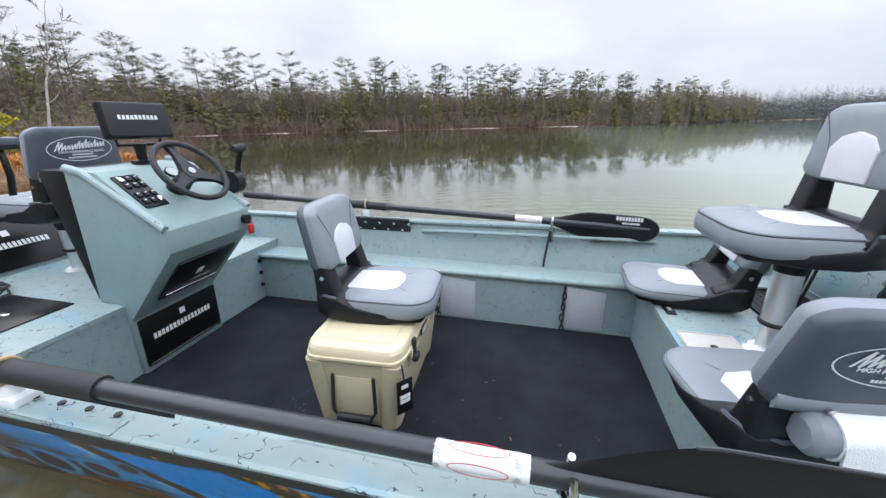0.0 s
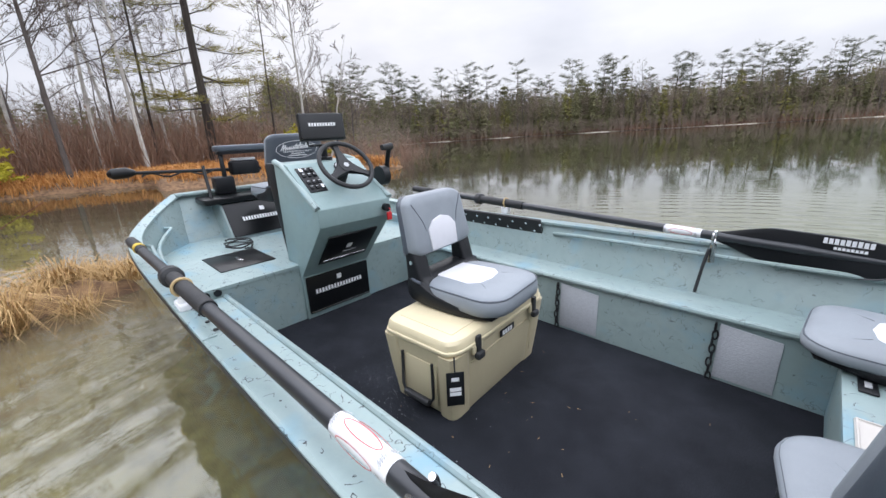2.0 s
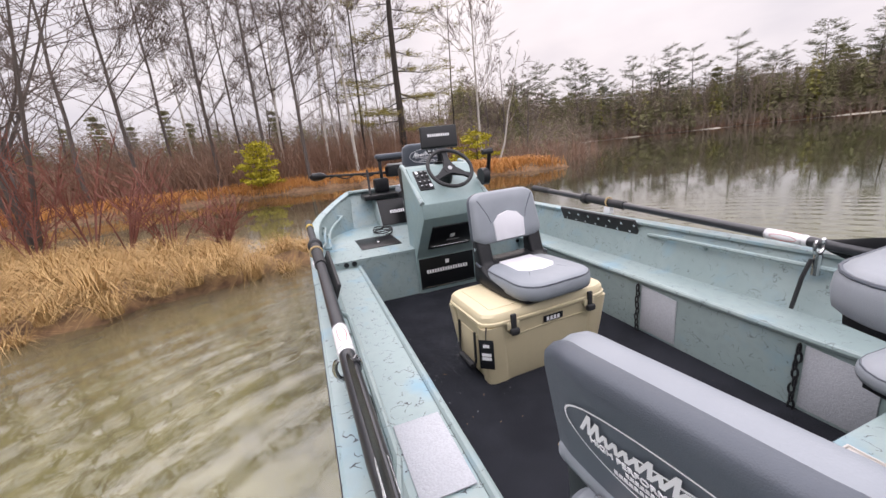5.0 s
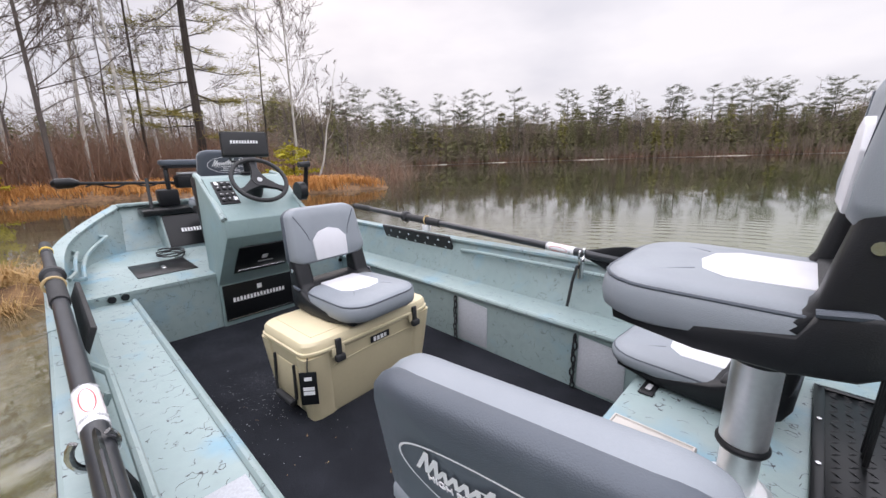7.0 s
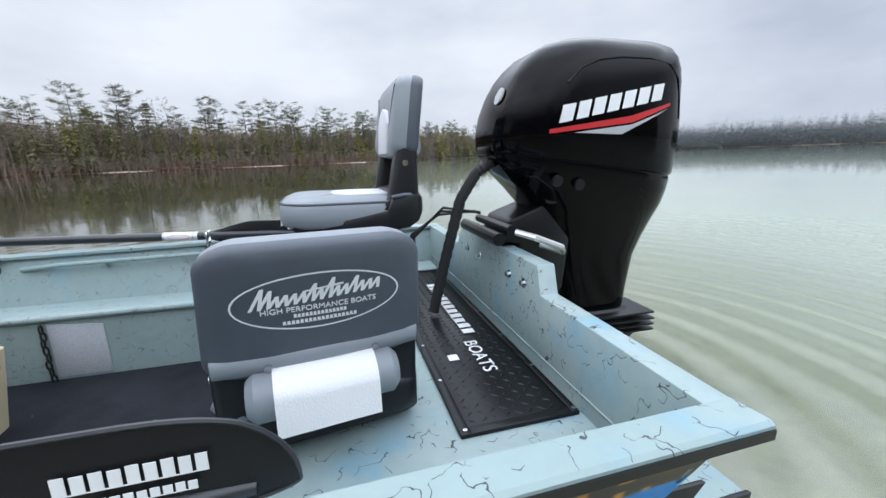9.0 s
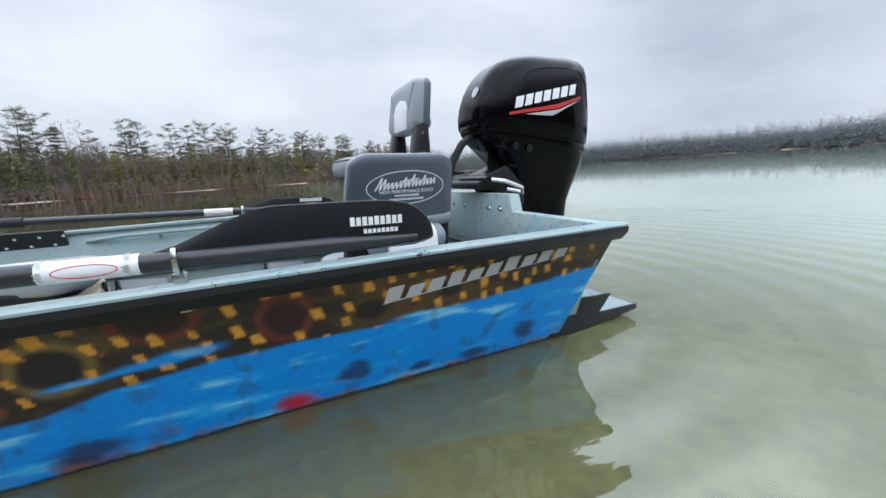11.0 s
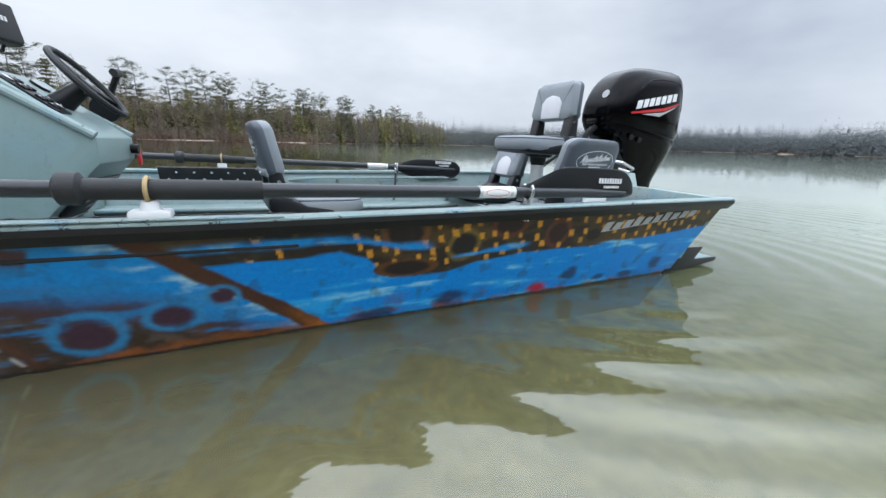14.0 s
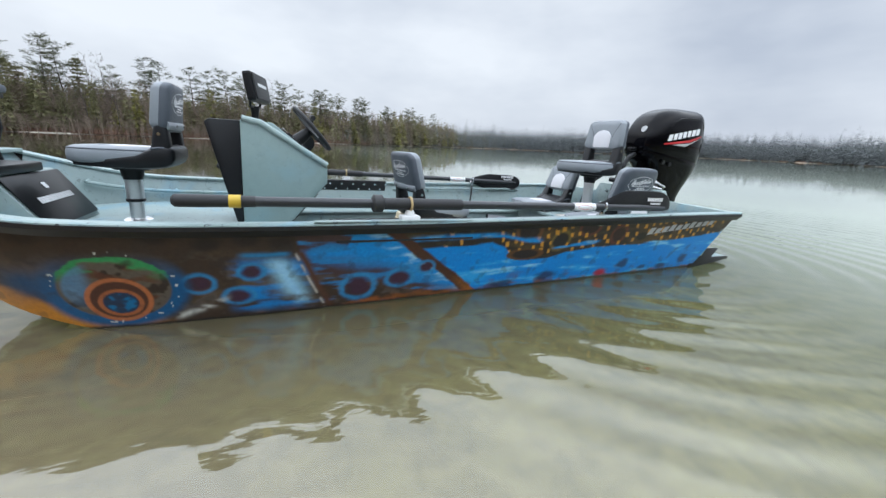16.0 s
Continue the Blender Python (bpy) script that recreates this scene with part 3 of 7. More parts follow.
# floor with carpet, shelves, decks and bulkheads
part("floor_carpet", bx(-1.78, 0.72, YC - 0.712, YC + 0.712, 0.05, 0.10), CARPET, boat, "black marine carpet with bits of grass and grit")
for sign in (-1, 1):
    xs = [float(v) for v in np.linspace(-1.80, 0.70, 26)]
    bm = bmesh.new()
    loft(bm, [[(x, YC + sign * 0.70, 0.395), (x, YC + sign * 0.70, 0.42), (x, YC + sign * (half_in(x, 0.425) + 0.01), 0.425), (x, YC + sign * (half_in(x, 0.40) + 0.01), 0.40)] for x in xs])
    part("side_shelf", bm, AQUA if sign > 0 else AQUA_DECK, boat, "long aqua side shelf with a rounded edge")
    part("shelf_edge", tb([(-1.80, YC + sign * 0.695, 0.415), (0.66, YC + sign * 0.695, 0.415)], 0.017, 10), AQUA, boat)
    part("shelf_wall", bx(-1.80, 0.70, YC + sign * 0.70, YC + sign * 0.725, 0.06, 0.40), AQUA, boat)


def deck(x0, x1, z, name, material):
    bm = bmesh.new()
    xs = [float(v) for v in np.linspace(x0, x1, 24)]
    loft(bm, [[(x, YC - half_in(x, z) - 0.008, z), (x, YC + half_in(x, z) + 0.008, z), (x, YC + half_in(x, z) + 0.008, z - 0.02), (x, YC - half_in(x, z) - 0.008, z - 0.02)] for x in xs])
    return part(name, bm, material, boat)


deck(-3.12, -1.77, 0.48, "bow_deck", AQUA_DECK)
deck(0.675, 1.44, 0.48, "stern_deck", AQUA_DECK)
part("bow_bulkhead", pr([(YC - 0.74, 0.06), (YC + 0.74, 0.06), (YC + 0.90, 0.462), (YC - 0.90, 0.462)], "x", -1.80, -1.775), AQUA, boat)
part("stern_bulkhead", pr([(YC - 0.74, 0.06), (YC + 0.74, 0.06), (YC + 0.90, 0.462), (YC - 0.90, 0.462)], "x", 0.70, 0.725), AQUA, boat)
# transom board with its raised middle for the motor
bm = bmesh.new()
prism(bm, [(YC - 0.95, 0.52), (YC + 0.95, 0.52), (YC + 1.0, 0.695), (YC + 0.41, 0.70), (YC + 0.37, 0.785), (YC - 0.37, 0.785), (YC - 0.41, 0.70), (YC - 1.0, 0.695)], "x", 1.462, 1.525, 0.004)
for v in bm.verts:
    v.co.x += (0.42 if v.co.x > 1.5 and v.co.z < 0.6 else 0.08) * (v.co.z - 0.70)
part("transom_board", bm, AQUA_DECK, boat)
for dy in (0.10, -0.19, 0.25, -0.30):
    bm = bmesh.new()
    disc(bm, (1.465, YC + dy, 0.708), (-1, 0, 0), 0.016, 0.004)
    disc(bm, (1.461, YC + dy, 0.708), (-1, 0, 0), 0.009, 0.012, 6)
    part("bolt", bm, STEEL, boat)
# flat hull extensions astern, on both sides of the motor
for sgn in (-1, 1):
    y0, y1 = sorted((YC + sgn * 0.84, YC + sgn * 0.56))
    pod = part("stern_extension", pr([(1.30, 0.195), (1.82, 0.262), (1.825, 0.280), (1.36, 0.285)], "y", y0, y1, 0.004), BLACK_TRIM, boat, "black hull extension at the waterline")
    part("step_plate", pr([(1.42, 0.287), (1.815, 0.283), (1.815, 0.288), (1.42, 0.292)], "y", y0 + 0.006, y1 - 0.006, 0.002), AQUA_DECK, pod, "aqua step plate")
    yo = YC + sgn * 0.842
    part("side_plate", pr([(1.33, 0.205), (1.82, 0.266), (1.826, 0.290), (1.60, 0.292), (1.665, 0.366), (1.50, 0.372), (1.34, 0.30)], "y", yo - 0.006, yo + 0.006, 0.002), BLACK_TRIM, pod, "black side plate")

# side pads, straps and the foot brace
for x in (-0.455, 0.315):
    part("tread_pad", pr([(x, 0.115), (x + 0.22, 0.115), (x + 0.22, 0.365), (x, 0.385)], "y", YC + 0.694, YC + 0.70, 0.002), MESH_PAD, boat, "pale non-slip tread pad")
part("tread_pad", bx(0.06, 0.36, YC - 0.87, YC - 0.72, 0.424, 0.429, 0.002), MESH_PAD, boat, "pale non-slip tread pad")
for x in (-0.47, 0.30):
    bm = bmesh.new()
    for k in range(8):
        z = 0.385 - k * 0.036
        c = Vector((x + 0.004 * math.sin(k * 2.1), YC + 0.683, z - 0.018))
        a = Vector((1, 0, 0)) if k % 2 else Vector((0, 1, 0))
        tube(bm, [c + a * 0.010 * math.cos(q) + Vector((0, 0, 0.023 * math.sin(q))) for q in np.linspace(0, 2 * math.pi, 10, endpoint=False)], 0.0045, 5, closed=True)
    part("chain", bm, ROPE, boat, "short black hanging chain")
bm = prism(bmesh.new(), [(-1.475, -0.06), (-0.735, -0.06), (-0.735, 0.06), (-1.475, 0.06)], "y", 0, 0.02, 0.006)
brace = part("foot_brace", moved(bm, Matrix.Translation((0, YC + half_in(-1.1, 0.62) - 0.03, 0.622)) @ pose(0, 0, 0, 22, 0, 0)), RUBBER, boat, "black rubber strip with two rows of steel rivets")
for r in range(2):
    for k in range(7):
        bm = bmesh.new()
        disc(bm, (-1.42 + k * 0.105 + r * 0.05, 0.0, -0.026 + r * 0.052), (0, -1, 0), 0.009, 0.004, 8)
        part("rivet", moved(bm, Matrix.Translation((0, YC + half_in(-1.1, 0.62) - 0.03, 0.622)) @ pose(0, 0, 0, 22, 0, 0)), STEEL, brace)
# perforated strip on the port gunwale
strip = part("gunwale_strip", bx(-1.58, -0.78, YC - 1.03, YC - 0.985, 0.664, 0.669, 0.002), AQUA_DECK, boat)
# black discs laid on as the shade inside the open holes
for k in range(9):
    part("dark_hole_disc", disc(bmesh.new(), (-1.50 + k * 0.085, YC - 0.978, 0.669), (0, 0, 1), 0.009, 0.003, 8), PLASTIC, strip)
part("foot_brace", moved(pr([(-1.475, -0.06), (-0.735, -0.06), (-0.735, 0.06), (-1.475, 0.06)], "y", -0.02, 0.0, 0.006), Matrix.Translation((0, YC - half_in(-1.1, 0.60) + 0.03, 0.60)) @ pose(0, 0, 0, -22, 0, 0)), RUBBER, boat, "black rubber strip with steel rivets")
# rails inside the flare of the bow
for sign in (-1, 1):
    xs = [float(v) for v in np.linspace(-2.95, -1.98, 9)]
    line = [(x, YC + sign * (half_in(x, sheer(x) - 0.10) - 0.055), sheer(x) - 0.10) for x in xs]
    rail = part("bow_rail", tb(line, 0.013, 8), AQUA_DECK, boat, "pale aqua tube rail inside the bow")
    for k in (0, 4, 8):
        part("rail_bracket", tb([line[k], (xs[k], YC + sign * (half_in(xs[k], sheer(xs[k]) - 0.10) - 0.006), sheer(xs[k]) - 0.09)], 0.011, 8), AQUA_DECK, rail)
# grab rails along the inside of both gunwales
for sign, x0, x1 in ((1, -0.65, 0.82), (-1, -0.55, 0.55), (-1, -2.62, -1.85)):
    bm = bmesh.new()
    xs = [float(v) for v in np.linspace(x0, x1, 9)]
    tube(bm, [(x, YC + sign * (half_in(x, sheer(x) - 0.05) - (0.045 if 0 < i < 8 else 0.012)), sheer(x) - (0.045 if 0 < i < 8 else 0.06)) for i, x in enumerate(xs)], 0.011, 8)
    for i in (2, 6):
        tube(bm, [(xs[i], YC + sign * (half_in(xs[i], sheer(xs[i])) - 0.05), sheer(xs[i]) - 0.045), (xs[i], YC + sign * (half_in(xs[i], sheer(xs[i]) - 0.075) - 0.008), sheer(xs[i]) - 0.075)], 0.010, 8)
    part("grab_rail", bm, AQUA, boat, "aqua painted tube rail")
# black diamond plate on the stern deck
plate = part("deck_plate", bx(1.115, 1.43, 1.61, 2.97, 0.4810, 0.4860, 0.001), SATIN, boat, "glossy black diamond tread plate")
for a in ((1.115, 1.14, 1.61, 2.97), (1.41, 1.43, 1.61, 2.97), (1.14, 1.41, 1.61, 1.635), (1.14, 1.41, 2.945, 2.97)):
    part("plate_edge", bx(a[0], a[1], a[2], a[3], 0.4860, 0.4920, 0.002), SATIN, plate)
bm = bmesh.new()
for i in range(8):
    for j in range(46):
        c = Matrix.Translation((1.16 + i * 0.031, 1.655 + j * 0.0285, 0.4862)) @ Matrix.Rotation(radians(40 if (i + j) % 2 else -40), 4, "Z")
        v = [bm.verts.new(c @ Vector(p)) for p in ((-0.013, 0, 0), (0, -0.004, 0), (0.013, 0, 0), (0, 0.004, 0), (0, 0, 0.0028))]
        for k in range(4):
            bm.faces.new((v[k], v[(k + 1) % 4], v[4]))
part("tread", bm, SATIN, plate, smooth=0)
for y in (1.623, 1.84, 2.06, 2.29, 2.52, 2.74, 2.957):
    for x in (1.128, 1.42):
        part("screw", disc(bmesh.new(), (x, y, 0.4920), (0, 0, 1), 0.006, 0.003, 8), STEEL, plate)
bm = letters(bmesh.new(), pose(1.295, 2.40, 0.4895, 0, 0, -90), 0.60, 0.046, 12, 0.0)
part("word_mark", bm, WHITE, plate)
words("BOATS", 0.066, pose(1.272, 1.955, 0.4895, 0, 0, -90), WHITE, plate)
part("emblem", bx(1.19, 1.222, 1.945, 1.98, 0.4870, 0.4900, 0.001), WHITE, plate)
# bow box with a dark front, a dark hatch on the bow deck
part("bow_box", pr([(-3.20, 0.48), (-2.775, 0.48), (-2.965, 0.76), (-3.20, 0.76)], "y", YC - 0.30, YC + 0.30, 0.008), AQUA, boat)
panel = part("bow_panel", pr([(-2.785, 0.505), (-2.775, 0.505), (-2.942, 0.755), (-2.952, 0.755)], "y", YC - 0.29, YC + 0.29, 0.003), SATIN, boat, "black textured front panel")
bm = letters(bmesh.new(), pose(-2.8425, YC, 0.615, 90 - 34, 0, 90), 0.36, 0.035, 16, 0.0)
part("word_mark", bm, WHITE, panel)
part("emblem", moved(bx(-0.018, 0.018, -0.018, 0.018, 0, 0.002), pose(-2.896, YC, 0.69, 90 - 34, 0, 90)), WHITE, panel)
hatch = part("deck_hatch", bx(-2.42, -2.02, 1.66, 2.00, 0.481, 0.487, 0.003), SATIN, boat, "dark textured hatch in the bow deck")
part("latch", bx(-2.26, -2.16, 1.82, 1.845, 0.487, 0.493, 0.003), STEEL, hatch)
for x, y in ((-1.90, 1.50), (-1.90, 1.56)):
    part("socket", disc(bmesh.new(), (-1.774, y, 0.452), (1, 0, 0), 0.020, 0.010), PLASTIC, boat)
for k in range(3):
    part("socket", disc(bmesh.new(), (-1.775, 2.97, 0.20 + 0.09 * k), (1, 0, 0), 0.014, 0.012), PLASTIC, boat)


# ---- helm console ----
console = thing("helm_console", pose(-1.75, 2.29, 0.10), "grey-green console with wheel, switches and black hatches", "console")
OX, OZ = -1.75, 0.10


def cp(x, z):
    return (x - OX, z - OZ)


prof = [cp(-1.75, 0.10), cp(-1.75, 0.40), cp(-1.43, 0.765), cp(-1.428, 0.868), cp(-1.735, 1.105), cp(-1.905, 1.112), cp(-1.915, 0.482), cp(-1.80, 0.482), cp(-1.80, 0.10)]
part("body", pr(prof, "y", -0.25, 0.25, 0.006), CONSOLE, console)
for s in (-1, 1):
    part("edge_tube", tb([(cp(-1.895, 1.118)[0], s * 0.245, cp(-1.895, 1.118)[1]), (cp(-1.80, 1.105)[0], s * 0.25, cp(-1.80, 1.105)[1] - 0.004), (cp(-1.43, 0.875)[0], s * 0.25, cp(-1.43, 0.875)[1])], 0.018, 10), AQUA_DECK, console)
part("back_board", pr([cp(-2.085, 1.085), cp(-2.06, 1.105), cp(-1.905, 1.105), cp(-1.918, 0.49), cp(-1.945, 0.49)], "y", -0.235, 0.235, 0.006), PLASTIC, console, "dark sloping back board")
# lower hatch and glove box
lower = part("lower_hatch", bx(0.0, 0.012, -0.235, 0.235, 0.035, 0.29, 0.003), SATIN, console, "black tread-plate hatch")
part("trim_strip", bx(0.010, 0.016, -0.225, 0.225, 0.040, 0.048, 0.002), STEEL, lower)
part("word_mark", letters(bmesh.new(), pose(0.0135, 0, 0.165, 90, 0, 90), 0.36, 0.030, 16, 0.0), WHITE, lower)
part("emblem", moved(bx(-0.016, 0.016, 0, 0.032, 0, 0.002), pose(0.0135, 0, 0.225, 90, 0, 90)), WHITE, lower)
ang = math.degrees(math.atan2(0.32, 0.365))
glove = part("glove_box", moved(bx(-0.175, 0.175, -0.135, 0.135, 0.0, 0.010, 0.004), pose(*((Vector((0.175, 0, 0.49)))), 90 + ang, 0, 90)), SATIN, console, "black glove box door")
part("trim_strip", moved(bx(-0.155, 0.155, -0.105, -0.095, 0.010, 0.016, 0.002), pose(0.175, 0, 0.49, 90 + ang, 0, 90)), STEEL, glove)
part("emblem", moved(bx(-0.018, 0.018, -0.01, 0.03, 0.010, 0.012), pose(0.175, 0, 0.49, 90 + ang, 0, 90)), WHITE, glove)
part("word_mark", letters(bmesh.new(), pose(0.175 + 0.009, 0, 0.465 - 0.008, 90 + ang, 0, 90), 0.10, 0.012, 9, 0.2), SILVER, glove)
# dash: switches, wheel, throttle
tilt = math.degrees(math.atan2(0.237, 0.307))
DASH = Matrix.Translation((cp(-1.5815, 0.9865)[0], 0, cp(-1.5815, 0.9865)[1])) @ Matrix.Rotation(radians(tilt), 4, "Y")
switches = part("switch_panel", moved(bx(-0.150, 0.055, -0.220, -0.110, 0, 0.008, 0.003), DASH), PLASTIC, console, "black panel with rows of rocker switches")
for bank in range(2):
    for i in range(2):
        for j in range(3):
            x, y = -0.138 + bank * 0.102 + i * 0.042, -0.208 + j * 0.034
            part("switch", moved(bx(x, x + 0.030, y, y + 0.022, 0.008, 0.016, 0.002), DASH), PLASTIC if (i + j + bank) % 4 else STEEL, switches)
            part("switch_mark", moved(bx(x + 0.008, x + 0.012, y + 0.005, y + 0.017, 0.016, 0.0168), DASH), WHITE, switches)
HUB = Vector((-1.494 - OX, 0.004, 1.093 - OZ))
WH = Matrix.Translation(HUB) @ Matrix.Rotation(radians(49), 4, "Y")
wheel = part("steering_wheel", moved(tb([(0.16 * math.cos(a), 0.16 * math.sin(a), 0.0) for a in np.linspace(0, 2 * math.pi, 40, endpoint=False)], 0.0135, 8, closed=True), WH), RUBBER, console, "black three-spoke steering wheel")
bm = bmesh.new()
for a in (95, 215, 335):
    r = Matrix.Rotation(radians(a - 95 + 180), 4, "Z")
    sub = bmesh.new()
    loft(sub, [[(x, -w, -t), (x, w, -t), (x, w * 0.8, t), (x, -w * 0.8, t)] for x, w, t in ((0.02, 0.045, 0.010), (0.06, 0.032, 0.008), (0.11, 0.020, 0.006), (0.155, 0.026, 0.007))])
    sub.transform(WH @ r @ Matrix.Translation((0, 0, -0.012)))
    tmp = bpy.data.meshes.new("tmp")
    sub.to_mesh(tmp)
    sub.free()
    bm.from_mesh(tmp)
    bpy.data.meshes.remove(tmp)
part("spokes", bm, PLASTIC, wheel)
part("hub", moved(disc(bmesh.new(), (0, 0, -0.025), (0, 0, 1), 0.045, 0.025, 20), WH), PLASTIC, wheel)
part("hub_cap", moved(disc(bmesh.new(), (0, 0, 0.0), (0, 0, 1), 0.016, 0.003, 16), WH), SILVER, wheel)
part("column", moved(tb([(0, 0, -0.16), (0, 0, -0.02)], [0.05, 0.03], 14), WH), PLASTIC, wheel)
gauge = part("gauge", moved(disc(bmesh.new(), (-0.13, 0.07, 0.0), (0, 0, 1), 0.036, 0.010, 20), DASH), PLASTIC, console)
part("dial", moved(disc(bmesh.new(), (-0.13, 0.07, 0.010), (0, 0, 1), 0.030, 0.002, 20), DASH), SILVER, gauge)
throttle = part("throttle", moved(disc(bmesh.new(), (0, 0, 0), (0, 1, 0), 0.062, 0.05, 20), Matrix.Translation((cp(-1.52, 1.0)[0], 0.25, cp(-1.52, 1.0)[1]))), PLASTIC, console, "black throttle control with its lever")
part("lever", tb([(cp(-1.52, 1.0)[0], 0.31, cp(-1.52, 1.0)[1]), (cp(-1.50, 1.09)[0], 0.312, cp(-1.50, 1.09)[1]), (cp(-1.465, 1.17)[0], 0.305, cp(-1.465, 1.17)[1])], [0.020, 0.015, 0.015], 8), PLASTIC, throttle)
part("grip", tb([(cp(-1.465, 1.175)[0], 0.25, cp(-1.465, 1.175)[1]), (cp(-1.465, 1.18)[0], 0.325, cp(-1.465, 1.18)[1])], [0.018, 0.022], 10), RUBBER, throttle)
key = part("key_switch", disc(bmesh.new(), (cp(-1.428, 0.815)[0], 0.205, cp(-1.428, 0.815)[1]), (1, 0, 0), 0.024, 0.03, 14), PLASTIC, console)
part("red_tag", moved(bx(-0.006, 0.006, -0.018, 0.018, -0.05, 0.0, 0.004), Matrix.Translation((cp(-1.40, 0.79)[0], 0.215, cp(-1.40, 0.785)[1]))), RED, key, "red key float")
part("lanyard", tb([(cp(-1.405, 0.815)[0], 0.21, cp(-1.405, 0.815)[1]), (cp(-1.39, 0.80)[0], 0.222, cp(-1.39, 0.80)[1]), (cp(-1.40, 0.78)[0], 0.215, cp(-1.40, 0.78)[1])], 0.003, 6), RED, key)

# fish finder on its bracket
finder = thing("fish_finder", pose(-1.815, 2.345, 1.112, 0, 0, -15), "black fish finder display with a cover on a swivel bracket", "fish finder")
part("housing", moved(pr(rounded(0.285, 0.165, 0.012), "z", -0.05, 0.0, 0.008), pose(0.02, 0, 0.205, 90 - 10, 0, 90)), PLASTIC, finder)
cover = part("screen_cover", moved(pr(rounded(0.27, 0.15, 0.012), "z", 0.0, 0.012, 0.005), pose(0.02, 0, 0.205, 90 - 10, 0, 90)), RUBBER, finder, "matt black screen cover")
part("word_mark", moved(letters(bmesh.new(), pose(0, 0.0, 0.0125), 0.17, 0.020, 10, 0.0), pose(0.02, 0, 0.205, 90 - 10, 0, 90)), WHITE, cover)
part("yoke", tb([(-0.01, -0.10, 0.13), (-0.02, -0.09, 0.09), (-0.02, 0.09, 0.09), (-0.01, 0.10, 0.13)], 0.008, 8), PLASTIC, finder)
part("swivel", tb([(-0.02, 0, 0.0), (-0.02, 0, 0.015), (-0.02, 0, 0.02), (-0.02, 0, 0.05), (-0.02, 0, 0.095)], [0.05, 0.05, 0.022, 0.022, 0.03], 14), PLASTIC, finder)


# ---- boat seats ----
def oval(bm, m, rx, ry, w, n=40):
    a, b = [], []
    for k in range(n):
        c, s = math.cos(2 * math.pi * k / n), math.sin(2 * math.pi * k / n)
        a.append(bm.verts.new(m @ Vector((rx * c, ry * s, 0))))
        b.append(bm.verts.new(m @ Vector(((rx - w) * c, (ry - w) * s, 0))))
    for k in range(n):
        bm.faces.new((a[k], a[(k + 1) % n], b[(k + 1) % n], b[k]))
    return bm


def pad(w, d, h, r, crown=0.012, taper=0.92):
    """An upholstered pad w (y) by d (x), h thick: rounded plan, rolled edges, slightly crowned."""
    bm = bmesh.new()
    rings = []
    for s, z in ((0.93, 0.0), (0.985, h * 0.12), (1.0, h * 0.4), (0.99, h * 0.72), (0.95, h * 0.93), (0.86, h + crown * 0.4), (0.6, h + crown * 0.8), (0.25, h + crown)):
        rings.append([(x * s * d, y * s * w * (1 - (1 - taper) * (0.5 - x)), z) for x, y in rounded(1.0, 1.0, r)])
    return loft(bm, rings)


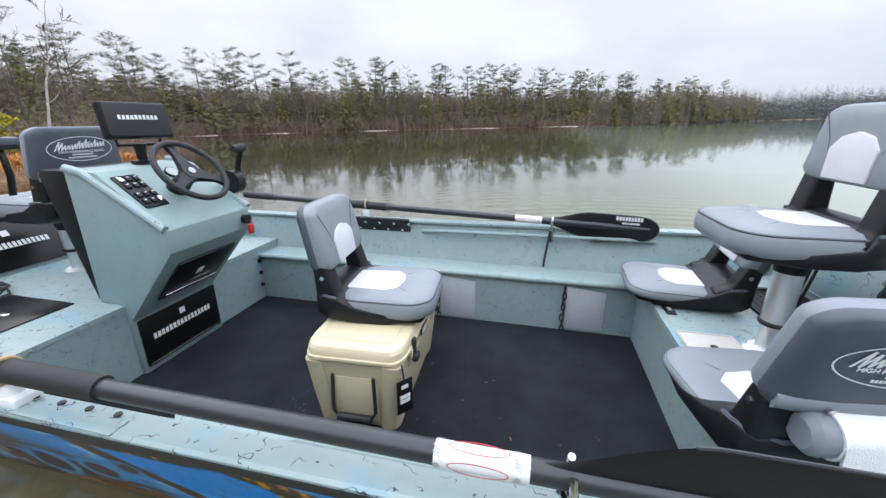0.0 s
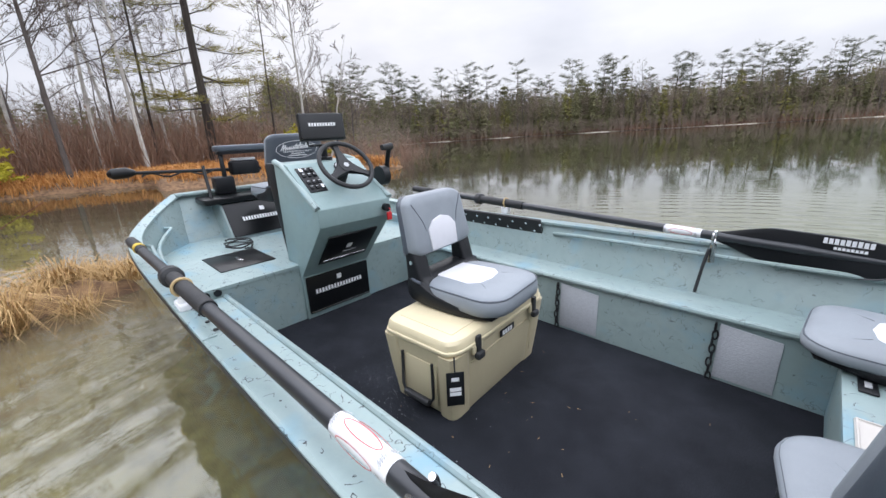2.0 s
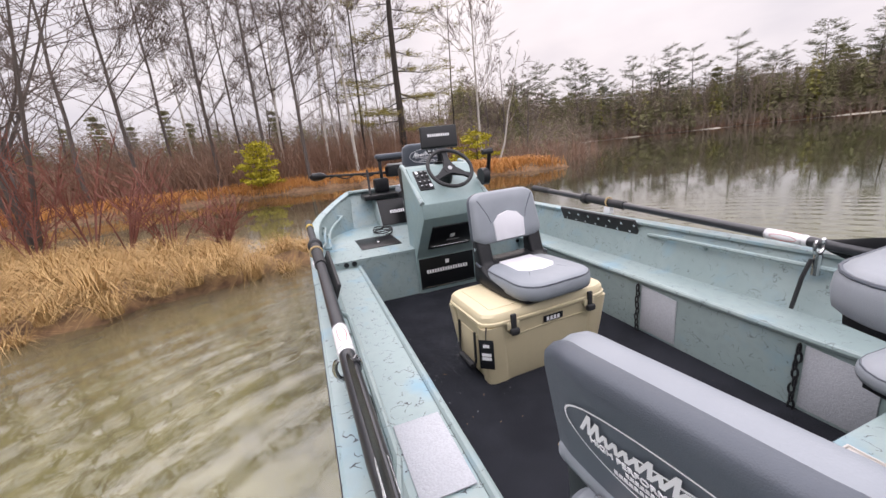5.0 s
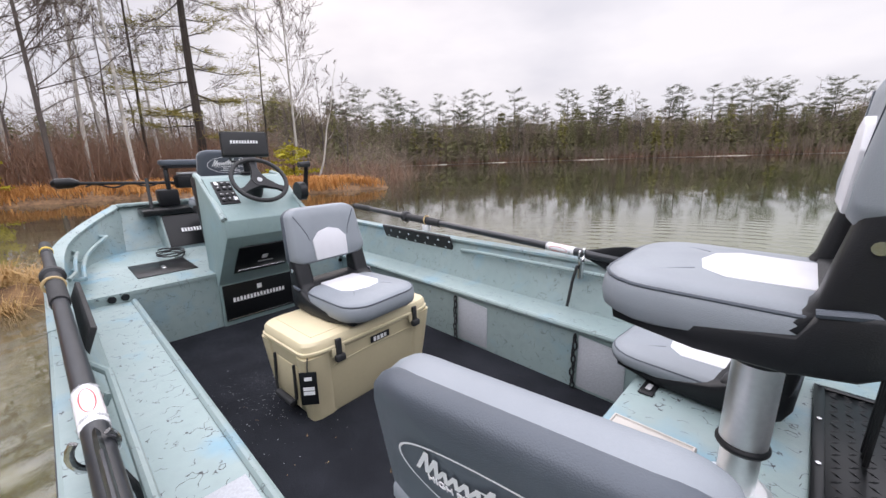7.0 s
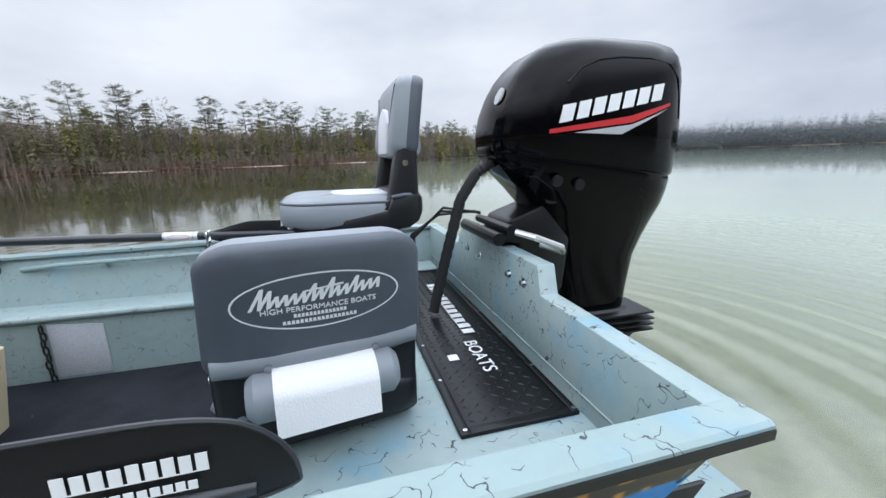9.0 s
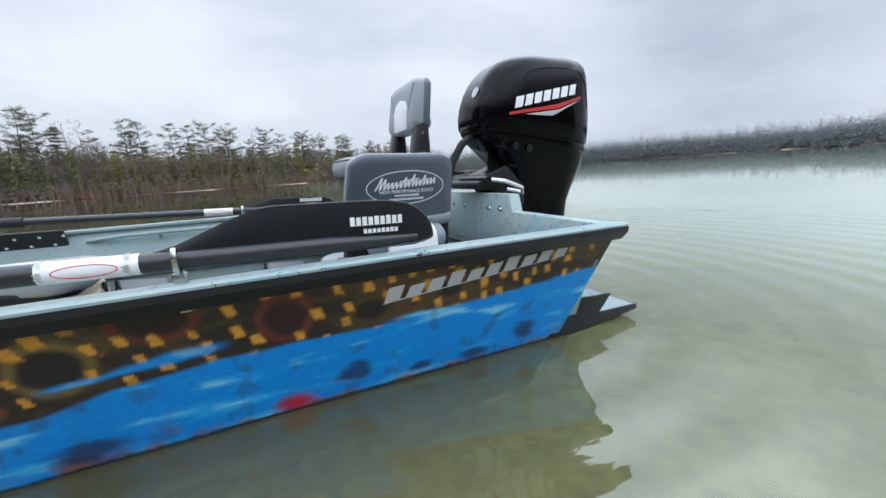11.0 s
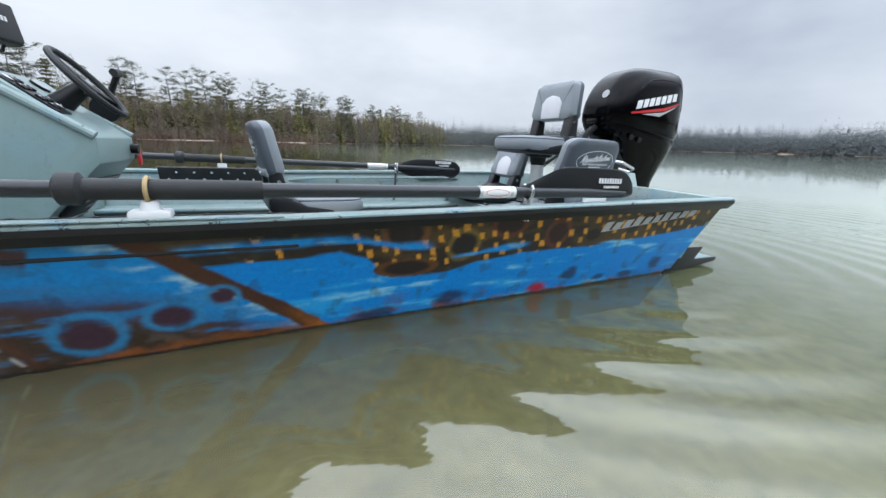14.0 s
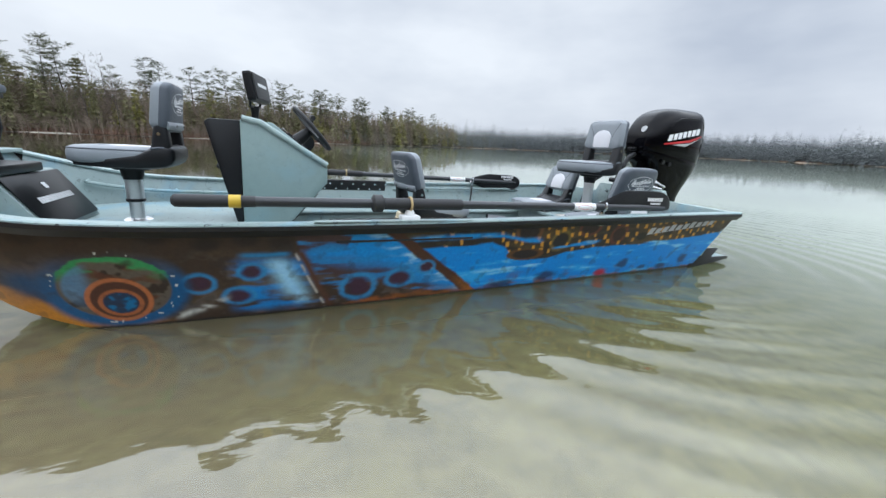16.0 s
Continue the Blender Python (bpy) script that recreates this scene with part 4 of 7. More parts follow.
def seat(name, m, label, tilt=8, low=0.235, tall=0.285, pole=0.0, aft=0.0, hinge=-0.195, thick=0.085):
    """A folding boat seat that looks along its own +x: shell, cushion, two hinge arms, backrest and its printed oval."""
    ob = thing(name, m, label, "boat seat", "boat seats")
    # shell: shallow in front, rolled up behind to the hinges
    bm = bmesh.new()
    rings = []
    for x, z0, z1, w in ((0.232, 0.036, 0.050, 0.12), (0.20, 0.010, 0.058, 0.190), (0.05, 0.0, 0.064, 0.218), (-0.08, 0.0, 0.082, 0.222), (-0.16, 0.002, 0.128, 0.224), (-0.215, 0.010, 0.138, 0.222), (-0.245, 0.028, 0.134, 0.212), (-0.262, 0.058, 0.118, 0.185)):
        x = x + hinge + 0.195 if x < -0.1 else x
        z1 = z1 if x < -0.05 else min(z1, 0.018 + 0.5 * thick)
        z0 = min(z0, z1 - 0.01)
        rings.append([(x, y * w * 2, (z0 + z1) / 2 + q * (z1 - z0)) for y, q in rounded(1, 1, 0.16, 5)])
    shell = part("seat_shell", loft(bm, rings), PLASTIC, ob, "black moulded seat shell", smooth=60)
    part("shell_rim", moved(tb([(-0.155, -0.222, 0.118), (-0.19, -0.223, 0.124), (-0.237, -0.200, 0.124), (-0.256, -0.15, 0.120), (-0.256, 0.15, 0.120), (-0.237, 0.200, 0.124), (-0.19, 0.223, 0.124),
                          (-0.155, 0.222, 0.118)], 0.007, 6), Matrix.Translation((hinge + 0.195, 0, 0))), VINYL_DARK, shell)
    cush = part("seat_cushion", moved(pad(0.45, 0.45, thick, 0.26, 0.010, 0.94), pose(0.025, 0, 0.028)), VINYL, ob, "padded grey vinyl cushion", smooth=60)
    bm = bmesh.new()
    prism(bm, [(-0.17, -0.105), (0.03, -0.115), (0.075, -0.075), (0.09, 0.0), (0.075, 0.075), (0.03, 0.115), (-0.17, 0.105)], "z", 0.108, 0.1235, 0.004)
    lift = Matrix.Translation((0, 0, thick - 0.085))
    part("white_panel", moved(bm, lift), VINYL_WHITE, cush, "white vinyl inset panel")
    part("piping", moved(tb([(0.025 + 0.435 * x, 0.432 * y * (1 - 0.06 * (0.5 - x)), 0.103) for x, y in rounded(1, 1, 0.26)], 0.004, 6, closed=True), lift), VINYL_DARK, cush)
    B = Matrix.Translation((hinge, 0, 0.085)) @ Matrix.Rotation(radians(-tilt), 4, "Y")
    lo = low - 0.085
    for s in (-1, 1):
        arm = part("hinge_arm", moved(pr([(-0.05, -0.05), (0.09, -0.045), (0.10, -0.01), (0.045, 0.03), (0.022, lo + 0.055), (-0.035, lo + 0.055), (-0.05, 0.05)], "y", s * 0.170 - 0.044, s * 0.170 + 0.044, 0.020, 3), B), PLASTIC, ob, "black plastic hinge arm")
        for bx_, bz in ((0.02, -0.01), (0.0, lo - 0.015)):
            part("hinge_bolt", moved(disc(bmesh.new(), (bx_, s * 0.213, bz), (0, s, 0), 0.010, 0.005, 10), B), STEEL, arm)
    # backrest: a pad that stands up
    bm = bmesh.new()
    rings = []
    for k, xx in ((0.86, -0.054), (0.95, -0.050), (1.0, -0.030), (1.0, 0.0), (0.97, 0.020), (0.90, 0.030), (0.6, 0.034), (0.2, 0.036)):
        ring = []
        for y, z in rounded(1.0, 1.0, 0.16, 7):
            ww = 0.435 * (1 - 0.12 * (z + 0.5) ** 3)
            ring.append((xx + 0.016 * (2 * y * k) ** 2 - 0.02 * (z * k + 0.5) ** 2, y * ww * k, lo + tall * (0.5 + z * k)))
        rings.append(ring)
    back = part("backrest", moved(loft(bm, rings), B), VINYL, ob, "padded grey vinyl backrest", smooth=70)
    for s in (-1, 1):
        # sewn seams of the cover, front and seat
        pts = []
        for y, z in ((0.178, 0.86), (0.150, 0.70), (0.125, 0.55), (0.112, 0.40)):
            yn, zn = s * y / 0.435, z - 0.5
            pts.append((0.0335 + 0.016 * (2 * yn) ** 2 - 0.02 * (zn + 0.5) ** 2, s * y, lo + tall * z))
        part("seam", moved(tb(pts, 0.0022, 5), B), VINYL_DARK, back)
        part("seam", moved(tb([(0.085, s * 0.085, 0.1215), (0.14, s * 0.125, 0.1185), (0.185, s * 0.155, 0.110)], 0.0022, 5), lift), VINYL_DARK, cush)
    bm = bmesh.new()
    rings = []
    for k, xx in ((0.985, -0.012), (1.012, -0.030), (1.0, -0.046), (0.95, -0.056), (0.8, -0.060), (0.6, -0.0605), (0.4, -0.061), (0.15, -0.061)):
        rings.append([(xx + 0.016 * (2 * y * k) ** 2 - 0.02 * (z * k + 0.5) ** 2, y * 0.438 * (1 - 0.12 * (z + 0.5) ** 3) * k, lo + tall * (0.5 + z * k)) for y, z in rounded(1.0, 1.0, 0.16, 7)])
    part("back_cover", moved(loft(bm, rings), B), VINYL_DARK, back, "charcoal vinyl back cover", smooth=70)
    bm = bmesh.new()
    loft(bm, [[(-0.0615 + dx + 0.016 * (2 * y) ** 2 - 0.02 * (z / tall) ** 2, y * 0.436, lo + z) for dx, z in ((0.006, 0.012), (0.0, 0.017), (-0.004, 0.036), (0.0, 0.054), (0.006, 0.058), (0.012, 0.035))] for y in np.linspace(-0.47, 0.47, 15)])
    part("lower_band", moved(bm, B), VINYL, back, "grey band along the cover's lower edge", smooth=70)
    part("white_panel", moved(pr([(-0.095, 0.0), (0.095, 0.0), (0.10, 0.10), (0.06, 0.14), (0.0, 0.155), (-0.06, 0.14), (-0.10, 0.10)], "x", 0.015, 0.0425, 0.004), B @ Matrix.Translation((0.0, 0, lo + 0.012))), VINYL_WHITE, back, "white vinyl inset panel")
    M = Matrix.Translation((-0.0628, 0, lo + tall * 0.60)) @ pose(0, 0, 0, 90, 0, -90)

    def on_cover(verts):
        for v in verts:
            yn, zn = v.co.y / 0.438, (v.co.z - lo) / tall - 0.5
            v.co.x += 0.016 * (2 * yn) ** 2 - 0.02 * (zn + 0.5) ** 2

    for name, bm in (("printed_oval", oval(bmesh.new(), M, 0.156, 0.062, 0.0035)),
                     ("word_mark", scribble(bmesh.new(), M @ pose(-0.006, 0.0, 0.0, 0, 0, 4), 0.235, 0.044, 15)),
                     ("word_mark", letters(bmesh.new(), M @ pose(0, -0.032, 0.0), 0.10, 0.008, 14, 0, 0.3, 0.0008)),
                     ("word_mark", letters(bmesh.new(), M @ pose(0, -0.046, 0.0), 0.14, 0.008, 18, 0, 0.3, 0.0008))):
        bmesh.ops.subdivide_edges(bm, edges=[e for e in bm.edges if e.calc_length() > 0.05], cuts=5)
        on_cover(bm.verts)
        part(name, moved(bm, B), WHITE, back)
    ob_words = words("HIGH PERFORMANCE BOATS", 0.0165, M @ pose(0, -0.019, 0), WHITE, back)
    on_cover(ob_words.data.vertices)
    ob_words.data.transform(B)
    for s in (-1, 1):
        part("cover_screw", moved(disc(bmesh.new(), (-0.0645, s * 0.105, lo + 0.036), (-1, 0, 0), 0.008, 0.006, 10), B), STEEL, back)
    if pole:
        q = -aft
        post = part("pedestal", tb([(q, 0, -pole), (q, 0, -pole + 0.12), (q, 0, -pole + 0.121), (q, 0, -0.07)], [0.038, 0.038, 0.045, 0.045], 28), ALU, ob, "smooth aluminium pedestal post")
        part("collar", tb([(q, 0, -pole + 0.112), (q, 0, -pole + 0.118), (q, 0, -pole + 0.124), (q, 0, -pole + 0.13)], [0.047, 0.051, 0.051, 0.047], 24), PLASTIC, post)
        part("top_collar", tb([(q, 0, -0.075), (q, 0, -0.03)], [0.049, 0.053], 24), PLASTIC, post)
        part("swivel", tb([(q, 0, -0.055), (q, 0, -0.02), (q, 0, -0.018), (q, 0, 0.003)], [0.055, 0.06, 0.09, 0.10], 20), PLASTIC, post)
        part("base_flange", tb([(q, 0, -pole), (q, 0, -pole + 0.010)], [0.075, 0.06], 24), ALU, post)
    return ob


seat("seat_on_cooler", pose(-0.565, 2.345, 0.487, 0, 0, 5), "grey and white folding boat seat mounted on the cooler", tilt=9, low=0.218)
PORT = pose(0.79, 1.926, 0.483, 0, 0, 98)
seat("low_stern_seat", PORT, "grey and white folding seat on the stern deck, back outboard", tilt=10, low=0.219, thick=0.042)
seat("pedestal_seat", pose(0.95, 2.315, 0.880, 0, 0, 181), "grey and white folding boat seat on a tall aluminium pedestal", tilt=3, low=0.238, tall=0.258, pole=0.40, aft=0.04, hinge=-0.135)
seat("low_stern_seat", pose(0.82, 2.82, 0.485, 0, 0, 176), "grey and white folding seat on the stern deck by the pedestal", tilt=14, low=0.20, tall=0.26, thick=0.05)
seat("bow_seat", pose(-2.52, 2.375, 0.80, 0, 0, 180), "grey folding boat seat on an aluminium pedestal on the bow deck", tilt=2, low=0.215, tall=0.27, pole=0.32)

# towel roll hung under the port seat's backrest
roll_m = PORT @ pose(-0.285, 0.0, 0.180)
towel = thing("towel_roll", roll_m, "white paper towel wrapped round a grey holder behind the stern seat", "towel")
part("holder", tb([(0, -0.15, 0.0), (0, -0.135, 0.0), (0, 0.135, 0.0), (0, 0.15, 0.0)], [0.035, 0.05, 0.05, 0.035], 16), VINYL, towel)
bm = bmesh.new()
loft(bm, [[(0.055 * math.cos(a) * (1 + 0.02 * math.sin(5 * a + y * 9)), y, 0.055 * math.sin(a)) for a in np.linspace(0, 2 * math.pi, 24, endpoint=False)] for y in np.linspace(-0.10, 0.10, 8)])
part("towel_sheet", bm, TOWEL, towel)
bm = bmesh.new()
loft(bm, [[(-0.056 - 0.006 * s, y, 0.01 - 0.07 * s) for y in np.linspace(-0.10, 0.10, 8)] for s in np.linspace(0, 1, 6)] + [[(-0.050 - 0.006 * s, y, 0.01 - 0.07 * s) for y in np.linspace(-0.10, 0.10, 8)] for s in np.linspace(1, 0, 6)], loop=False)
part("towel_flap", bm, TOWEL, towel)


# ---- cooler ----
cooler = thing("cooler", pose(-0.585, 2.31, 0.10, 0, 0, 3.0), "cream hard cooler with rubber latches and a hang tag", "cooler")
bm = bmesh.new()
rings = []
for z, w, d in ((0.0, 0.325, 0.165), (0.02, 0.335, 0.172), (0.20, 0.352, 0.186), (0.32, 0.362, 0.195)):
    rings.append([(x * d * 2, y * w * 2, z + 0.0) for x, y in rounded(1, 1, 0.10, 4)])
loft(bm, rings)
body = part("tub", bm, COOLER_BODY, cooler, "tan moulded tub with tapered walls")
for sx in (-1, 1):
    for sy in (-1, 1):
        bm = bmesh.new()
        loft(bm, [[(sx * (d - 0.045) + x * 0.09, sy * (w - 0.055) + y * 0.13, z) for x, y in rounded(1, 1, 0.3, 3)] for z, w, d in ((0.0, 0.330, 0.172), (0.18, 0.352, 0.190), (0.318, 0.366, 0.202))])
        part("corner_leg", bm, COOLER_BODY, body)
bm = bmesh.new()
loft(bm, [[(x * d * 2, y * w * 2, z) for x, y in rounded(1, 1, 0.13, 4)] for z, w, d in ((0.318, 0.368, 0.203), (0.330, 0.376, 0.210), (0.340, 0.376, 0.210), (0.343, 0.370, 0.205), (0.368, 0.368, 0.203), (0.381, 0.360, 0.195), (0.387, 0.342, 0.178), (0.388, 0.25, 0.12))])
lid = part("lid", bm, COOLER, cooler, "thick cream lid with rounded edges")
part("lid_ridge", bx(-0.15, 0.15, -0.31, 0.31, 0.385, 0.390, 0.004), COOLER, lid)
for y in (-0.22, 0.24):
    lt = part("latch", bx(0.206, 0.222, y - 0.014, y + 0.014, 0.29, 0.37, 0.005), RUBBER, cooler, "black rubber latch")
    part("latch_pull", bx(0.208, 0.235, y - 0.024, y + 0.024, 0.268, 0.300, 0.008), RUBBER, lt)
    part("keeper", bx(0.20, 0.214, y - 0.034, y + 0.034, 0.29, 0.33, 0.006), COOLER_BODY, body)
badge = part("badge", moved(bx(-0.058, 0.058, -0.017, 0.017, 0, 0.004, 0.002), pose(0.1985, 0.02, 0.285, 90, 0, 90)), PLASTIC, cooler, "small black name badge")
part("word_mark", letters(bmesh.new(), pose(0.203, 0.02, 0.2745, 90, 0, 90), 0.085, 0.021, 4, 0), WHITE, badge)
part("panel_line", tb([(0.192, -0.24, 0.245), (0.1935, -0.05, 0.255), (0.1935, 0.22, 0.255), (0.190, 0.26, 0.22), (0.180, 0.262, 0.06)], 0.003, 6), COOLER_BODY, body)
part("end_recess", bx(-0.10, 0.10, -0.3615, -0.355, 0.055, 0.25, 0.003), COOLER_BODY, body)
part("rope", tb([(-0.085, -0.366, 0.26), (-0.09, -0.372, 0.10), (-0.07, -0.376, 0.07), (0.07, -0.376, 0.07), (0.09, -0.372, 0.10), (0.085, -0.366, 0.26)], 0.007, 6), RUBBER, cooler, "black rope handle")
part("rope_grip", tb([(-0.07, -0.376, 0.07), (0.07, -0.376, 0.07)], 0.016, 10), RUBBER, cooler)
tag = part("hang_tag", moved(bx(-0.035, 0.035, -0.075, 0.075, 0, 0.004, 0.002), pose(0.212, -0.372, 0.205, 90, 0, 48)), PLASTIC, cooler, "black printed hang tag")
for dz, w in ((0.045, 0.03), (0.0, 0.045), (-0.02, 0.045)):
    part("print", moved(bx(-w / 2, w / 2, dz - 0.008, dz + 0.008, 0.004, 0.0055), pose(0.212, -0.372, 0.205, 90, 0, 48)), WHITE, tag)
part("tag_cord", tb([(0.200, -0.36, 0.335), (0.209, -0.370, 0.30), (0.212, -0.3725, 0.275)], 0.003, 6), RUBBER, tag)


# ---- oars ----
def oar(name, a, b, label, up, logo_at, blade_from, marks):
    """An oar laid from its grip a to its blade tip b; up leans the blade plane."""
    a, b = Vector(a), Vector(b)
    L = (b - a).length
    d = (b - a).normalized()
    yv = Vector((0, 0, 1)).cross(d).normalized()
    m = Matrix.Translation(a) @ Matrix((d, yv, d.cross(yv))).transposed().to_4x4()
    ob = thing(name, m, label, "oar", "oars")
    part("shaft", tb([(0.30, 0, 0), (L - 0.30, 0, 0), (L - 0.05, 0, 0)], [0.0225, 0.0225, 0.010], 14), OAR, ob)
    part("grip", tb([(0, 0, 0), (0.012, 0, 0), (0.10, 0, 0), (0.30, 0, 0)], [0.016, 0.026, 0.027, 0.024], 14), RUBBER, ob, "black rubber grip")
    part("grip_tape", tb([(marks[0], 0, 0), (marks[0] + 0.045, 0, 0)], 0.0275, 14), YELLOW if name == "port_oar" else RUBBER, ob, "tape band")
    part("stop_ring", tb([(marks[1] - 0.03, 0, 0), (marks[1] - 0.02, 0, 0), (marks[1] + 0.02, 0, 0), (marks[1] + 0.03, 0, 0)], [0.028, 0.043, 0.043, 0.028], 16), RUBBER, ob, "black rubber stop ring")
    part("sleeve", tb([(marks[1] + 0.03, 0, 0), (marks[2], 0, 0)], 0.029, 14), RUBBER, ob, "black oarlock sleeve")
    wrap = part("label_wrap", tb([(logo_at, 0, 0), (logo_at + 0.17, 0, 0)], 0.0238, 16), WHITE, ob, "white maker's label")
    part("printed_oval", oval(bmesh.new(), pose(logo_at + 0.08, 0.0, 0.0245), 0.055, 0.014, 0.0022), RED, wrap)
    for s in (-1, 1):
        part("printed_oval", oval(bmesh.new(), pose(logo_at + 0.08, s * 0.0245, 0, 90 * s, 0, 0), 0.055, 0.014, 0.0022), RED, wrap)
    for k in range(5):
        ang = 2 * math.pi * k / 5 + 0.6
        part("print", scribble(bmesh.new(), pose(logo_at + 0.012, 0, 0) @ Matrix.Rotation(ang, 4, "X") @ pose(0, 0, 0.0242, 0, 0, 90), 0.022, 0.014, 4), SILVER, wrap)
        part("print", scribble(bmesh.new(), pose(logo_at + 0.155, 0, 0) @ Matrix.Rotation(ang, 4, "X") @ pose(0, 0, 0.0242, 0, 0, 90), 0.022, 0.014, 4), SILVER, wrap)
    # blade: a thin leaf that stands on edge along the shaft
    lo, hi = up
    n = 34
    bm = bmesh.new()
    rings = []
    for k in range(n + 1):
        u = math.sin(math.pi / 2 * k / n)
        x = blade_from + (L - blade_from) * u
        grow = smoothstep(0.0, 0.42, u) * math.sqrt(max(0.0, 1 - max(0.0, (u - 0.70) / 0.30) ** 3.0))
        tip = 0.018 * min(1.0, math.sqrt(max(0.0, 1 - u) * 12))
        zt, zb = tip + (hi - 0.018) * grow, -tip - (lo - 0.018) * grow
        th = 0.004 + 0.006 * (1 - u)
        rings.append([(x, -th, 0), (x, -th * 0.6, zt * 0.8), (x, 0, zt), (x, th * 0.6, zt * 0.8), (x, th, 0), (x, th * 0.6, zb * 0.8), (x, 0, zb), (x, -th * 0.6, zb * 0.8)])
    loft(bm, rings)
    blade = part("blade", bm, PLASTIC, ob, "black composite blade", smooth=50)
    edge = [r[2] for r in rings[8:]] + [r[6] for r in reversed(rings[8:-1])]
    part("blade_edge", tb(edge, 0.0035, 6), OAR, blade, "raised rim of the blade")
    for s in (-1, 1):
        mm = pose(L - 0.166, s * 0.0095, 0.045, 90, 0, 0) if s < 0 else pose(L - 0.166, 0.0095, 0.045, 90, 0, 180)
        part("word_mark", letters(bmesh.new(), mm, 0.150, 0.024, 9, 0.0, 0.26, 0.001), WHITE, blade)
        part("word_mark", letters(bmesh.new(), mm @ pose(0.01, -0.022, 0), 0.10, 0.012, 8, 0.0, 0.25, 0.001), WHITE, blade)
    return ob


oar("port_oar", (-2.114, 1.290, 0.757), (0.805, 1.332, 0.722), "long dark composite oar laid along the gunwale, blade on edge", (0.02, 0.110), 2.045, 2.20, (0.20, 0.83, 1.28))
oar("starboard_oar", (-2.20, 3.43, 0.752), (0.815, 3.205, 0.705), "long dark composite oar laid along the far gunwale", (0.085, 0.075), 2.18, 2.36, (0.20, 0.84, 1.26))


def oarlock(x, y, z, sign):
    ob = thing("oarlock", pose(x, y, z), "steel oarlock clamp with a hanging strap", "oarlock", "oarlocks")
    part("socket", tb([(0, 0, -0.09), (0, 0, 0.0)], 0.016, 10), STEEL, ob)
    part("horn", tb([(0, sign * 0.032 * math.cos(a), 0.035 + 0.036 * math.sin(a)) for a in np.linspace(radians(-225), radians(45), 14)], 0.007, 8), STEEL, ob)
    part("strap", tb([(-0.01, -sign * 0.02, -0.02), (-0.02, -sign * 0.045, -0.10), (-0.03, -sign * 0.05, -0.19), (-0.035, -sign * 0.055, -0.24)], 0.008, 6), RUBBER, ob, "black rubber strap")
    return ob


oarlock(0.205, 3.20, 0.685, 1)
oarlock(0.17, 1.315, 0.70, -1)
stand = thing("oar_rest", pose(-1.12, 1.30, 0.66), "white and tan oar stand bolted to the gunwale", "oar rest")
part("block", bx(-0.05, 0.05, -0.03, 0.03, 0.0, 0.03, 0.008), WHITE, stand)
part("peg", tb([(0, 0, 0.02), (0, 0, 0.055)], [0.03, 0.02], 12), WHITE, stand)
part("strap", tb([(0.0, 0.033 * math.cos(a), 0.085 + 0.033 * math.sin(a)) for a in np.linspace(0, 2 * math.pi, 16, endpoint=False)], 0.006, 6, closed=True), SANDY, stand, "tan rubber strap")
stand2 = thing("oar_rest", pose(-1.10, 3.345, 0.655), "white and tan oar stand bolted to the gunwale", "oar rest")
part("block", bx(-0.03, 0.03, -0.02, 0.02, 0.0, 0.05, 0.006), WHITE, stand2)
part("strap", tb([(0.0, 0.030 * math.cos(a), 0.085 + 0.032 * math.sin(a)) for a in np.linspace(0, 2 * math.pi, 16, endpoint=False)], 0.006, 6, closed=True), SANDY, stand2, "tan rubber strap")

# ---- outboard motor ----
motor = thing("outboard_motor", pose(1.50, YC, 0.70), "gloss black outboard motor clamped on the transom", "outboard motor")


from mathutils.bvhtree import BVHTree


def level(z, front, rear, half, slope=0.0, corner=0.30):
    """One level of the motor's casing: a rounded outline from front to rear, sinking aft by the slope."""
    out = []
    for a, b in rounded(1, 1, corner, 7):
        x = (front + rear) / 2 + a * (rear - front)
        out.append((x, b * 2 * half * (1 - 0.10 * max(0.0, -a * 2) ** 2), z - slope * (x - 0.30)))
    return out


bm = loft(bmesh.new(), [level(*v) for v in (
    (0.388, -0.060, 0.705, 0.212, 0.13), (0.400, -0.066, 0.712, 0.216, 0.125), (0.47, -0.068, 0.716, 0.224, 0.09), (0.55, -0.056, 0.714, 0.225, 0.05), (0.63, -0.030, 0.708, 0.218, 0.02),
    (0.69, 0.000, 0.708, 0.210, 0.0), (0.735, 0.036, 0.704, 0.200, 0.0), (0.775, 0.082, 0.696, 0.184, 0.0), (0.806, 0.140, 0.680, 0.158, 0.0), (0.826, 0.205, 0.650, 0.122, 0.0),
    (0.836, 0.275, 0.595, 0.078, 0.0), (0.839, 0.36, 0.51, 0.03, 0.0))])
bmesh.ops.recalc_face_normals(bm, faces=bm.faces)
cowl_tree = BVHTree.FromBMesh(bm)
cowl = part("cowl", bm, GLOSS, motor, "gloss black engine cowl", smooth=50)


def on_cowl(outline, material, name, lift=0.003, cuts=3):
    """A flat print laid on the cowl's port side; the outline gives x and z."""
    bm = bmesh.new()
    f = bm.faces.new([bm.verts.new((x, 0, z)) for x, z in outline])
    bmesh.ops.triangulate(bm, faces=[f])
    bmesh.ops.subdivide_edges(bm, edges=bm.edges, cuts=cuts, use_grid_fill=True)
    for v in bm.verts:
        hit = cowl_tree.ray_cast(Vector((v.co.x, -1.0, v.co.z)), Vector((0, 1, 0)))[0]
        v.co.y = (hit.y if hit else -0.2) - lift
    return part(name, bm, material, cowl)


